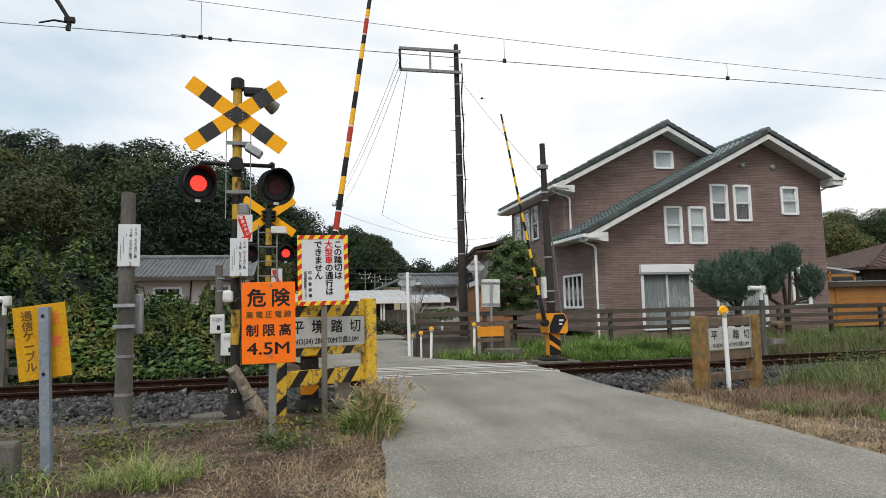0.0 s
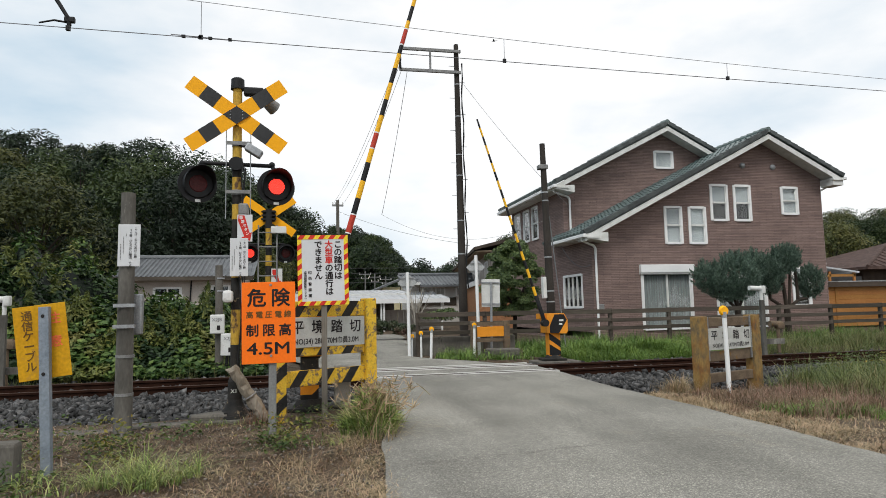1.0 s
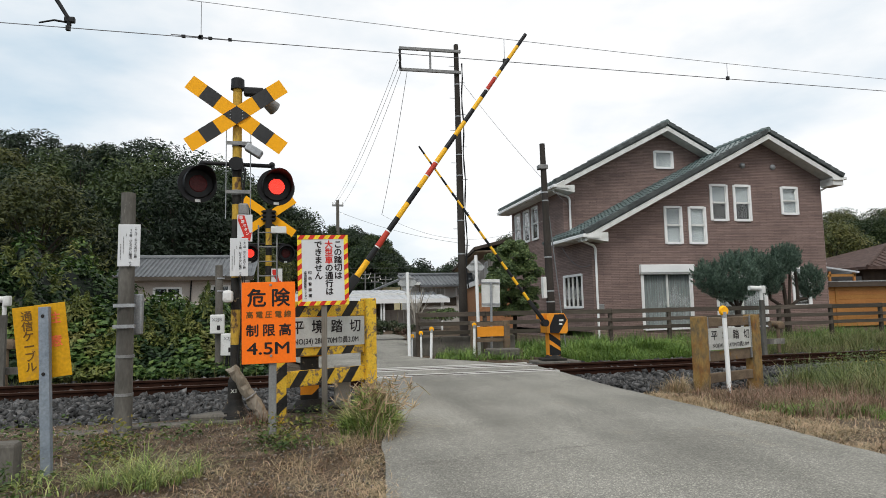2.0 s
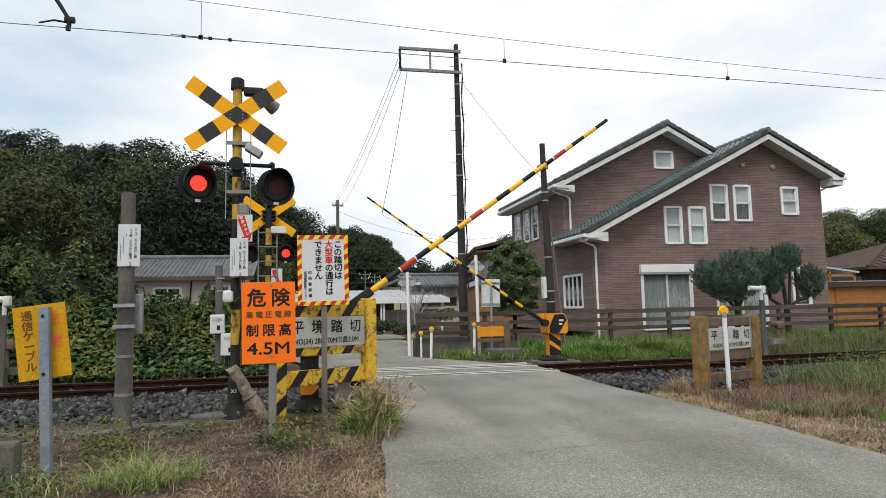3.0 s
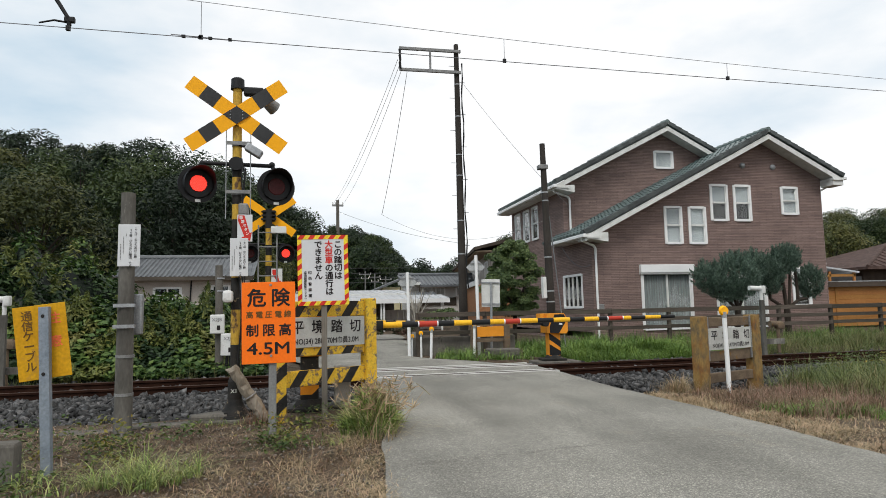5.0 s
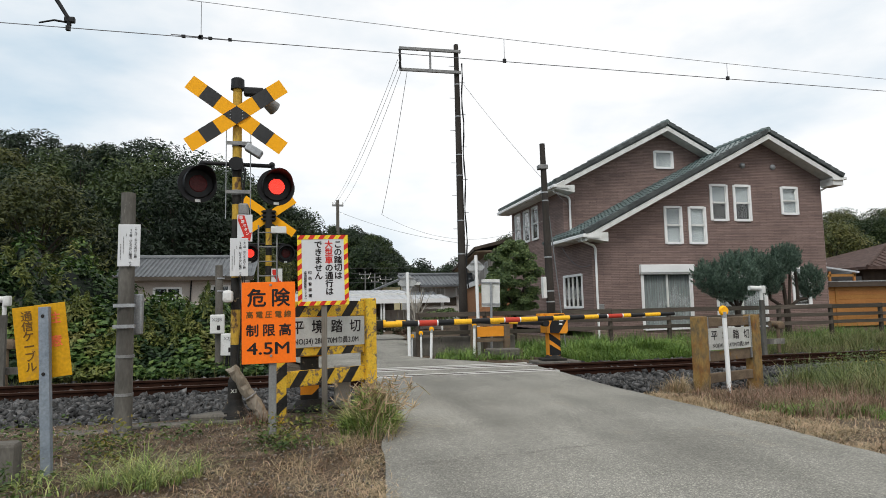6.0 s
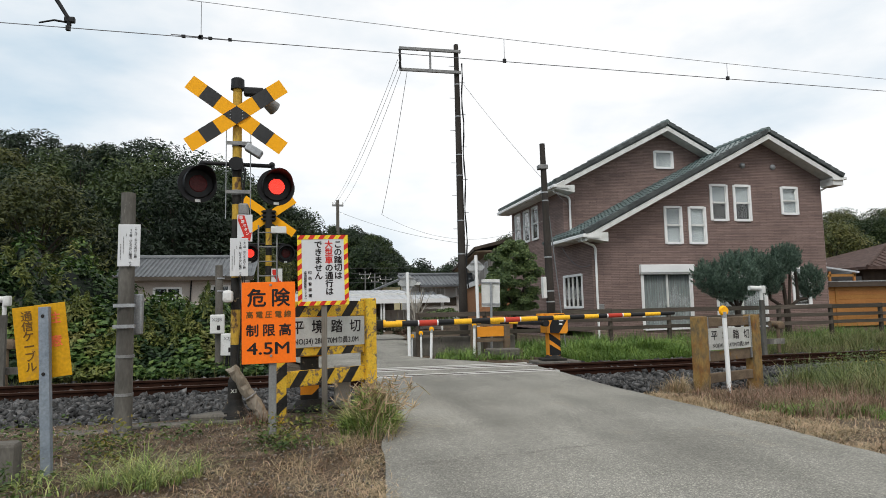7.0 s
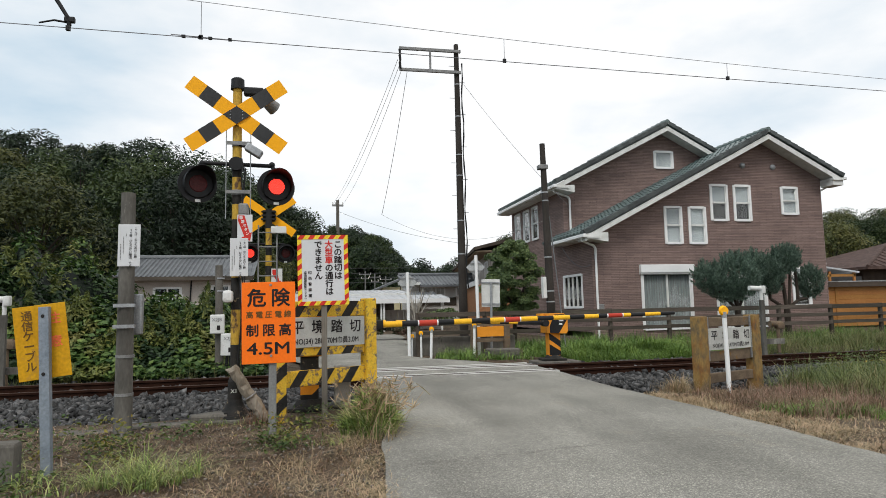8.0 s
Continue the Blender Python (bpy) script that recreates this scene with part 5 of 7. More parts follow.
MAT["pole_mid"] = node_mat("pole_mid", [(0.07, 0.066, 0.058), (0.165, 0.155, 0.138)], 0.92, scale=4, fine=50, bump=0.4, stretch=(1, 1, 0.3),
                           spots=(0.24, 0.23, 0.205), spot_scale=5, spot_cut=0.6)


def build_notice_pole():
    p = thing("notice_pole", -1.78, 7.02, -0.06, "weathered grey concrete post with a white notice and a grey box", "post", ry=0.2)
    part("post", rod(B(), (0, 0, -0.05), (-0.01, 0, 2.47), 0.088, 0.068, 18), MAT["pole_mid"], p, "stained concrete post", True)
    nb = new("notice_board")
    nb.parent = p
    nb.matrix_basis = pose(0.03, -0.09, 1.92)
    part("plate", box(B(), -0.105, 0.105, 0, 0.008, -0.215, 0.215, bevel=0.003), MAT["enamel"], nb)
    notice_bars(nb, -0.105, 0.105, -0.21, 0.21)
    part("cable_box", box(B(), -0.09, 0.13, 0.07, 0.17, 1.01, 1.43, bevel=0.015), MAT["galv"], p, "grey cable box")
    for z in (1.1, 1.31, 0.8, 0.42):
        s = B()
        rod(s, (0, 0, z - 0.015), (0, 0, z + 0.015), 0.089, 0.089, 18)
        if z > 0.9:
            box(s, -0.1, 0.1, -0.095, -0.085, z - 0.018, z + 0.018)
        part("strap", s, MAT["galv"] if z > 0.9 else MAT["galv_dull"], p, "steel strap")


def build_cable_sign():
    s = thing("cable_sign", -1.9, 5.42, -0.06, "old yellow cable warning sign on a blue-grey steel post", "sign", ry=-2.6)
    ch = B()
    box(ch, -0.035, 0.035, -0.008, 0.0, -0.03, 1.29, bevel=0.003)
    box(ch, -0.035, -0.027, 0.0, 0.05, -0.03, 1.29)
    box(ch, 0.027, 0.035, 0.0, 0.05, -0.03, 1.29)
    part("post", ch, MAT["blue_steel"], s, "blue-grey steel channel post")
    for z in (0.78, 1.22):
        part("bolt", rod(B(), (-0.005, -0.008, z), (-0.005, -0.018, z), 0.014, 0.01, 8), MAT["black_worn"], s)
    pl = new("sign_panel")
    pl.parent = s
    pl.matrix_basis = pose(-0.025, 0.06, 1.03, 0, -4.5, 0)
    part("plate", box(B(), -0.195, 0.175, 0, 0.01, -0.29, 0.28, bevel=0.003), MAT["old_yellow"], pl)
    for i, c in enumerate("通信ケーブル"):
        words(c, 0.082, -0.1, 0.2 - 0.078 * i, -0.002, MAT["ink_brown"], pl)
    for i, c in enumerate("注意"):
        words(c, 0.095, 0.09, 0.16 - 0.18 * i, -0.002, MAT["faded_red"], pl)


MAT["old_yellow"] = node_mat("old_yellow", [(0.54, 0.265, 0.006), (0.62, 0.33, 0.01)], 0.6, scale=4, fine=40, bump=0.06,
                             spots=(0.5, 0.26, 0.03), spot_scale=6)
MAT["faded_red"] = node_mat("faded_red", [(0.78, 0.15, 0.05), (0.8, 0.18, 0.07)], 0.6, scale=6, fine=40, bump=0)


MAT["timber_pale"] = node_mat("split_timber", [(0.2, 0.17, 0.13), (0.33, 0.29, 0.24)], 0.9, scale=5, fine=40, bump=0.6, stretch=(1, 1, 0.15))


def build_near_bits():
    st = thing("concrete_marker", -2.13, 5.3, -0.08, "mossy weathered concrete boundary marker post", "marker")
    b = box(B(), -0.09, 0.09, -0.08, 0.08, -0.05, 0.33, bevel=0.03)
    for v in b.verts:
        v.co += Vector((noise.noise(v.co * 9), noise.noise(v.co * 9 + Vector((3, 0, 0))), 0)) * 0.012
    part("block", b, MAT["concrete_dark"], st)
    k = thing("timber_stake", -0.47, 7.45, 0.04, "old split grey timber stake leaning beside the signal", "stake")
    b, way = B(), Vector((-0.33, -0.05, 0.53))
    tube(b, [way * (i / 16 - 0.16) for i in range(19)], [0.074 - 0.0008 * i for i in range(19)], 14)
    for v in b.verts:
        v.co += Vector((noise.noise(v.co * 16), noise.noise(v.co * 16 + Vector((5, 0, 0))), 0.5 * noise.noise(v.co * 13))) * (0.05 if v.co.z > way.z * 0.9 else 0.024)
    part("log", b, MAT["timber_pale"], k)
    part("binding_wire", rod(B(), way * 0.36, way * 0.38, 0.079, 0.079, 12), MAT["wire_light"], k)
    for x, y, w, d, h, r in ((-1.05, 7.62, 0.4, 0.25, 0.16, 12), (-1.5, 7.42, 0.55, 0.2, 0.1, -4), (-2.15, 7.3, 0.6, 0.2, 0.08, 3)):
        o = thing("concrete_block", x, y, -0.12, "dirty broken concrete kerb block half buried", "kerb block", "kerb blocks", rz=r)
        b = box(B(), -w / 2, w / 2, -d / 2, d / 2, 0, h, bevel=0.03)
        for v in b.verts:
            v.co += Vector((noise.noise(v.co * 7), noise.noise(v.co * 7 + Vector((2, 0, 0))), noise.noise(v.co * 7 + Vector((0, 4, 0))))) * 0.03
        part("block", b, MAT["concrete_dark"], o)


def build_cable_post():
    p = thing("cable_post", -1.63, 13.2, -0.12, "slim weathered grey post carrying two white cable boxes", "post")
    part("post", rod(B(), (0, 0, -0.05), (-0.03, 0, 2.22), 0.085, 0.07, 14), MAT["concrete_dark"], p, "", True)
    for z in (1.2, 1.7, 1.95):
        part("strap", rod(B(), (0, 0, z), (0, 0, z + 0.025), 0.086, 0.086, 14), MAT["galv"], p)
    for x0, x1, z0, z1, t in ((-0.16, 0.1, 0.88, 1.25, "X2JB"), (0.04, 0.33, 0.45, 0.88, "X2JB")):
        bx = part("cable_box", box(B(), x0, x1, -0.2, -0.08, z0, z1, bevel=0.02), MAT["white_dirty"], p, "pale grey cable box")
        words(t, 0.09, (x0 + x1) / 2, z1 - 0.1, -0.203, MAT["ink_grey"], bx)
        bars([((x0 + x1) / 2, (x0 + x1) / 2 + 0.06, z0 + 0.07, z0 + 0.16)], -0.203, MAT["ink"], bx)
    part("conduit", rod(B(), (0.12, -0.1, -0.1), (0.16, -0.12, 0.5), 0.03, 0.03, 8), MAT["black"], p)
    part("conduit", rod(B(), (0.22, -0.1, -0.1), (0.22, -0.12, 0.5), 0.03, 0.03, 8), MAT["black"], p)


def build_sensor(x, y, z, h, sgn, small, label):
    s = thing("obstacle_sensor", x, y, z, label, "track sensor", "track sensors")
    part("post", box(B(), -0.045, 0.045, -0.04, 0.04, -0.05, h, bevel=0.008) if not small else rod(B(), (0, 0, 0), (0, 0, h), 0.04, 0.04, 12),
         MAT["pole_mid" if not small else "rusty_dark"], s, "weathered post")
    hd = B()
    if not small:
        rod(hd, (0, 0, h), (0, 0, h + 0.2), 0.035, 0.035, 12)
        rod(hd, (0.08, 0, h + 0.26), (-0.3, 0, h + 0.28), 0.055, 0.055, 16)
        box(hd, -0.02, 0.1, -0.06, 0.06, h + 0.15, h + 0.33, bevel=0.03)
    else:
        rod(hd, (0.1, 0, h + 0.06), (-0.22, 0, h + 0.07), 0.07, 0.07, 16)
        box(hd, -0.05, 0.14, -0.08, 0.08, h - 0.06, h + 0.1, bevel=0.03)
    part("sensor_head", hd, MAT["white_dirty" if not small else "rusty_dark"], s, "tubular sensor head", True)
    part("foot_rail", box(B(), -0.15, 0.6, 0.06, 0.14, 0.28, 0.4), MAT["pole_mid"], s) if not small else None
    return s


build_orange_sign()
build_white_sign()
build_hazard_guard()
build_rusty_guard()
build_delineator(5.57, 7.62, -0.06, 1.04, -0.6, 0.03, 0.072)
build_notice_pole()
build_cable_sign()
build_near_bits()
build_cable_post()
build_sensor(10.3, 12.75, -0.1, 1.3, 1, False, "weathered post with a white tubular obstacle sensor")
build_sensor(11.15, 13.3, -0.06, 0.62, 1, True, "short rusty post with a tubular obstacle sensor")
build_sensor(-5.05, 12.3, -0.1, 1.3, 1, False, "weathered post with a white tubular obstacle sensor")
build_sensor(-5.15, 12.7, -0.1, 0.75, 1, True, "short rusty post with a tubular obstacle sensor")


# ---- beyond the track ----
def build_fence():
    f = thing("fence", 0, 16.2, 0, "weathered dark brown horizontal board fence along the garden", "fence")
    tops = ((0.93, 1.05), (0.7, 0.8), (0.48, 0.58))
    pb = B()
    box(pb, -0.05, 0.05, -0.045, 0.045, -0.1, 1.06, bevel=0.008)
    bmesh.ops.recalc_face_normals(pb, faces=pb.faces)
    pm = bpy.data.meshes.new("fence_post")
    pb.to_mesh(pm)
    pb.free()
    pm.materials.append(MAT["timber_brown"])
    xs = [2.85 + 1.8 * i for i in range(18)]
    for x in xs:
        o = new("fence_post", pm)
        o.parent = f
        o.location = (x, 0, 0)
    for z0, z1 in tops:
        for a, b in zip(xs, xs[1:]):
            d = random.uniform(-0.012, 0.012)
            part("board", box(B(), a + 0.003, b - 0.003, -0.085, -0.05, z0 + d, z1 + d, bevel=0.006), MAT["timber_brown"], f)
    w = B()
    box(w, 2.72, 5.5, 16.28, 16.42, -0.2, 0.42, bevel=0.01)
    box(w, 0, 0.14, 0, 4.4, -0.2, 0.42, pose(2.72, 16.43, 0, 0, 0, -10), bevel=0.01)
    tagged(part("garden_wall", w, MAT["concrete_dark"]), "low stained concrete garden wall", "wall", kind="structure")


MAT["sign_back"] = node_mat("sign_back", [(0.33, 0.34, 0.34), (0.42, 0.43, 0.43)], 0.6, scale=5, fine=40, bump=0.05)


def build_far_signs():
    for x, h, zc in ((2.57, 2.12, 1.86), (4.38, 2.55, 2.24)):
        s = thing("road_sign", x, 15.85, -0.03, "white road sign pole with a diamond sign seen from behind", "road sign", "diamond road signs", ry=-0.6)
        part("pole", rod(B(), (0, 0, -0.05), (0, 0, h), 0.042, 0.042, 14), MAT["white"], s, "white pole", True)
        d = 0.255
        dm = part("sign_plate", prism(B(), [(0, zc - d), (d, zc), (0, zc + d), (-d, zc)], 0.05, 0.06), MAT["sign_back"], s, "grey back of a diamond sign")
        rib = B()
        for z in (zc - 0.1, zc + 0.1):
            box(rib, -0.16, 0.16, 0.03, 0.05, z - 0.015, z + 0.015)
        part("rib", rib, MAT["galv_dull"], dm)
    b = thing("notice_board", 4.76, 16.0, -0.03, "back of a white notice board on a steel post", "notice board", ry=1.0)
    part("panel", box(B(), -0.25, 0.25, 0.03, 0.05, 1.2, 1.93, bevel=0.005), MAT["white_dirty"], b)
    part("post", rod(B(), (0, 0, -0.05), (0, 0, 1.85), 0.032, 0.032, 12), MAT["galv"], b)
    for z in (1.28, 1.84):
        part("rib", box(B(), -0.25, 0.25, 0.0, 0.03, z - 0.02, z + 0.02), MAT["galv"], b)
    for x, y, h, r, ln in ((2.66, 16.0, 0.46, 0.022, 0.8), (2.88, 15.9, 0.53, 0.026, 0), (2.92, 14.85, 0.66, 0.032, 2.2), (4.1, 15.3, 0.72, 0.034, 1.5)):
        build_delineator(x, y, -0.04, h, ln, r, 0.06)
    g = thing("crossing_guard", 4.15, 15.5, -0.04, "low guard frame with brown posts and an orange panel", "guard frame")
    for x in (0, 0.86):
        part("post", box(B(), x - 0.08, x + 0.08, -0.07, 0.07, -0.05, 0.86, bevel=0.015), MAT["rusty_dark"], g)
    for z0, z1 in ((0.74, 0.84), (0.34, 0.43)):
        part("rail", box(B(), 0.08, 0.78, -0.03, 0.03, z0, z1), MAT["rusty_dark"], g)
    part("orange_panel", box(B(), 0.08, 0.78, -0.05, -0.035, 0.47, 0.72, bevel=0.004), MAT["orange_paint"], g, "orange warning panel")
    k = thing("concrete_block", 4.75, 14.9, -0.1, "low square concrete kerb block beside the lane", "kerb block", "kerb blocks")
    part("block", box(B(), -0.42, 0.35, -0.2, 0.25, 0, 0.26, bevel=0.03), MAT["concrete_dark"], k)


def build_poles():
    p = thing("utility_pole", 5.04, 20.0, -0.1, "tall dark concrete power pole with a steel cross frame", "utility pole", ry=-0.3)
    part("pole", rod(B(), (0, 0, -0.3), (0, 0, 10.1), 0.15, 0.078, 18), MAT["pole_dark"], p, "", True)
    for z in (9.82, 9.1):
        part("cross_beam", box(B(), -1.95, 0.12, -0.16, -0.08, z - 0.045, z + 0.045), MAT["galv_dull"], p, "grey steel beam")
    for x in (-1.93, -0.92):
        part("strut", box(B(), x - 0.03, x + 0.03, -0.15, -0.09, 9.1, 9.82), MAT["galv_dull"], p)
    for i in range(14):
        z = 2.2 + 0.55 * i
        part("step_bolt", rod(B(), (-0.27 if i % 2 else 0.08, 0, z), (-0.08 if i % 2 else 0.27, 0, z), 0.009, 0.011, 6), MAT["galv"], p)
    for z in (3.0, 4.1, 5.6, 6.3, 7.6, 8.7):
        part("band", rod(B(), (0, 0, z), (0, 0, z + 0.035), 0.155 - 0.0071 * z, 0.155 - 0.0071 * z, 16), MAT["galv"], p)
    for z in (9.3, 9.55, 9.75):
        part("insulator", rod(B(), (-1.93, -0.2, z - 0.18), (-1.95, -0.2, z), 0.035, 0.045, 8), MAT["black"], p)
    for k in range(2):
        pts = [(0.13 + 0.03 * math.sin(q * 1.7 + k), -0.16, 9.4 - q * 0.5) for q in range(16)]
        for a, b in zip(pts, pts[1:]):
            part("riser_cable", rod(B(), a, b, 0.016, 0.016, 5), MAT["black"], p)
    q = thing("signal_pole", 5.68, 14.05, -0.1, "dark concrete pole with steel bands beside the track", "pole", ry=-1.1)
    part("pole", rod(B(), (0, 0, -0.1), (0, 0, 5.15), 0.112, 0.064, 18), MAT["pole_dark"], q, "", True)
    for z in (0.95, 1.35, 1.6, 2.4, 3.75, 3.95, 4.6):
        part("band", rod(B(), (0, 0, z), (0, 0, z + 0.03), 0.116 - 0.0092 * z, 0.116 - 0.0092 * z, 16), MAT["galv"], q)
    part("pole_bracket", box(B(), -0.14, 0.09, -0.1, 0.09, 4.52, 4.63, bevel=0.02), MAT["galv_dull"], q)
    part("cable_box", box(B(), -0.2, -0.11, -0.1, 0.05, 1.45, 1.95, bevel=0.015), MAT["white_dirty"], q, "white cable box")
    gy = B()
    rod(gy, (0.08, 0, 3.4), (0.75, 1.0, 0.1), 0.014, 0.014, 6)
    part("stay_wire", gy, MAT["wire_light"], q)
    r = thing("utility_pole", 2.3, 45, 0, "slim distant power pole with a short crossarm", "utility pole")
    part("pole", rod(B(), (0, 0, -0.3), (0, 0, 9.0), 0.16, 0.11, 10), MAT["concrete_dark"], r)
    part("crossarm", box(B(), -0.4, 0.4, -0.05, 0.05, 8.55, 8.68), MAT["galv_dull"], r)
    for x in (-0.35, -0.15, 0.35):
        part("insulator", rod(B(), (x, 0, 8.68), (x, 0, 8.85), 0.04, 0.04, 6), MAT["white_dirty"], r)


MAT["pole_dark"] = node_mat("pole_dark", [(0.026, 0.022, 0.019), (0.055, 0.048, 0.042)], 0.9, scale=3, fine=60, bump=0.3, stretch=(1, 1, 0.4))


def sag_wire(name, a, b, sag, r, material, label, n=24, parent=None):
    cu = bpy.data.curves.new(name, "CURVE")
    cu.dimensions, cu.bevel_depth, cu.bevel_resolution = "3D", r, 1
    sp = cu.splines.new("POLY")
    sp.points.add(n)
    a, b = Vector(a), Vector(b)
    for i in range(n + 1):
        u = i / n
        q = a.lerp(b, u) - Vector((0, 0, sag * 4 * u * (1 - u)))
        sp.points[i].co = (*q, 1)
    tmp = bpy.data.objects.new(name, cu)
    me = bpy.data.meshes.new_from_object(tmp)
    bpy.data.objects.remove(tmp)
    me.materials.append(material)
    ob = new(name, me)
    if parent:
        ob.parent = parent
    else:
        tagged(ob, label, "cable")
    return ob


def build_wires():
    c = thing("overhead_line", 0, 0, 0, "thin overhead railway contact wire with its messenger wire and droppers", "overhead line")
    zc = lambda x: 5.803 - 0.0115 * x
    zm = lambda x: zc(x) + 0.26 + 0.0013 * (x - 15.5) ** 2
    part("contact_wire", rod(B(), (-22, 11.0, zc(-22)), (34, 11.0, zc(34)), 0.0075, 0.0075, 6), MAT["wire"], c)
    ms = B()
    xs = [-6 + i for i in range(40)]
    for a, b in zip(xs, xs[1:]):
        rod(ms, (a, 11.0, zm(a)), (b, 11.0, zm(b)), 0.0055, 0.0055, 5)
    part("messenger_wire", ms, MAT["wire_light"], c)
    for x in (-1.72, 3.68, 8.45, 13.2):
        d = part("dropper", rod(B(), (x, 11.0, zc(x)), (x, 11.0, zm(x)), 0.0065, 0.0065, 5), MAT["wire_light"], c)
        part("dropper_clip", box(B(), x - 0.03, x + 0.03, 10.98, 11.02, zc(x) - 0.02, zc(x) + 0.05), MAT["black"], d)
    for x in (-2.0, -1.74, -1.57, -1.25):
        part("wire_clamp", box(B(), x - 0.03, x + 0.03, 10.98, 11.02, zc(x) - 0.015, zc(x) + 0.03), MAT["black"], c)
    part("feeder_piece", rod(B(), (-2.2, 11.0, zc(-2.2) + 0.025), (-1.0, 11.0, zc(-1.0) + 0.0), 0.009, 0.009, 6), MAT["wire"], c)
    st = B()
    rod(st, (-4.1, 11.0, 6.55), (-3.78, 11.0, 6.02), 0.035, 0.03, 10)
    rod(st, (-3.78, 11.0, 6.02), (-3.75, 11.0, 5.88), 0.05, 0.03, 10)
    box(st, -3.83, -3.67, 10.96, 11.04, 5.93, 6.03, bevel=0.02)
    rod(st, (-3.75, 11.0, 5.93), (-3.98, 11.0, 5.96), 0.018, 0.018, 8)
    rod(st, (-3.98, 11.0, 5.96), (-4.2, 11.0, 5.9), 0.016, 0.014, 8)
    box(st, -3.8, -3.74, 10.97, 11.03, 5.8, 5.88)
    part("steady_arm", st, MAT["black"], c, "black steady arm and clamp")
    mt = thing("overhead_mast", -8.2, 13.6, -0.1, "concrete mast with a bracket holding the overhead line", "mast")
    part("mast", rod(B(), (0, 0, -0.2), (0, 0, 8.6), 0.17, 0.13, 14), MAT["concrete_dark"], mt)
    part("bracket", rod(B(), (0, 0, 8.2), (3.7, -2.6, 7.3), 0.035, 0.035, 8), MAT["galv_dull"], mt)
    part("bracket", rod(B(), (3.7, -2.6, 7.35), (4.1, -2.6, 6.65), 0.03, 0.03, 8), MAT["galv_dull"], mt)
    for i, (dx, dz) in enumerate(((-0.35, 8.7), (-0.15, 8.75), (0.35, 8.7))):
        sag_wire("power_cable", (2.98 + 0.05 * i, 19.85, 9.3 - 0.2 * i), (2.3 + dx, 45, dz), 0.5, 0.008, MAT["wire_light"], "thin grey overhead power cable between poles")
    sag_wire("power_cable", (3.3, 19.85, 9.0), (2.9, 24.0, 4.8), 0.22, 0.0085, MAT["wire"], "thin dark service cable hanging from the pole")
    sag_wire("power_cable", (2.9, 24.0, 4.8), (9.3, 23.0, 4.6), 0.9, 0.006, MAT["wire_light"], "thin grey service cable to the house")
    sag_wire("power_cable", (5.2, 19.9, 8.6), (9.6, 21.8, 4.9), 0.15, 0.006, MAT["wire_light"], "thin grey service cable to the house")
    sag_wire("power_cable", (2.3, 45, 8.2), (9.5, 38, 5.2), 0.3, 0.014, MAT["wire_light"], "thin grey service cable behind the houses")
    sag_wire("power_cable", (9.3, 21.9, 3.4), (9.55, 20.0, 2.55), 0.35, 0.012, MAT["wire"], "thin dark cable looped on the house corner")
    for i in range(4):
        sag_wire("power_cable", (-30, 36 + i, 4.6 - 0.25 * i), (9, 52 + i, 4.6 - 0.35 * i), 0.3, 0.014, MAT["wire"], "dark cable crossing before the wooded hill")


def tile_roof(parent, x0, x1, y0, y1, z0, z1, material, ribs=0.25, fat=0.24):
    """A ribbed roof slope rising from its eave at y0 to its ridge at y1."""
    bm = B()
    m = Matrix(((0, 1, 0, 0), (1, 0, 0, 0), (0, 0, 1, 0), (0, 0, 0, 1)))
    prism(bm, [(y0, z0), (y1, z1), (y1, z1 - 0.12), (y0, z0 - 0.12)], x0, x1, m)
    rf = part("roof", bm, material, parent)
    rb = B()
    n = int((x1 - x0) / ribs)
    for i in range(n + 1):
        x = x0 + (x1 - x0) * i / n
        rod(rb, (x, y0, z0 + 0.01), (x, y1, z1 + 0.01), ribs * fat, ribs * fat, 6)
    tagged(part("roof_rib", rb, material, rf), kind="stuff")
    return rf


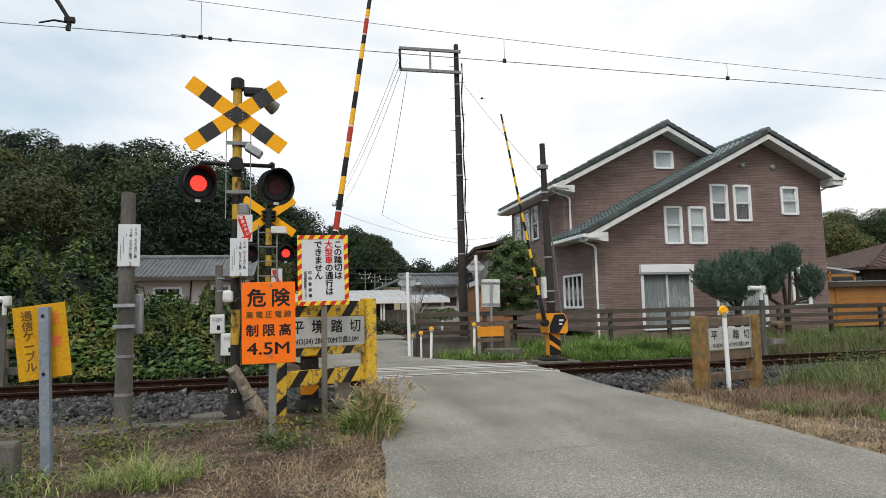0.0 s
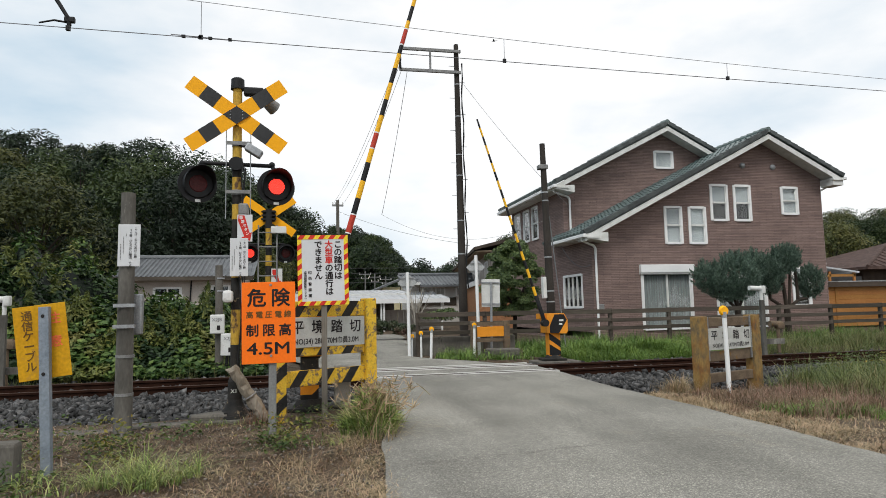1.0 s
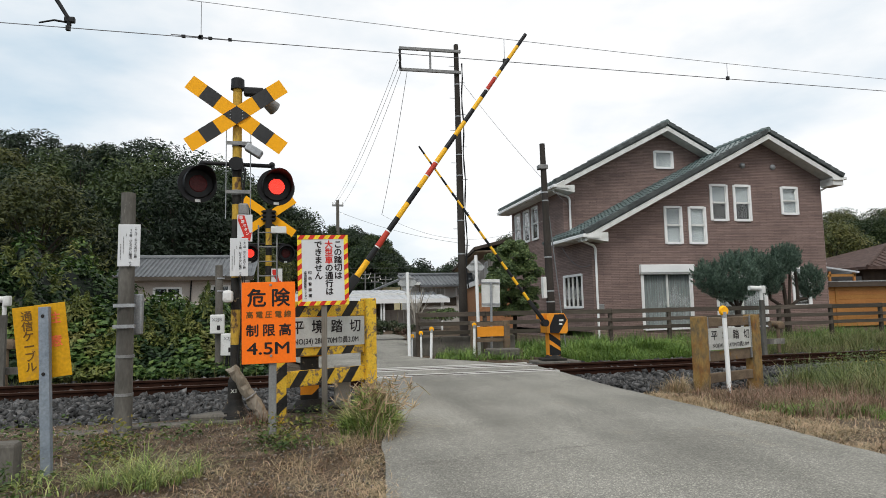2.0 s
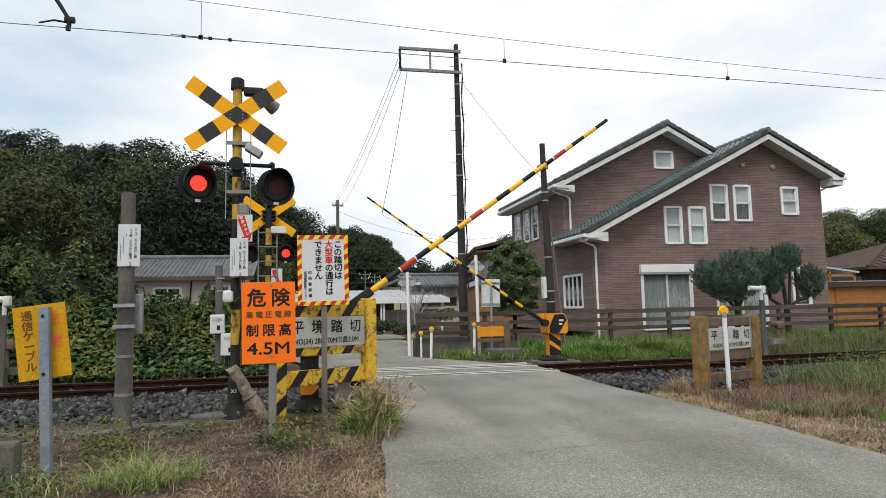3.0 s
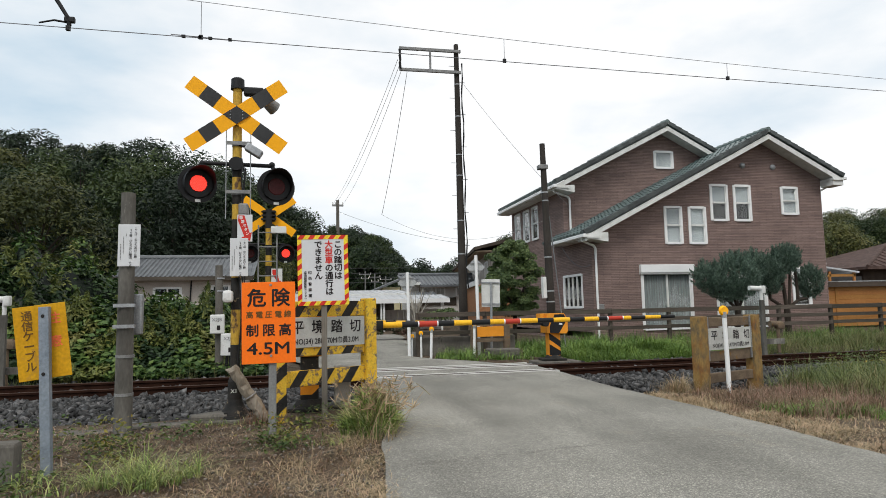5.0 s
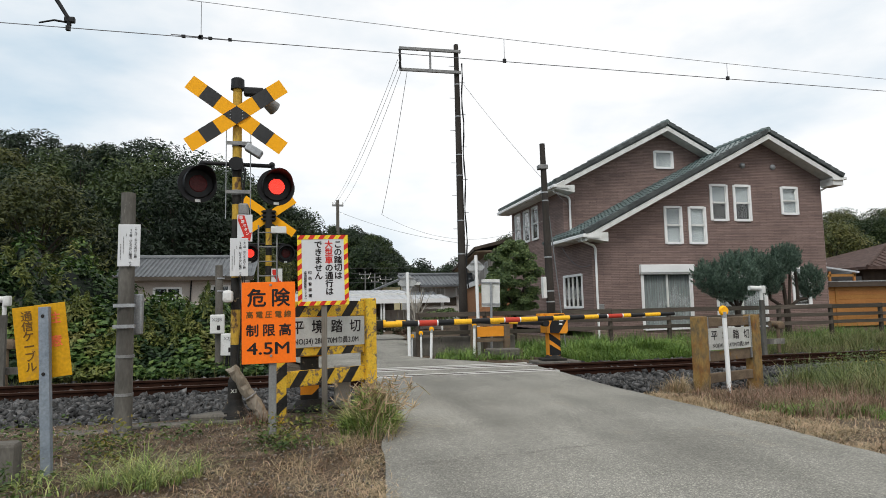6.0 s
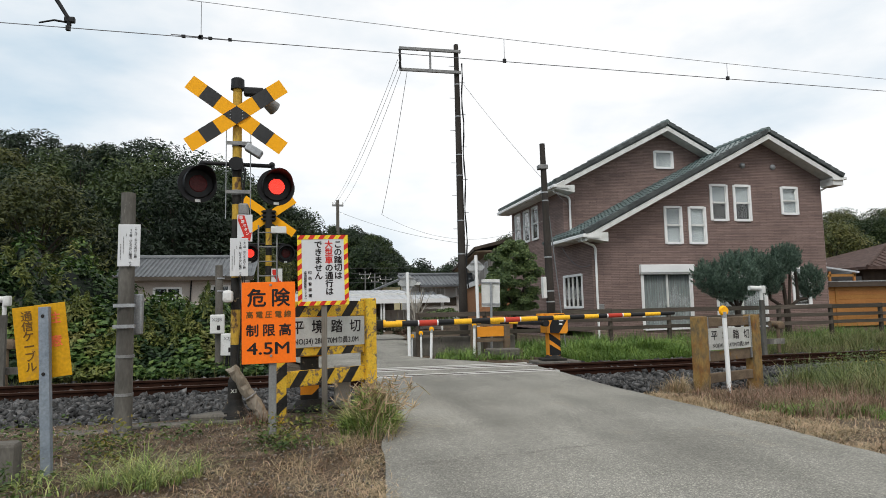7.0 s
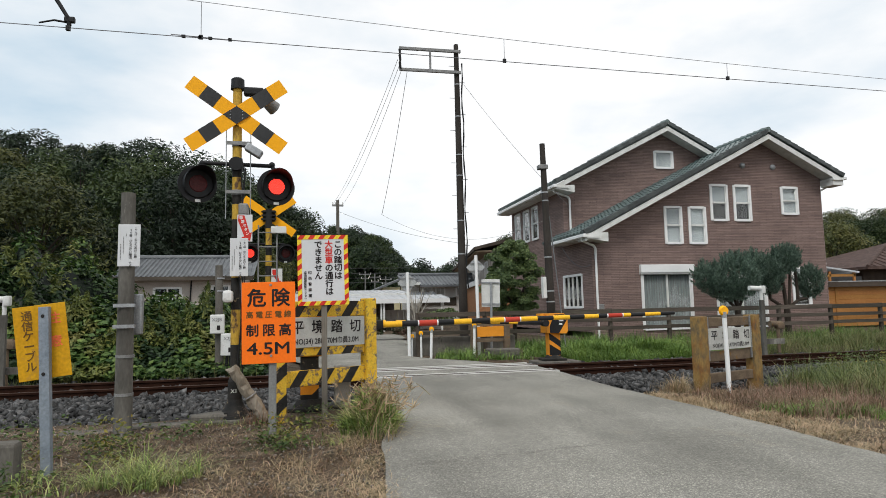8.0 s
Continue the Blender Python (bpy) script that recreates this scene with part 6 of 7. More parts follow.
def build_left_house():
    h = thing("house", -8.0, 32, 0, "single-storey pale pink house with a grey tiled roof", "house")
    holes = [(1.05, 2.3, 1.55, 2.42), (3.65, 4.5, 1.7, 2.5)]
    w = B()
    cuts = sorted({0.0, 5.0, *[q for o in holes for q in o[:2]]})
    for a, b in zip(cuts, cuts[1:]):
        z = 0.0
        for o in holes:
            if o[0] <= a and o[1] >= b:
                box(w, a, b, 0, 0.15, z, o[2])
                z = o[3]
        box(w, a, b, 0, 0.15, z, 3.0)
    part("front_wall", w, MAT["stucco"], h, "pale pink stucco wall")
    part("back_wall", box(B(), 0, 5, 5.0, 5.15, 0, 3.0), MAT["stucco"], h)
    for x in (0.0, 4.85):
        part("end_wall", box(B(), x, x + 0.15, 0.15, 5.0, 0, 3.0), MAT["stucco"], h)
    tile_roof(h, -0.6, 5.6, -0.6, 2.6, 2.9, 4.0, MAT["roof_grey"], 0.2)
    bm = B()
    rod(bm, (-0.6, 2.6, 4.05), (5.6, 2.6, 4.05), 0.14, 0.14, 8)
    part("ridge", bm, MAT["roof_grey"], h)
    part("fascia", box(B(), -0.6, 5.6, -0.64, -0.58, 2.72, 2.9), MAT["timber_brown"], h)
    part("soffit", box(B(), -0.6, 5.6, -0.58, 0, 2.74, 2.78), MAT["stucco"], h)
    for a, b, z0, z1 in holes:
        window(h, a, 0.0, z0, z1, b - a, panes=2, split="cols", curtain=False)
    rl = B()
    for i in range(11):
        x = 0.95 + 0.145 * i
        box(rl, x - 0.012, x + 0.012, -0.28, -0.255, 1.52, 2.05)
    for z in (1.5, 2.05):
        box(rl, 0.9, 2.45, -0.28, -0.25, z - 0.02, z + 0.02)
    part("window_rail", rl, MAT["white_dirty"], h, "pale metal window rail")
    part("wall_panel", box(B(), -0.75, -0.02, 0.4, 0.45, 1.8, 2.6), MAT["orange_paint"], h)
    part("downpipe", rod(B(), (2.75, -0.06, 2.75), (2.6, -0.06, 0.0), 0.035, 0.035, 8), MAT["black"], h)


def build_back_houses():
    # long low carport and a tiled house behind it
    c = thing("carport", 2.0, 34.0, 0, "long low carport with a pale metal sheet roof", "carport")
    tile_roof(c, -2.5, 5.7, -0.3, 2.0, 1.72, 1.98, MAT["roof_pale"], 0.4, 0.05)
    part("fascia", box(B(), -2.5, 5.72, -0.37, -0.3, 1.5, 1.72), MAT["white"], c, "white fascia")
    tile_roof(c, -2.5, 3.9, 2.1, 6.5, 2.1, 2.42, MAT["roof_pale"], 0.4, 0.05)
    part("fascia", box(B(), -2.5, 3.9, 2.04, 2.1, 1.9, 2.1), MAT["white_dirty"], c)
    for x in (-0.9, 2.0, 2.15, 5.3):
        part("post", box(B(), x - 0.045, x + 0.045, -0.2, -0.1, -0.05, 1.55), MAT["white_dirty"], c)
    part("back_wall", box(B(), -2.5, 3.6, 6.4, 6.5, 0, 2.1), MAT["concrete_dark"], c)
    for i in range(9):
        x = 2.4 + 0.36 * i
        part("wall_panel", box(B(), x, x + 0.34, 1.6, 1.66, 0.0, 1.15), MAT["stucco"], c, "grey panel screen")
    h = thing("house", 6.6, 44.0, 0, "traditional house with a grey tiled roof, pale plaster and dark timber", "house")
    part("wall", box(B(), 0.8, 6.0, 0.2, 5, 0, 2.85), MAT["plaster"], h, "pale plaster wall")
    tile_roof(h, 1.3, 6.2, -0.6, 2.0, 2.82, 3.62, MAT["roof_grey"], 0.26)
    part("ridge", rod(B(), (0.1, 2.0, 3.7), (6.2, 2.0, 3.7), 0.12, 0.12, 8), MAT["roof_grey"], h)
    tile_roof(h, 0.1, 1.3, 0.6, 2.0, 3.28, 3.62, MAT["roof_grey"], 0.26)
    part("balcony", box(B(), -0.2, 1.3, -0.5, 0.1, 2.85, 3.05), MAT["white_dirty"], h, "pale balcony front")
    for x in (-0.15, 0.5, 1.2):
        part("post", box(B(), x, x + 0.08, -0.5, -0.42, 0.0, 2.85), MAT["timber_brown"], h)
    for x, w in ((1.5, 1.5), (3.1, 0.9)):
        part("timber_band", box(B(), x, x + w, 0.14, 0.2, 1.4, 1.95), MAT["timber_brown"], h, "dark timber wall band")
    for x in (1.6, 2.5, 4.0):
        window(h, x, 0.19, 2.02, 2.68, 0.7, panes=2, split="cols", curtain=False)
    tile_roof(h, -0.4, 2.2, -1.8, -0.6, 1.95, 2.3, MAT["roof_grey"], 0.26)
    l = thing("house", 6.0, 52.0, 0, "small house with a cream wall and a dark tiled roof", "house")
    part("wall", box(B(), 0.2, 4.0, 0, 4, 0, 3.0), MAT["stucco_yellow"], l)
    rf = prism(B(), [(-0.3, 2.75), (2.2, 3.75), (4.4, 2.75), (4.4, 2.9), (2.2, 3.92), (-0.3, 2.9)], -0.4, 4.3)
    part("roof", rf, MAT["roof_grey"], l, "dark grey gabled roof")
    for x, y, z in ((5.6, 60, 4.95), (6.62, 61, 4.75), (7.55, 60, 4.45)):
        a = thing("antenna_mast", x, y, hill(x, y) - 0.1, "thin dark service pole with short crossarms before the hill", "pole", "service poles")
        top = z - hill(x, y)
        part("pole", rod(B(), (0, 0, 0), (0, 0, top), 0.06, 0.045, 8), MAT["galv_dull"], a)
        for dz, w in ((0.35, 0.5), (0.75, 0.32)):
            part("crossarm", box(B(), -w, w, -0.03, 0.03, top - dz, top - dz + 0.06), MAT["galv_dull"], a)
            for dx in (-w, w):
                part("insulator", rod(B(), (dx, 0, top - dz), (dx, 0, top - dz + 0.2), 0.04, 0.03, 6), MAT["white_dirty"], a)
    # brick-fronted house with a deep eave, behind the pole
    b = thing("house", 9.25, 34.0, 0, "orange brick house with a white balcony and deep eaves", "house", rz=-9.6)
    part("wall", box(B(), 0.35, 7, 1.2, 19, -0.2, 2.5), MAT["brick_orange"], b, "orange brick wall")
    part("upper_wall", box(B(), 1.0, 7, 1.0, 19, 2.5, 4.4), MAT["stucco"], b)
    part("balcony_rail", box(B(), 0.25, 0.33, 1.2, 14, 2.5, 2.8), MAT["white"], b, "white balcony rail")
    window(b, 1.0, 3.6, 2.7, 3.9, 1.6, side=True, panes=3, split="cols", curtain=False)
    window(b, 1.0, 8.6, 2.7, 3.9, 1.6, side=True, panes=3, split="cols", curtain=False)
    rf = prism(B(), [(0, 4.55), (4, 5.5), (8, 4.55), (8, 4.38), (4, 5.3), (0, 4.38)], 0, 20)
    part("roof", rf, MAT["roof_eave"], b, "dark gabled roof")
    part("soffit", box(B(), 0.1, 1.0, 0.1, 19.5, 4.3, 4.36), MAT["soffit_tan"], b, "tan eave soffit")
    r = thing("shed", 22.3, 24.0, 0, "orange-brown timber shed with a flat dark roof", "shed")
    part("core", box(B(), 0.02, 8, 0.03, 2.5, 0, 1.75), MAT["shed_wood"], r)
    for i in range(9):
        part("board", box(B(), 0, 8.02, 0.0, 0.03, 0.2 * i, 0.2 * i + 0.192, bevel=0.006), MAT["shed_wood"], r)
    for x in (0.9, 4.0):
        part("post", box(B(), x, x + 0.12, -0.03, 0.0, 0, 1.78), MAT["shed_wood"], r)
    part("roof", box(B(), -0.1, 8.3, -0.2, 2.8, 1.76, 1.98), MAT["roof_eave"], r, "dark brown roof edge")
    part("roof_cap", box(B(), 0.9, 8.3, -0.22, 2.8, 1.984, 2.02), MAT["roof_pale"], r, "pale metal cap")
    d = thing("house", 31.0, 30.0, 0, "old low house with a rusty brown roof", "house")
    part("wall", box(B(), 0, 12, 0, 6, -0.2, 2.9), MAT["roof_eave"], d, "dark weathered timber wall")
    rf = B()
    q = [rf.verts.new(p) for p in ((-0.9, -1.2, 2.98), (13, -1.2, 2.98), (13, 7.2, 2.98), (-0.9, 7.2, 2.98), (5.2, 3, 4.75), (13, 3, 4.75),
                                   (-0.9, -1.2, 2.83), (13, -1.2, 2.83), (13, 7.2, 2.83), (-0.9, 7.2, 2.83))]
    for f in ((0, 1, 5, 4), (2, 3, 4, 5), (3, 0, 4), (1, 2, 5), (0, 1, 7, 6), (1, 2, 8, 7), (2, 3, 9, 8), (3, 0, 6, 9), (6, 7, 8, 9)):
        rf.faces.new([q[k] for k in f])
    roof = part("roof", rf, MAT["rust_roof"], d, "rusty brown sheet roof")
    rb = B()
    for i in range(22):
        x = -0.4 + 0.6 * i
        u = min(1.0, (x + 0.9) / 6.1)
        rod(rb, (x, -1.2, 3.0), (x, -1.2 + 4.2 * u, 3.0 + 1.77 * u), 0.03, 0.03, 5)
    part("roof_seam", rb, MAT["rust_roof"], roof)
    part("hip_cap", rod(B(), (-0.9, -1.2, 3.0), (5.2, 3, 4.77), 0.09, 0.09, 8), MAT["rust_roof"], roof)
    cn = thing("canopy", 24.51, 25.6, 0, "thin timber canopy with a pale edge", "canopy")
    part("canopy_roof", box(B(), -0.6, 1.75, 0, 2.4, -0.04, 0.04, pose(0, 0, 2.73, 0, 7.5, 0)), MAT["roof_pale"], cn)
    for x in (0.1, 1.5):
        part("post", box(B(), x, x + 0.09, 0.1, 0.19, 0, 2.55), MAT["shed_wood"], cn)
    part("beam", box(B(), -0.5, 1.6, 0.1, 0.18, 2.3, 2.42), MAT["shed_wood"], cn)
    # near-black panel added for the shade beneath canopy and eave
    part("shade_screen", box(B(), 0.3, 4.2, 2.3, 2.4, 0, 2.4), MAT["shade_board"], cn)


MAT["roof_pale"] = node_mat("roof_pale", [(0.36, 0.37, 0.38), (0.47, 0.48, 0.49)], 0.55, 0.1, scale=1.5, fine=20, bump=0.1)
MAT["plaster"] = node_mat("plaster", [(0.5, 0.49, 0.46), (0.6, 0.59, 0.56)], 0.9, scale=2, fine=30, bump=0.1)
MAT["soffit_tan"] = node_mat("soffit_tan", [(0.22, 0.17, 0.12), (0.28, 0.22, 0.16)], 0.85, scale=2, fine=30, bump=0.1)
MAT["stucco_yellow"] = node_mat("stucco_yellow", [(0.5, 0.44, 0.26), (0.56, 0.5, 0.32)], 0.9, scale=2, fine=40, bump=0.1)
MAT["roof_eave"] = node_mat("roof_eave", [(0.05, 0.038, 0.03), (0.085, 0.066, 0.052)], 0.8, scale=2, fine=30, bump=0.1)


def build_crossing_panels():
    """Concrete panels between and beside the rails on the lane, with pale steel edges."""
    d = thing("crossing_deck", 0, 0, 0, "grey crossing deck panels between the rails with pale edges", "crossing deck")
    tagged(d, kind="structure")
    for y0, y1 in ((10.49, 10.52), (10.63, 11.53), (11.7, 12.1)):
        n = 4
        for i in range(n):
            a, b = 0.9 + 3.35 * i / n, 0.9 + 3.35 * (i + 1) / n
            part("panel", box(B(), a + 0.006, b - 0.006, y0, y1, -0.15, 0.05, bevel=0.004), MAT["asphalt"], d)
    for y in (10.43, 10.67, 11.47, 11.74, 12.06):
        part("edge_strip", box(B(), 0.9, 4.3, y - 0.045, y + 0.045, -0.1, 0.057, bevel=0.004), MAT["panel_edge"], d, "pale steel edge strip")
    # solid dark strips level with the deck, painted as the grooves' shade
    for y in (NEAR_RAIL, FAR_RAIL):
        part("groove_shade", box(B(), 0.9, 4.3, y + 0.036, y + 0.075, -0.1, 0.0525), MAT["rail_rust"], d, "dark rust-brown strip coloured as the shaded groove beside the rail")


# ---- garden and verge plants ----
def clump_plant(name, x, y, z, clumps, per, leaf, material, label, category, trunk=None, seed=1, tall=1.0):
    t = thing(name, x, y, z, label, category)
    rng = np.random.default_rng(seed)
    pts, ways = crown_points(rng, clumps, per)
    v, f = facing_leaves(rng, pts, ways, leaf, tall)
    o = new("crown", mesh_np("crown", v, f, material))
    o.parent = t
    if trunk:
        tb = B()
        for p, q, r0, r1 in trunk:
            rod(tb, p, q, r0, r1, 8)
        part("trunk", tb, MAT["bark"], t)
    return t


def build_cracks():
    """Fine dark cracks and a seam across the worn asphalt."""
    for k, (pts, w) in enumerate((([(0.58, 4.71), (0.91, 4.78), (1.37, 4.83), (2.20, 4.92), (2.95, 5.00), (3.84, 4.91)], 0.01), ([(1.4, 6.9), (1.9, 7.5), (2.0, 8.3)], 0.007),
                                  ([(2.9, 7.4), (3.3, 7.0), (3.9, 6.9)], 0.006))):
        V, F, rg = [], [], random.Random(k)
        path = []
        for (xa, ya), (xb, yb) in zip(pts, pts[1:]):
            for i in range(14):
                u = i / 14
                path.append((xa + (xb - xa) * u + rg.uniform(-0.012, 0.012), ya + (yb - ya) * u + rg.uniform(-0.012, 0.012)))
        for x, y in path:
            z = 0.007 + (0.015 if y > 6 else 0.006) + 0.012 * noise.noise((x * 0.8, y * 0.8, 2)) + (0.02 if y > 7.2 else 0.0)
            q = w * rg.uniform(0.2, 1.0)
            V += [(x, y - q / 2, z), (x, y + q / 2, z)]
        for i in range(len(path) - 1):
            F.append((2 * i, 2 * i + 2, 2 * i + 3, 2 * i + 1))
        tagged(raw("road_crack", V, F, MAT["crack"]), "thin dark crack in the asphalt", "crack", kind="structure")


MAT["crack"] = node_mat("crack", [(0.09, 0.084, 0.074), (0.13, 0.122, 0.108)], 0.95, scale=9, fine=60, bump=0)


def build_garden():
    rng = np.random.default_rng(2)
    cl = []
    for i in range(120):
        u = rng.uniform(0, 1)
        a = rng.uniform(0, 6.28)
        r = 1.0 * math.sin(math.pi * (0.12 + 0.8 * u)) * rng.uniform(0.4, 1)
        cl.append(((r * math.cos(a), r * math.sin(a) * 0.9, 0.95 + 2.2 * u), rng.uniform(0.13, 0.26)))
    clump_plant("tree", 6.1, 18.1, -0.05, cl, 330, 0.03, MAT["garden_leaf"], "rounded dense green garden tree behind the fence", "tree",
                [((0, 0, 0), (0.05, 0, 1.2), 0.08, 0.06), ((0.05, 0, 1.1), (-0.4, 0.1, 2.0), 0.05, 0.03), ((0.05, 0, 1.1), (0.5, 0, 2.1), 0.05, 0.03)], 3, 1.2)
    # cloud-pruned junipers
    def pads(seed, spec, x, y, limbs, label):
        rg = np.random.default_rng(seed)
        t = thing("juniper", x, y, -0.05, label, "juniper tree")
        P, W = [], []
        for cx, cz, rx, rz in spec:
            n = int(17000 * rx * rz)
            dv = rg.normal(size=(n, 3))
            dv /= np.linalg.norm(dv, axis=1)[:, None]
            lump = 1 + 0.1 * np.sin(9 * dv[:, 0] + 4 * dv[:, 2] + cx) * np.cos(8 * dv[:, 1] - 5 * dv[:, 2])
            rad = (rg.uniform(0.3, 0.95, n) ** 0.5 * lump)[:, None]
            P.append(np.array([cx, 0, cz]) + dv * rad * np.array([rx, rx * 0.95, rz]))
            W.append(dv)
            # feathery sprays that stand out of the pad
            k = int(330 * rx * rz) + 20
            dv = rg.normal(size=(k, 3)) + np.array([0, 0, 0.5])
            dv /= np.linalg.norm(dv, axis=1)[:, None]
            axis_ = dv * 0.55 + np.array([0, 0, 0.8]) + rg.normal(size=(k, 3)) * 0.2
            axis_ /= np.linalg.norm(axis_, axis=1)[:, None]
            root = np.array([cx, 0, cz]) + dv * np.array([rx, rx * 0.95, rz]) * rg.uniform(0.72, 0.98, (k, 1))
            for j in range(34):
                u = rg.random((k, 1))
                P.append(root + axis_ * (u * 0.24) + rg.normal(size=(k, 3)) * 0.03 * (1.15 - u))
                W.append(axis_)
        P, W = np.concatenate(P), np.concatenate(W)
        n = len(P)
        a = W * 0.7 + np.array([0, 0, 0.9]) + rg.normal(size=(n, 3)) * 0.6
        a /= np.linalg.norm(a, axis=1)[:, None]
        b = np.cross(a, rg.normal(size=(n, 3)))
        b /= np.linalg.norm(b, axis=1)[:, None]
        ln = rg.uniform(0.03, 0.075, n)[:, None]
        v = np.stack([P - a * ln * 0.4 - b * 0.012, P - a * ln * 0.4 + b * 0.012, P + a * ln], 1).reshape(-1, 3)
        o = new("crown", mesh_np("crown", v, np.arange(n * 3).reshape(n, 3), MAT["juniper"]))
        o.parent = t
        tb = B()
        for p, q, r0, r1 in limbs:
            rod(tb, p, q, r0, r1, 8)
        part("trunk", tb, MAT["bark"], t)
    pads(11, ((-0.92, 1.95, 0.42, 0.48), (0.08, 1.97, 0.74, 0.76), (0.82, 2.35, 0.42, 0.42), (-0.3, 1.6, 0.5, 0.4)), 13.26, 17.6,
         [((0, 0, 0), (0.1, 0, 1.1), 0.1, 0.08), ((0.1, 0, 1.0), (-0.1, 0, 1.9), 0.07, 0.05), ((0.1, 0, 1.0), (0.75, 0, 2.2), 0.05, 0.03), ((0.05, 0, 1.0), (-0.8, 0, 1.8), 0.05, 0.03)],
         "cloud-pruned blue-green juniper tree behind the fence")
    pads(12, ((-0.02, 2.5, 0.5, 0.45), (-0.5, 2.15, 0.45, 0.45), (-0.62, 1.78, 0.42, 0.36), (0.95, 1.78, 0.42, 0.52), (0.3, 2.6, 0.3, 0.26)), 15.32, 17.8,
         [((0, 0, 0), (0.0, 0, 1.0), 0.11, 0.09), ((0, 0, 0.9), (-0.15, 0, 2.4), 0.07, 0.04), ((0, 0, 0.95), (-0.6, 0, 1.3), 0.06, 0.05),
          ((-0.6, 0, 1.3), (-0.65, 0, 1.9), 0.05, 0.03), ((0, 0, 0.95), (0.45, 0, 1.25), 0.06, 0.05), ((0.45, 0, 1.25), (0.4, 0, 2.4), 0.05, 0.04),
          ((0.45, 0, 1.25), (0.8, 0, 1.3), 0.05, 0.045), ((0.8, 0, 1.3), (0.95, 0, 1.7), 0.045, 0.03), ((0.1, 0, 1.0), (0.2, 0, 2.3), 0.05, 0.03)],
         "cloud-pruned juniper tree with bare curving limbs")
    # small shrubs, a bare pruned tree and a red hedge far down the lane
    cl = [((0.6 * math.cos(i * 1.3) * rng.uniform(0.3, 1), 0.4 * math.sin(i * 2.1), 0.35 + 0.3 * rng.random()), 0.3) for i in range(12)]
    clump_plant("shrub", 5.6, 26.0, 0.3, cl, 150, 0.05, MAT["garden_leaf"], "low clipped green garden shrub", "shrub", None, 8)
    cl = [((0.9 * math.cos(i * 1.3) * rng.uniform(0.3, 1), 0.4 * math.sin(i * 2.1), 0.3 + 0.5 * rng.random()), 0.35) for i in range(14)]
    clump_plant("shrub", 3.1, 25.0, 0.0, [((a[0] * 1.5, a[1], a[2] - 0.1), r * 0.8) for a, r in cl], 260, 0.05, MAT["red_leaf"], "dark reddish hedge at the end of the lane", "hedge", None, 9)
    for x, y, s in ((4.6, 26.5, 1.0), (1.0, 29.0, 1.25)):
        t = thing("bare_tree", x, y, 0.1, "bare pruned pale-barked garden tree", "tree")
        tb = B()
        rg = random.Random(int(x * 10))
        for i in range(26):
            a = rg.uniform(0, 6.28)
            r = rg.uniform(0.3, 0.85) * s
            k = (0.25 * r * math.cos(a), 0.25 * r * math.sin(a), 0.8 * s + 0.2 * rg.random())
            rod(tb, (0, 0, 0.3 * s), k, 0.03, 0.018, 5)
            rod(tb, k, (r * math.cos(a), r * math.sin(a), s * rg.uniform(1.3, 2.1)), 0.018, 0.006, 5)
        rod(tb, (0, 0, -0.1), (0, 0, 0.4 * s), 0.07, 0.05, 7)
        part("branches", tb, MAT["pale_bark"], t)


MAT["pale_bark"] = node_mat("pale_bark", [(0.3, 0.27, 0.23), (0.4, 0.37, 0.32)], 0.9, scale=6, fine=40, bump=0.3)


def blades(name, spots, material, label, seed, h, w, lean=0.5, kinks=2, category="grass"):
    """Bent grass blades: spots are (x, y, count, spread_x, spread_y, height factor)."""
    rng = np.random.default_rng(seed)
    V, F, base = [], [], 0
    for x, y, n, sx, sy, hf in spots:
        px, py = x + rng.uniform(-1, 1, n) * sx, y + rng.uniform(-1, 1, n) * sy
        a = rng.uniform(0, 2 * math.pi, n)
        hh = h * hf * rng.uniform(0.45, 1.25, n)
        le = lean * rng.uniform(0.2, 1.3, n)
        ww = w * rng.uniform(0.6, 1.3, n)
        z0 = np.array([land(i, j) for i, j in zip(px, py)]) - 0.01
        pts = []
        for k in range(kinks + 1):
            u = k / kinks
            bx = px + np.cos(a) * le * hh * u ** 1.8
            by = py + np.sin(a) * le * hh * u ** 1.8
            bz = z0 + hh * (u - 0.35 * le * u ** 2.5)
            wd = ww * (1 - u * 0.85) * 0.5
            pts.append(np.stack([bx - np.sin(a) * wd, by + np.cos(a) * wd, bz], 1))
            pts.append(np.stack([bx + np.sin(a) * wd, by - np.cos(a) * wd, bz], 1))
        m = 2 * (kinks + 1)
        V.append(np.stack(pts, 1).reshape(-1, 3))
        idx = base + np.arange(n)[:, None] * m
        for k in range(kinks):
            F.append(np.stack([idx[:, 0] + 2 * k, idx[:, 0] + 2 * k + 1, idx[:, 0] + 2 * k + 3, idx[:, 0] + 2 * k + 2], 1))
        base += n * m
    ob = new(name, mesh_np(name, np.concatenate(V), np.concatenate(F), material))
    return tagged(ob, label, category, kind="stuff")


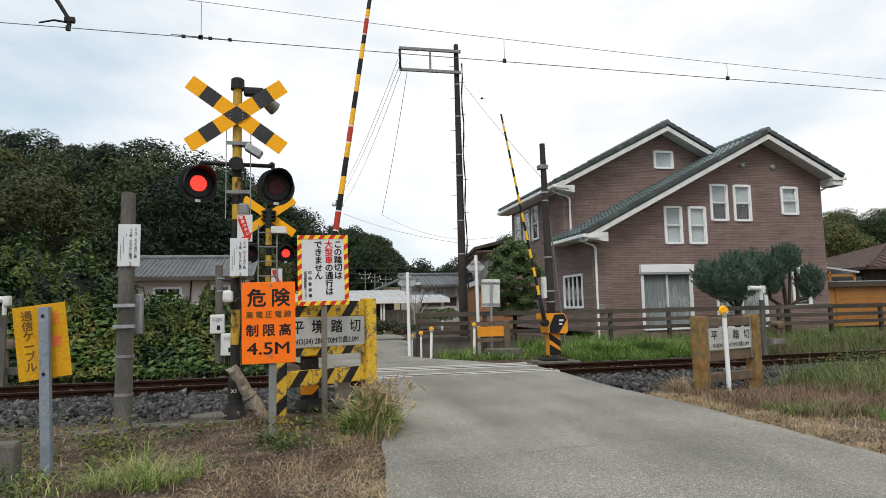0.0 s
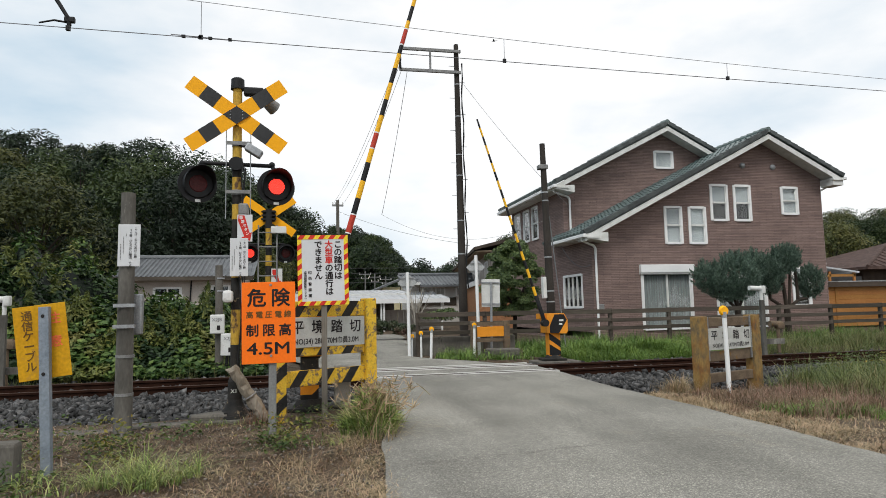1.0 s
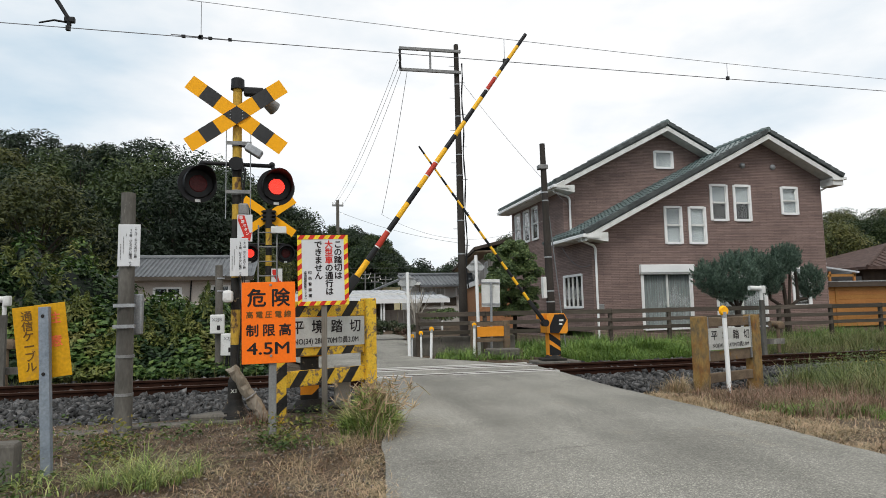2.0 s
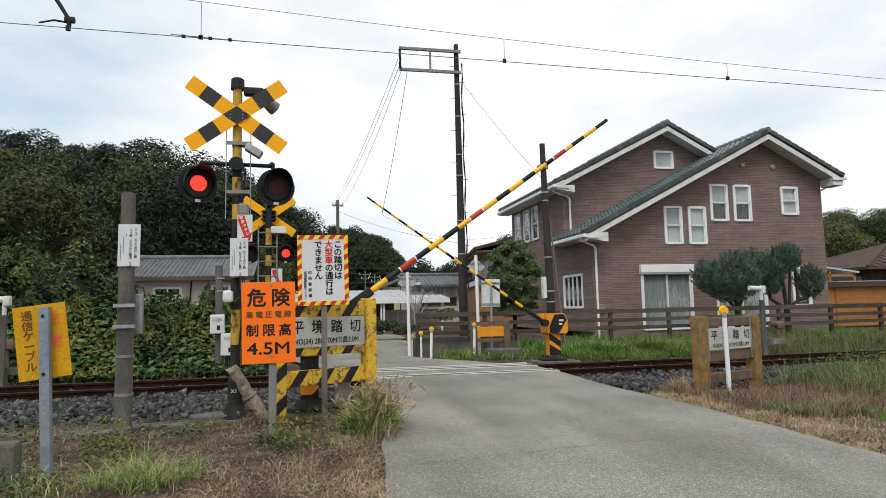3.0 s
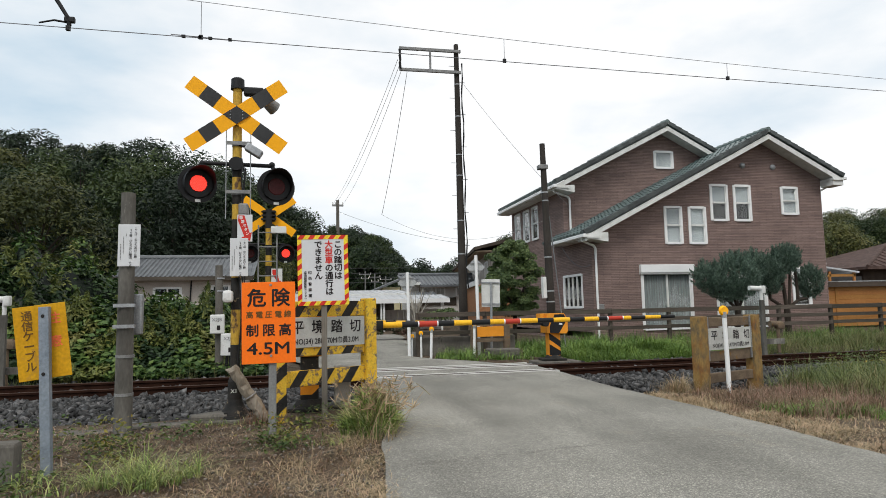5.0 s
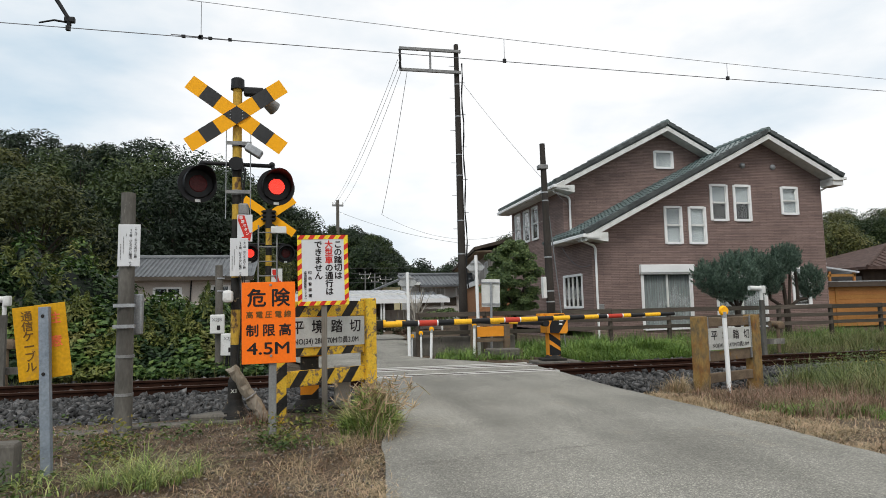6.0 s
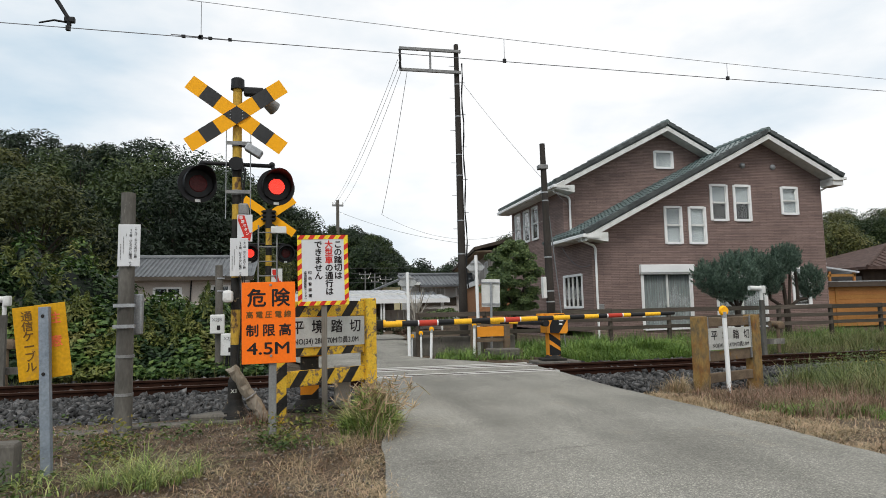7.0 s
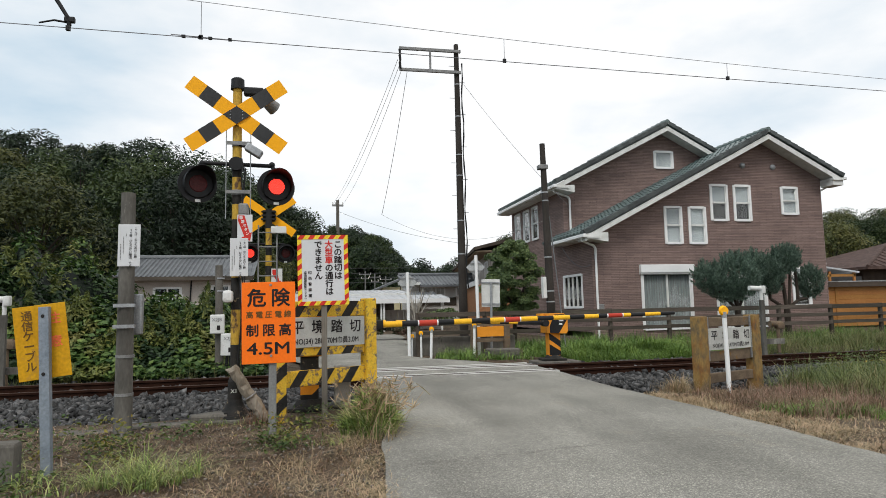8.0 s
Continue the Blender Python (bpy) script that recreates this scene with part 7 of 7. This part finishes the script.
def build_grass():
    rng = np.random.default_rng(7)
    R = lambda a, b: rng.uniform(a, b)
    # far verge, lush and green, between the track and the garden fence
    s = []
    for _ in range(420):
        x, y = R(5.6, 10.0), R(13.5, 15.7)
        s.append((x, y, 48, 0.16, 0.16, 0.75 + 0.55 * noise.noise((x * 1.3, y * 1.3, 5)) + 0.25 * noise.noise((x * 4, y * 4, 8))))
    s += [(R(3.3, 5.2), R(14.3, 15.6), 40, 0.2, 0.2, R(0.4, 0.9)) for _ in range(26)]
    blades("grass_far", s, MAT["grass_green"], "lush green grass strip before the garden fence", 1, 0.42, 0.02, 1.5, 3)
    s = []
    for _ in range(420):
        x, y = R(9.3, 24), R(13.3, 16.0)
        s.append((x, y, 45, 0.3, 0.25, 0.85 + 0.5 * noise.noise((x * 0.9, y * 0.9, 2))))
    blades("grass_far", s, MAT["grass_dull"], "seeding dull green grass strip before the garden fence", 2, 0.5, 0.011, 1.0, 3)
    s = [(R(5.4, 22), R(13.25, 13.5), 30, 0.25, 0.06, R(0.5, 1.0)) for _ in range(110)]
    blades("dry_grass", s, MAT["grass_dry"], "dry straw fringe along the track bed", 23, 0.14, 0.008, 1.6)
    s = [(R(5.6, 20), R(16.8, 19.6), 45, 0.4, 0.3, R(0.5, 1.2)) for _ in range(120)]
    blades("garden_grass", s, MAT["grass_green"], "low green garden plants behind the fence", 22, 0.42, 0.016, 0.8, 3)
    # near verge on the house side of the lane: litter at the edge, brown dead stems, green behind
    s = [(R(4.45, 5.0), y, 60, 0.18, 0.15, R(0.6, 1.2)) for y in [R(3.2, 7.8) for _ in range(190)]]
    s += [(R(4.8, 9.5), R(4.2, 8.0), 40, 0.25, 0.2, R(0.5, 1.0)) for _ in range(330)]
    blades("straw_litter", s, MAT["grass_dry"], "flat pale straw litter along the lane edge", 4, 0.085, 0.009, 2.2)
    s = [(R(4.95, 5.25), R(7.75, 8.3), 60, 0.12, 0.12, R(0.7, 1.1)) for _ in range(9)]
    blades("dry_grass", s, MAT["grass_dry"], "dry straw tufts at the foot of the guard frame", 24, 0.26, 0.008, 1.0)
    s = [(R(5.0, 7.0), R(5.6, 7.7), 42, 0.2, 0.18, R(0.5, 1.15)) for _ in range(130)] + [(R(6.0, 9.0), R(4.8, 6.2), 42, 0.2, 0.2, R(0.5, 1.1)) for _ in range(90)]
    blades("dry_grass", s, MAT["straw_brown"], "reddish brown dead grass stems beside the lane", 25, 0.22, 0.008, 1.0, 3)
    s = [(R(5.1, 6.0), R(5.6, 6.4), 50, 0.14, 0.1, R(0.6, 1.1)) for _ in range(26)] + [(R(5.5, 7.5), R(4.6, 5.6), 40, 0.16, 0.12, R(0.5, 0.9)) for _ in range(24)]
    blades("grass_near", s, MAT["grass_green"], "low green grass patch beside the lane", 5, 0.16, 0.012, 1.1, 3)
    s = [(R(6.6, 12), R(6.0, 8.4), 55, 0.22, 0.22, R(0.4, 1.05)) for _ in range(200)] + [(R(8.3, 15), R(8.2, 9.8), 55, 0.25, 0.25, R(0.4, 0.9)) for _ in range(150)]
    blades("grass_near", s, MAT["grass_dull"], "tall dull green grass beside the lane", 3, 0.46, 0.01, 0.9, 3)
    # near verge on the signal side
    s = [(R(-3.6, 0.5), R(3.3, 7.6), 26, 0.25, 0.22, R(0.3, 0.9)) for _ in range(330)]
    blades("dry_grass", s, MAT["straw_brown"], "thin brown dead grass on the ground", 6, 0.11, 0.006, 1.8)
    s = [(R(-0.8, 0.5), R(4.1, 5.5), 30, 0.2, 0.16, R(0.6, 1.3)) for _ in range(60)] + [(R(0.2, 0.62), R(3.4, 6.4), 36, 0.12, 0.2, R(0.6, 1.2)) for _ in range(70)]
    s += [(R(-3.4, 0.2), R(5.0, 7.4), 16, 0.25, 0.2, R(0.5, 1.1)) for _ in range(150)]
    blades("straw_litter", s, MAT["grass_dry"], "flat pale straw litter on the soil", 26, 0.08, 0.008, 2.3)
    s = [(-0.42, 7.36, 110, 0.14, 0.08, 1.2), (-0.3, 7.5, 60, 0.12, 0.08, 0.9), (-0.6, 7.4, 60, 0.12, 0.06, 0.7)]
    blades("dry_grass", s, MAT["straw_brown"], "brown dead weeds round the foot of the stake", 27, 0.2, 0.008, 0.9, 3)
    s = [(-1.18, 5.1, 110, 0.1, 0.08, 1.3), (-0.98, 5.0, 110, 0.11, 0.08, 1.2), (-1.4, 5.0, 90, 0.1, 0.08, 1.1), (-0.85, 5.2, 80, 0.09, 0.07, 1.0), (-1.1, 4.85, 90, 0.12, 0.06, 1.1),
         (-2.0, 5.25, 60, 0.2, 0.15, 0.7), (-2.3, 5.6, 60, 0.2, 0.2, 0.9), (-0.75, 7.4, 70, 0.4, 0.1, 0.4), (-1.7, 4.95, 50, 0.2, 0.1, 0.8), (0.2, 5.9, 40, 0.15, 0.1, 0.6)]
    blades("grass_near", s, MAT["grass_tuft"], "green grass tufts on the signal side", 8, 0.24, 0.009, 1.4, 4)
    s = [(0.6, 6.45, 130, 0.17, 0.16, 0.85), (0.72, 6.3, 110, 0.14, 0.14, 0.8), (0.48, 6.25, 90, 0.15, 0.14, 0.7), (0.66, 6.1, 110, 0.18, 0.1, 0.6)]
    blades("grass_tuft", s, MAT["grass_tuft"], "big tuft of green and straw grass at the lane edge", 9, 0.48, 0.019, 1.0, 4)
    s = [(0.74, 6.2, 70, 0.2, 0.2, 0.8), (0.6, 5.9, 110, 0.22, 0.2, 0.5), (0.85, 5.95, 90, 0.12, 0.14, 0.5)]
    blades("dry_grass", s, MAT["grass_dry"], "straw stalks in the tuft at the lane edge", 10, 0.42, 0.008, 1.5, 4)
    # stalks ending in fingers of seed
    V, F = [], []
    def sliver(p, q, w):
        side = (q - p).cross(Vector((0.3, 1, 0.2))).normalized() * w
        k = len(V)
        V.extend([p - side, p + side, q + side * 0.6, q - side * 0.6])
        F.append((k, k + 1, k + 2, k + 3))
    LV, LF = [], []
    for _ in range(1500):
        d = Vector((rng.normal(), rng.normal(), abs(rng.normal())))
        d.normalize()
        p = Vector((0.63 + 0.26 * d.x * R(0.3, 1), 6.27 + 0.24 * d.y * R(0.3, 1), 0.02 + 0.36 * d.z * R(0.2, 1)))
        w = (d + Vector((R(-0.7, 0.7), R(-0.7, 0.7), R(-0.2, 0.8)))).normalized()
        side = w.cross(Vector((R(-1, 1), R(-1, 1), 0.6))).normalized() * R(0.004, 0.008)
        ln = R(0.07, 0.17)
        k = len(LV)
        LV += [p - side * 0.6, p + side * 0.6, p + w * ln * 0.55 + side, p + w * ln * 0.55 - side, p + w * ln - Vector((0, 0, 0.02))]
        LF += [(k, k + 1, k + 2, k + 3), (k + 3, k + 2, k + 4)]
    tagged(raw("tuft_leaves", [tuple(p) for p in LV], LF, MAT["grass_tuft"]), "broad bright green blades of the lane-edge tuft", "grass", kind="stuff")
    for _ in range(75):
        p = Vector((R(0.45, 0.85), R(6.0, 6.55), -0.05))
        lean = Vector((R(-0.22, 0.3), R(-0.3, 0.15), R(0.28, 0.52)))
        mid = p + lean * 0.55 + Vector((0, 0, 0.05))
        tip = p + lean
        sliver(p, mid, 0.0025)
        sliver(mid, tip, 0.0022)
        for _ in range(int(R(4, 7))):
            sliver(tip, tip + Vector((R(-1, 1), R(-1, 1), R(-0.4, 0.9))).normalized() * R(0.05, 0.1), 0.0048)
    tagged(raw("seed_heads", [tuple(p) for p in V], F, MAT["grass_dry"]), "straw-coloured fingered seed heads of the lane-edge tuft", "grass", kind="stuff")
    # broad-leaved weeds on the soil
    rg = np.random.default_rng(44)
    pts = []
    for x, y, n, r, h in ((-1.75, 6.3, 150, 0.3, 0.28), (-1.5, 5.7, 70, 0.2, 0.2), (-0.25, 6.2, 120, 0.22, 0.22), (-0.15, 5.9, 60, 0.15, 0.15), (-2.4, 6.3, 120, 0.35, 0.3),
                          (-1.75, 4.5, 60, 0.25, 0.15), (-1.2, 6.8, 50, 0.25, 0.15), (-2.0, 5.0, 60, 0.25, 0.2), (0.1, 7.1, 60, 0.25, 0.2)):
        q = rg.normal(size=(n, 2)) * r * 0.6
        for a, b in q:
            pts.append((x + a, y + b, land(x + a, y + b) + h * rg.random() ** 1.5))
    for x, y, n, r, h in ((8.6, 9.0, 500, 0.6, 0.42), (9.6, 9.3, 500, 0.7, 0.45), (7.9, 8.5, 160, 0.35, 0.25), (8.8, 8.0, 250, 0.5, 0.35), (10.8, 9.2, 400, 0.8, 0.4)):
        for a, b in rg.normal(size=(n, 2)) * r * 0.6:
            pts.append((x + a, y + b * 0.5, land(x + a, y + b * 0.5) + h * rg.random() ** 1.2))
    pts = np.array(pts)
    pts = np.concatenate([pts, pts + rg.normal(size=pts.shape) * np.array([0.05, 0.05, 0.025]), pts + rg.normal(size=pts.shape) * np.array([0.06, 0.06, 0.03])])
    v, f = facing_leaves(rg, pts, np.zeros(pts.shape), 0.019, 1.2, 0.5, 1.0)
    o = new("weeds", mesh_np("weeds", v, f, MAT["weed"]))
    tagged(o, "low broad-leaved green and yellowing weeds on the soil", "weeds", kind="stuff")


MAT["weed"] = leaf_mat("weed_leaf", [(0.05, 0.085, 0.022), (0.085, 0.125, 0.035), (0.24, 0.19, 0.03)], 0.5, 0.1, 2.0)
MAT["grass_tuft"] = leaf_mat("grass_tuft", [(0.15, 0.23, 0.05), (0.25, 0.32, 0.095), (0.42, 0.4, 0.19)], 0.45, 0.1, 4.0)


def build_vines():
    """A bank of creepers over shrubs beyond the track on the signal side."""
    rng = np.random.default_rng(21)
    crest = [(-14, 2.3), (-6.6, 2.0), (-5.8, 2.35), (-5.3, 2.0), (-4.8, 1.55), (-4.2, 1.35), (-3.5, 1.3), (-2.9, 1.1), (-2.4, 1.25), (-2.0, 1.3), (-1.6, 0.95), (-1.2, 0.5), (-0.5, 0.2)]
    def bank(x, y):
        h = np.interp(x, [c[0] for c in crest], [c[1] for c in crest])
        u = min(1.0, max(0.0, (y - 12.95) / 1.9))
        lump = noise.noise((x * 0.9, y * 0.9, 3)) * 0.3 + noise.noise((x * 2.3, y * 2.3, 7)) * 0.2 + noise.noise((x * 5, y * 5, 1)) * 0.09
        return h * (u ** 0.6) * (1 + lump * 1.5) * (1.0 + 0.04 * min(3.0, max(0.0, y - 15)))
    n = 52000
    x, y = rng.uniform(-12, -0.6, n), 13.0 + 6.5 * rng.uniform(0, 1, n) ** 1.7
    top = np.array([bank(a, b) for a, b in zip(x, y)])
    gx = np.array([bank(a + 0.06, b) for a, b in zip(x, y)]) - top
    gy = np.array([bank(a, b + 0.06) for a, b in zip(x, y)]) - top
    nrm = np.stack([-gx / 0.06, -gy / 0.06, np.ones(n)], 1)
    nrm /= np.linalg.norm(nrm, axis=1)[:, None]
    pts = np.stack([x, y, top - 0.12], 1) + nrm * rng.uniform(-0.16, 0.07, n)[:, None]
    patch = np.array([noise.noise((a * 0.8, b * 0.8, c * 0.9 + 11)) + 0.35 * noise.noise((a * 3, b * 3, c * 3)) for a, b, c in pts])
    for key, mask, size, long, label in (("vine", (patch > -0.12) & (patch < 0.22), 0.075, 0.85, "broad bright green creeper leaves over shrubs beyond the track"),
                                         ("vine_dark", patch <= -0.12, 0.06, 1.0, "dark green shrub leaves beyond the track"),
                                         ("vine_olive", patch >= 0.22, 0.042, 1.7, "yellow-green narrow-leaved weeds over the bank")):
        v, f = facing_leaves(rng, pts[mask], nrm[mask], size, long, 0.5, 0.8)
        o = new("creeper_bank", mesh_np("creeper_bank", v, f, MAT[key]))
        tagged(o, label, "creepers", kind="stuff")
    # dark sheet below the leaves, its colour standing in for shade inside the bank
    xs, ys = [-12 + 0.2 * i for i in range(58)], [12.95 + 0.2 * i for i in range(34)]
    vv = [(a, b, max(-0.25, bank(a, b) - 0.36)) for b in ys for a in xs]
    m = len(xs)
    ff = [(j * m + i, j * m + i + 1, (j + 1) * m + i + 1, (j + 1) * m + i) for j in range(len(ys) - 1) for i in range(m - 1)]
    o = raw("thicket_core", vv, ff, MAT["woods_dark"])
    tagged(o, "dark green sheet under the creepers, coloured as the shade between the leaves", "thicket", kind="stuff")
    # upright stalks with whorls of narrow leaves
    P, W, stem = [], [], B()
    stalks = [(-4.95, 14.6, 0.55), (-4.8, 14.8, 0.7), (-2.4, 14.4, 0.6), (-2.2, 14.6, 0.7), (-2.0, 14.3, 0.5), (-1.85, 14.5, 0.55), (-5.6, 14.9, 0.5)]
    stalks += [(rng.uniform(-6.5, -1.2), rng.uniform(13.4, 15.2), rng.uniform(0.25, 0.5)) for _ in range(70)]
    for a, b, h in stalks:
        z = bank(a, b) - 0.2
        dx, dy = rng.normal(size=2) * 0.1
        rod(stem, (a, b, z - 0.2), (a + dx, b + dy, z + h), 0.008, 0.003, 5)
        for i in range(90):
            u = rng.random()
            w = rng.normal(size=3) * np.array([1, 1, 0.25])
            w /= np.linalg.norm(w)
            P.append(np.array((a + dx * u, b + dy * u, z + h * u)) + w * 0.16 * (1.05 - u))
            W.append(w)
    v, f = facing_leaves(rng, np.array(P), np.array(W), 0.035, 2.0, 0.5, 0.6)
    o = new("tall_weeds", mesh_np("tall_weeds", v, f, MAT["vine_olive"]))
    tagged(o, "tall leafy weed stalks standing over the bank", "weeds", kind="stuff")
    tagged(part("weed_stems", stem, MAT["vine_olive"]), "thin green weed stems over the bank", "weeds", kind="stuff")
    s = [(rng.uniform(-5.0, -0.9), rng.uniform(12.85, 13.6), 36, 0.2, 0.2, rng.uniform(0.4, 1.0)) for _ in range(70)]
    blades("grass_far", s, MAT["grass_dull"], "rough grass at the foot of the creeper bank", 12, 0.5, 0.012, 0.6)


def build_ballast():
    """Angular crushed stones of the track bed."""
    rng = np.random.default_rng(31)
    cube = np.array([(-1, -1, -1), (1, -1, -1), (1, 1, -1), (-1, 1, -1), (-0.7, -0.7, 1), (0.8, -0.6, 1), (0.6, 0.7, 1), (-0.7, 0.6, 1)], float) * 0.5
    quads = np.array([(0, 3, 2, 1), (4, 5, 6, 7), (0, 1, 5, 4), (1, 2, 6, 5), (2, 3, 7, 6), (3, 0, 4, 7)])
    def stones(n, x0, x1, y0, y1, size, zf):
        x, y = rng.uniform(x0, x1, n), rng.uniform(y0, y1, n)
        keep = ~((x > 0.75) & (x < 4.4))
        x, y = x[keep], y[keep]
        n = len(x)
        z = zf(x, y) + rng.uniform(-1.5, 0.45, n) * size
        ang = rng.uniform(0, 6.28, (n, 3))
        s = size * rng.uniform(0.38, 1.4, (n, 3))
        v = cube[None] * s[:, None, :] * (1 + rng.uniform(-0.42, 0.42, (n, 8, 3)))
        for k in range(3):
            c, q = np.cos(ang[:, k])[:, None], np.sin(ang[:, k])[:, None]
            i, j = (k + 1) % 3, (k + 2) % 3
            a, b = v[:, :, i].copy(), v[:, :, j].copy()
            v[:, :, i], v[:, :, j] = a * c - b * q, a * q + b * c
        v += np.stack([x, y, z], 1)[:, None, :]
        f = (np.arange(n)[:, None, None] * 8 + quads[None]).reshape(-1, 4)
        return v.reshape(-1, 3), f
    def bed(x, y):
        return np.where(y < 9.2, -0.07 - (9.2 - y) * 0.075, np.where(y > 12.9, -0.1 - (y - 12.9) * 0.1, -0.085))
    parts = [stones(12500, -6.5, 0.9, 7.85, 10.5, 0.07, bed), stones(11000, 4.3, 16, 8.2, 10.5, 0.068, bed), stones(4000, -9, 22, 10.6, 11.6, 0.06, bed),
             stones(6000, -9, 26, 11.7, 13.3, 0.065, bed)]
    V, F, b = [], [], 0
    for v, f in parts:
        V.append(v)
        F.append(f + b)
        b += len(v)
    o = new("track_ballast", mesh_np("track_ballast", np.concatenate(V), np.concatenate(F), MAT["ballast"]))
    tagged(o, "grey angular crushed stone ballast under the rails", "ballast", kind="stuff")
    v, f = stones(2600, -3.6, 0.7, 3.6, 7.9, 0.015, lambda x, y: np.array([land(a, c) for a, c in zip(x, y)]) + 0.012)
    o = new("loose_gravel", mesh_np("loose_gravel", v, f, MAT["gravel"]))
    tagged(o, "loose pale gravel scattered on the soil", "gravel", kind="stuff")


MAT["gravel"] = node_mat("gravel", [(0.13, 0.115, 0.095), (0.24, 0.22, 0.19)], 0.9, scale=3, fine=50, bump=0.2, island=0.6)


def build_bird():
    b = thing("bird", 10.96, 37.45, 14.32, "small dark bird flying up across the sky", "bird")
    bm = B()
    bmesh.ops.create_uvsphere(bm, u_segments=12, v_segments=8, radius=0.05, matrix=Matrix.Diagonal((0.8, 2.2, 0.7, 1)))
    rod(bm, (0, 0.1, 0.0), (0, 0.15, 0.0), 0.02, 0.004, 6)
    part("body", bm, MAT["black"], b, "", True)
    part("tail", prism(B(), [(-0.02, -0.003), (0.02, -0.003), (0.02, 0.003), (-0.02, 0.003)], -0.22, -0.1), MAT["black"], b)
    BIRD["body"] = b
    for k, sgn in (("wing_near", 1), ("wing_far", -1)):
        w = B()
        vs = [(0, 0.05, 0.005), (sgn * 0.1, 0.06, 0.008), (sgn * 0.22, -0.03, 0.0), (sgn * 0.1, -0.05, 0.0), (0, -0.05, 0.0)]
        a = [w.verts.new(q) for q in vs]
        c = [w.verts.new((q[0], q[1], q[2] - 0.008)) for q in vs]
        w.faces.new(a)
        w.faces.new(c[::-1])
        for i in range(5):
            w.faces.new((a[i], c[i], c[(i + 1) % 5], a[(i + 1) % 5]))
        BIRD[k] = part("wing", w, MAT["black"], b)


BIRD = {}
build_fence()
build_far_signs()
build_poles()
build_wires()
build_left_house()
build_back_houses()
build_crossing_panels()
build_cracks()
build_garden()
build_grass()
build_vines()
build_ballast()
build_bird()


# ---- what moves ----
def arm_rows(thing_, sgn, angles):
    p = thing_.location.copy()
    return [(t, pose(p.x, p.y, p.z, 0, -sgn * a, 0)) for t, a in angles]


def blink_rows(first_on, r):
    """The lit disc stands forward of the dark lens while its lamp is on, and lies back in the housing while it is off."""
    rows, on, t = [(0.0, pose(0, ON if first_on else OFF, 0))], first_on, 0.55
    while t < 8.0:
        rows.append((t - 1 / 60, pose(0, ON if on else OFF, 0)))
        on = not on
        rows.append((t + 1 / 60, pose(0, ON if on else OFF, 0)))
        t += 0.6165
    rows.append((8.0, pose(0, ON if on else OFF, 0)))
    return rows


ON, OFF = -0.037, 0.015
NEAR_ANGLES = [(0.0, 81.5), (0.5, 81.5), (0.62, 81.0), (0.8, 78.4), (1.0, 74.0), (1.5, 64.5), (1.7, 60.7), (2.8, 39.0), (3.0, 35.2), (3.5, 25.5),
               (4.0, 15.5), (4.5, 5.9), (4.7, 2.7), (4.95, 0.4), (5.3, 0.1), (5.8, 0.2), (6.0, 0.7), (8.0, 0.8)]
FAR_ANGLES = [(0.0, 79.5), (0.5, 79.5), (0.62, 78.9), (0.8, 76.1), (1.0, 72.5), (1.5, 63.2), (1.7, 59.9), (2.8, 39.0), (3.0, 35.2), (3.5, 26.0),
              (4.0, 15.4), (4.5, 6.3), (4.7, 2.8), (5.0, 1.9), (5.8, 2.0), (8.0, 2.0)]


def motions():
    walk(ARM["near"], arm_rows(ARM["near"], 1, NEAR_ANGLES))
    walk(ARM["far"], arm_rows(ARM["far"], -1, FAR_ANGLES))
    for k, first in (("left", True), ("right", False), ("far_right", True), ("far_left", False)):
        walk(LIT[k], blink_rows(first, 0))
    walk(BIRD["body"], [(0.0, pose(10.96, 37.45, 14.32, 0, 0, 70)), (0.5, pose(11.24, 37.25, 15.81, 0, 0, 70)), (0.8, pose(11.56, 37.07, 16.98, 0, 0, 60)),
                        (1.0, pose(11.7, 36.94, 17.93, 0, 0, 60)), (1.5, pose(11.91, 36.65, 20.52, 0, 0, 60)), (2.5, pose(12.3, 35.9, 25.6, 0, 0, 60)),
                        (8.0, pose(14.5, 31.0, 52.0, 0, 0, 60))])
    for k, sgn in (("wing_near", 1), ("wing_far", -1)):
        walk(BIRD[k], [(i * 0.1, pose(0, 0, 0, 0, sgn * (28 if i % 2 else -18), 0)) for i in range(81)])


motions()
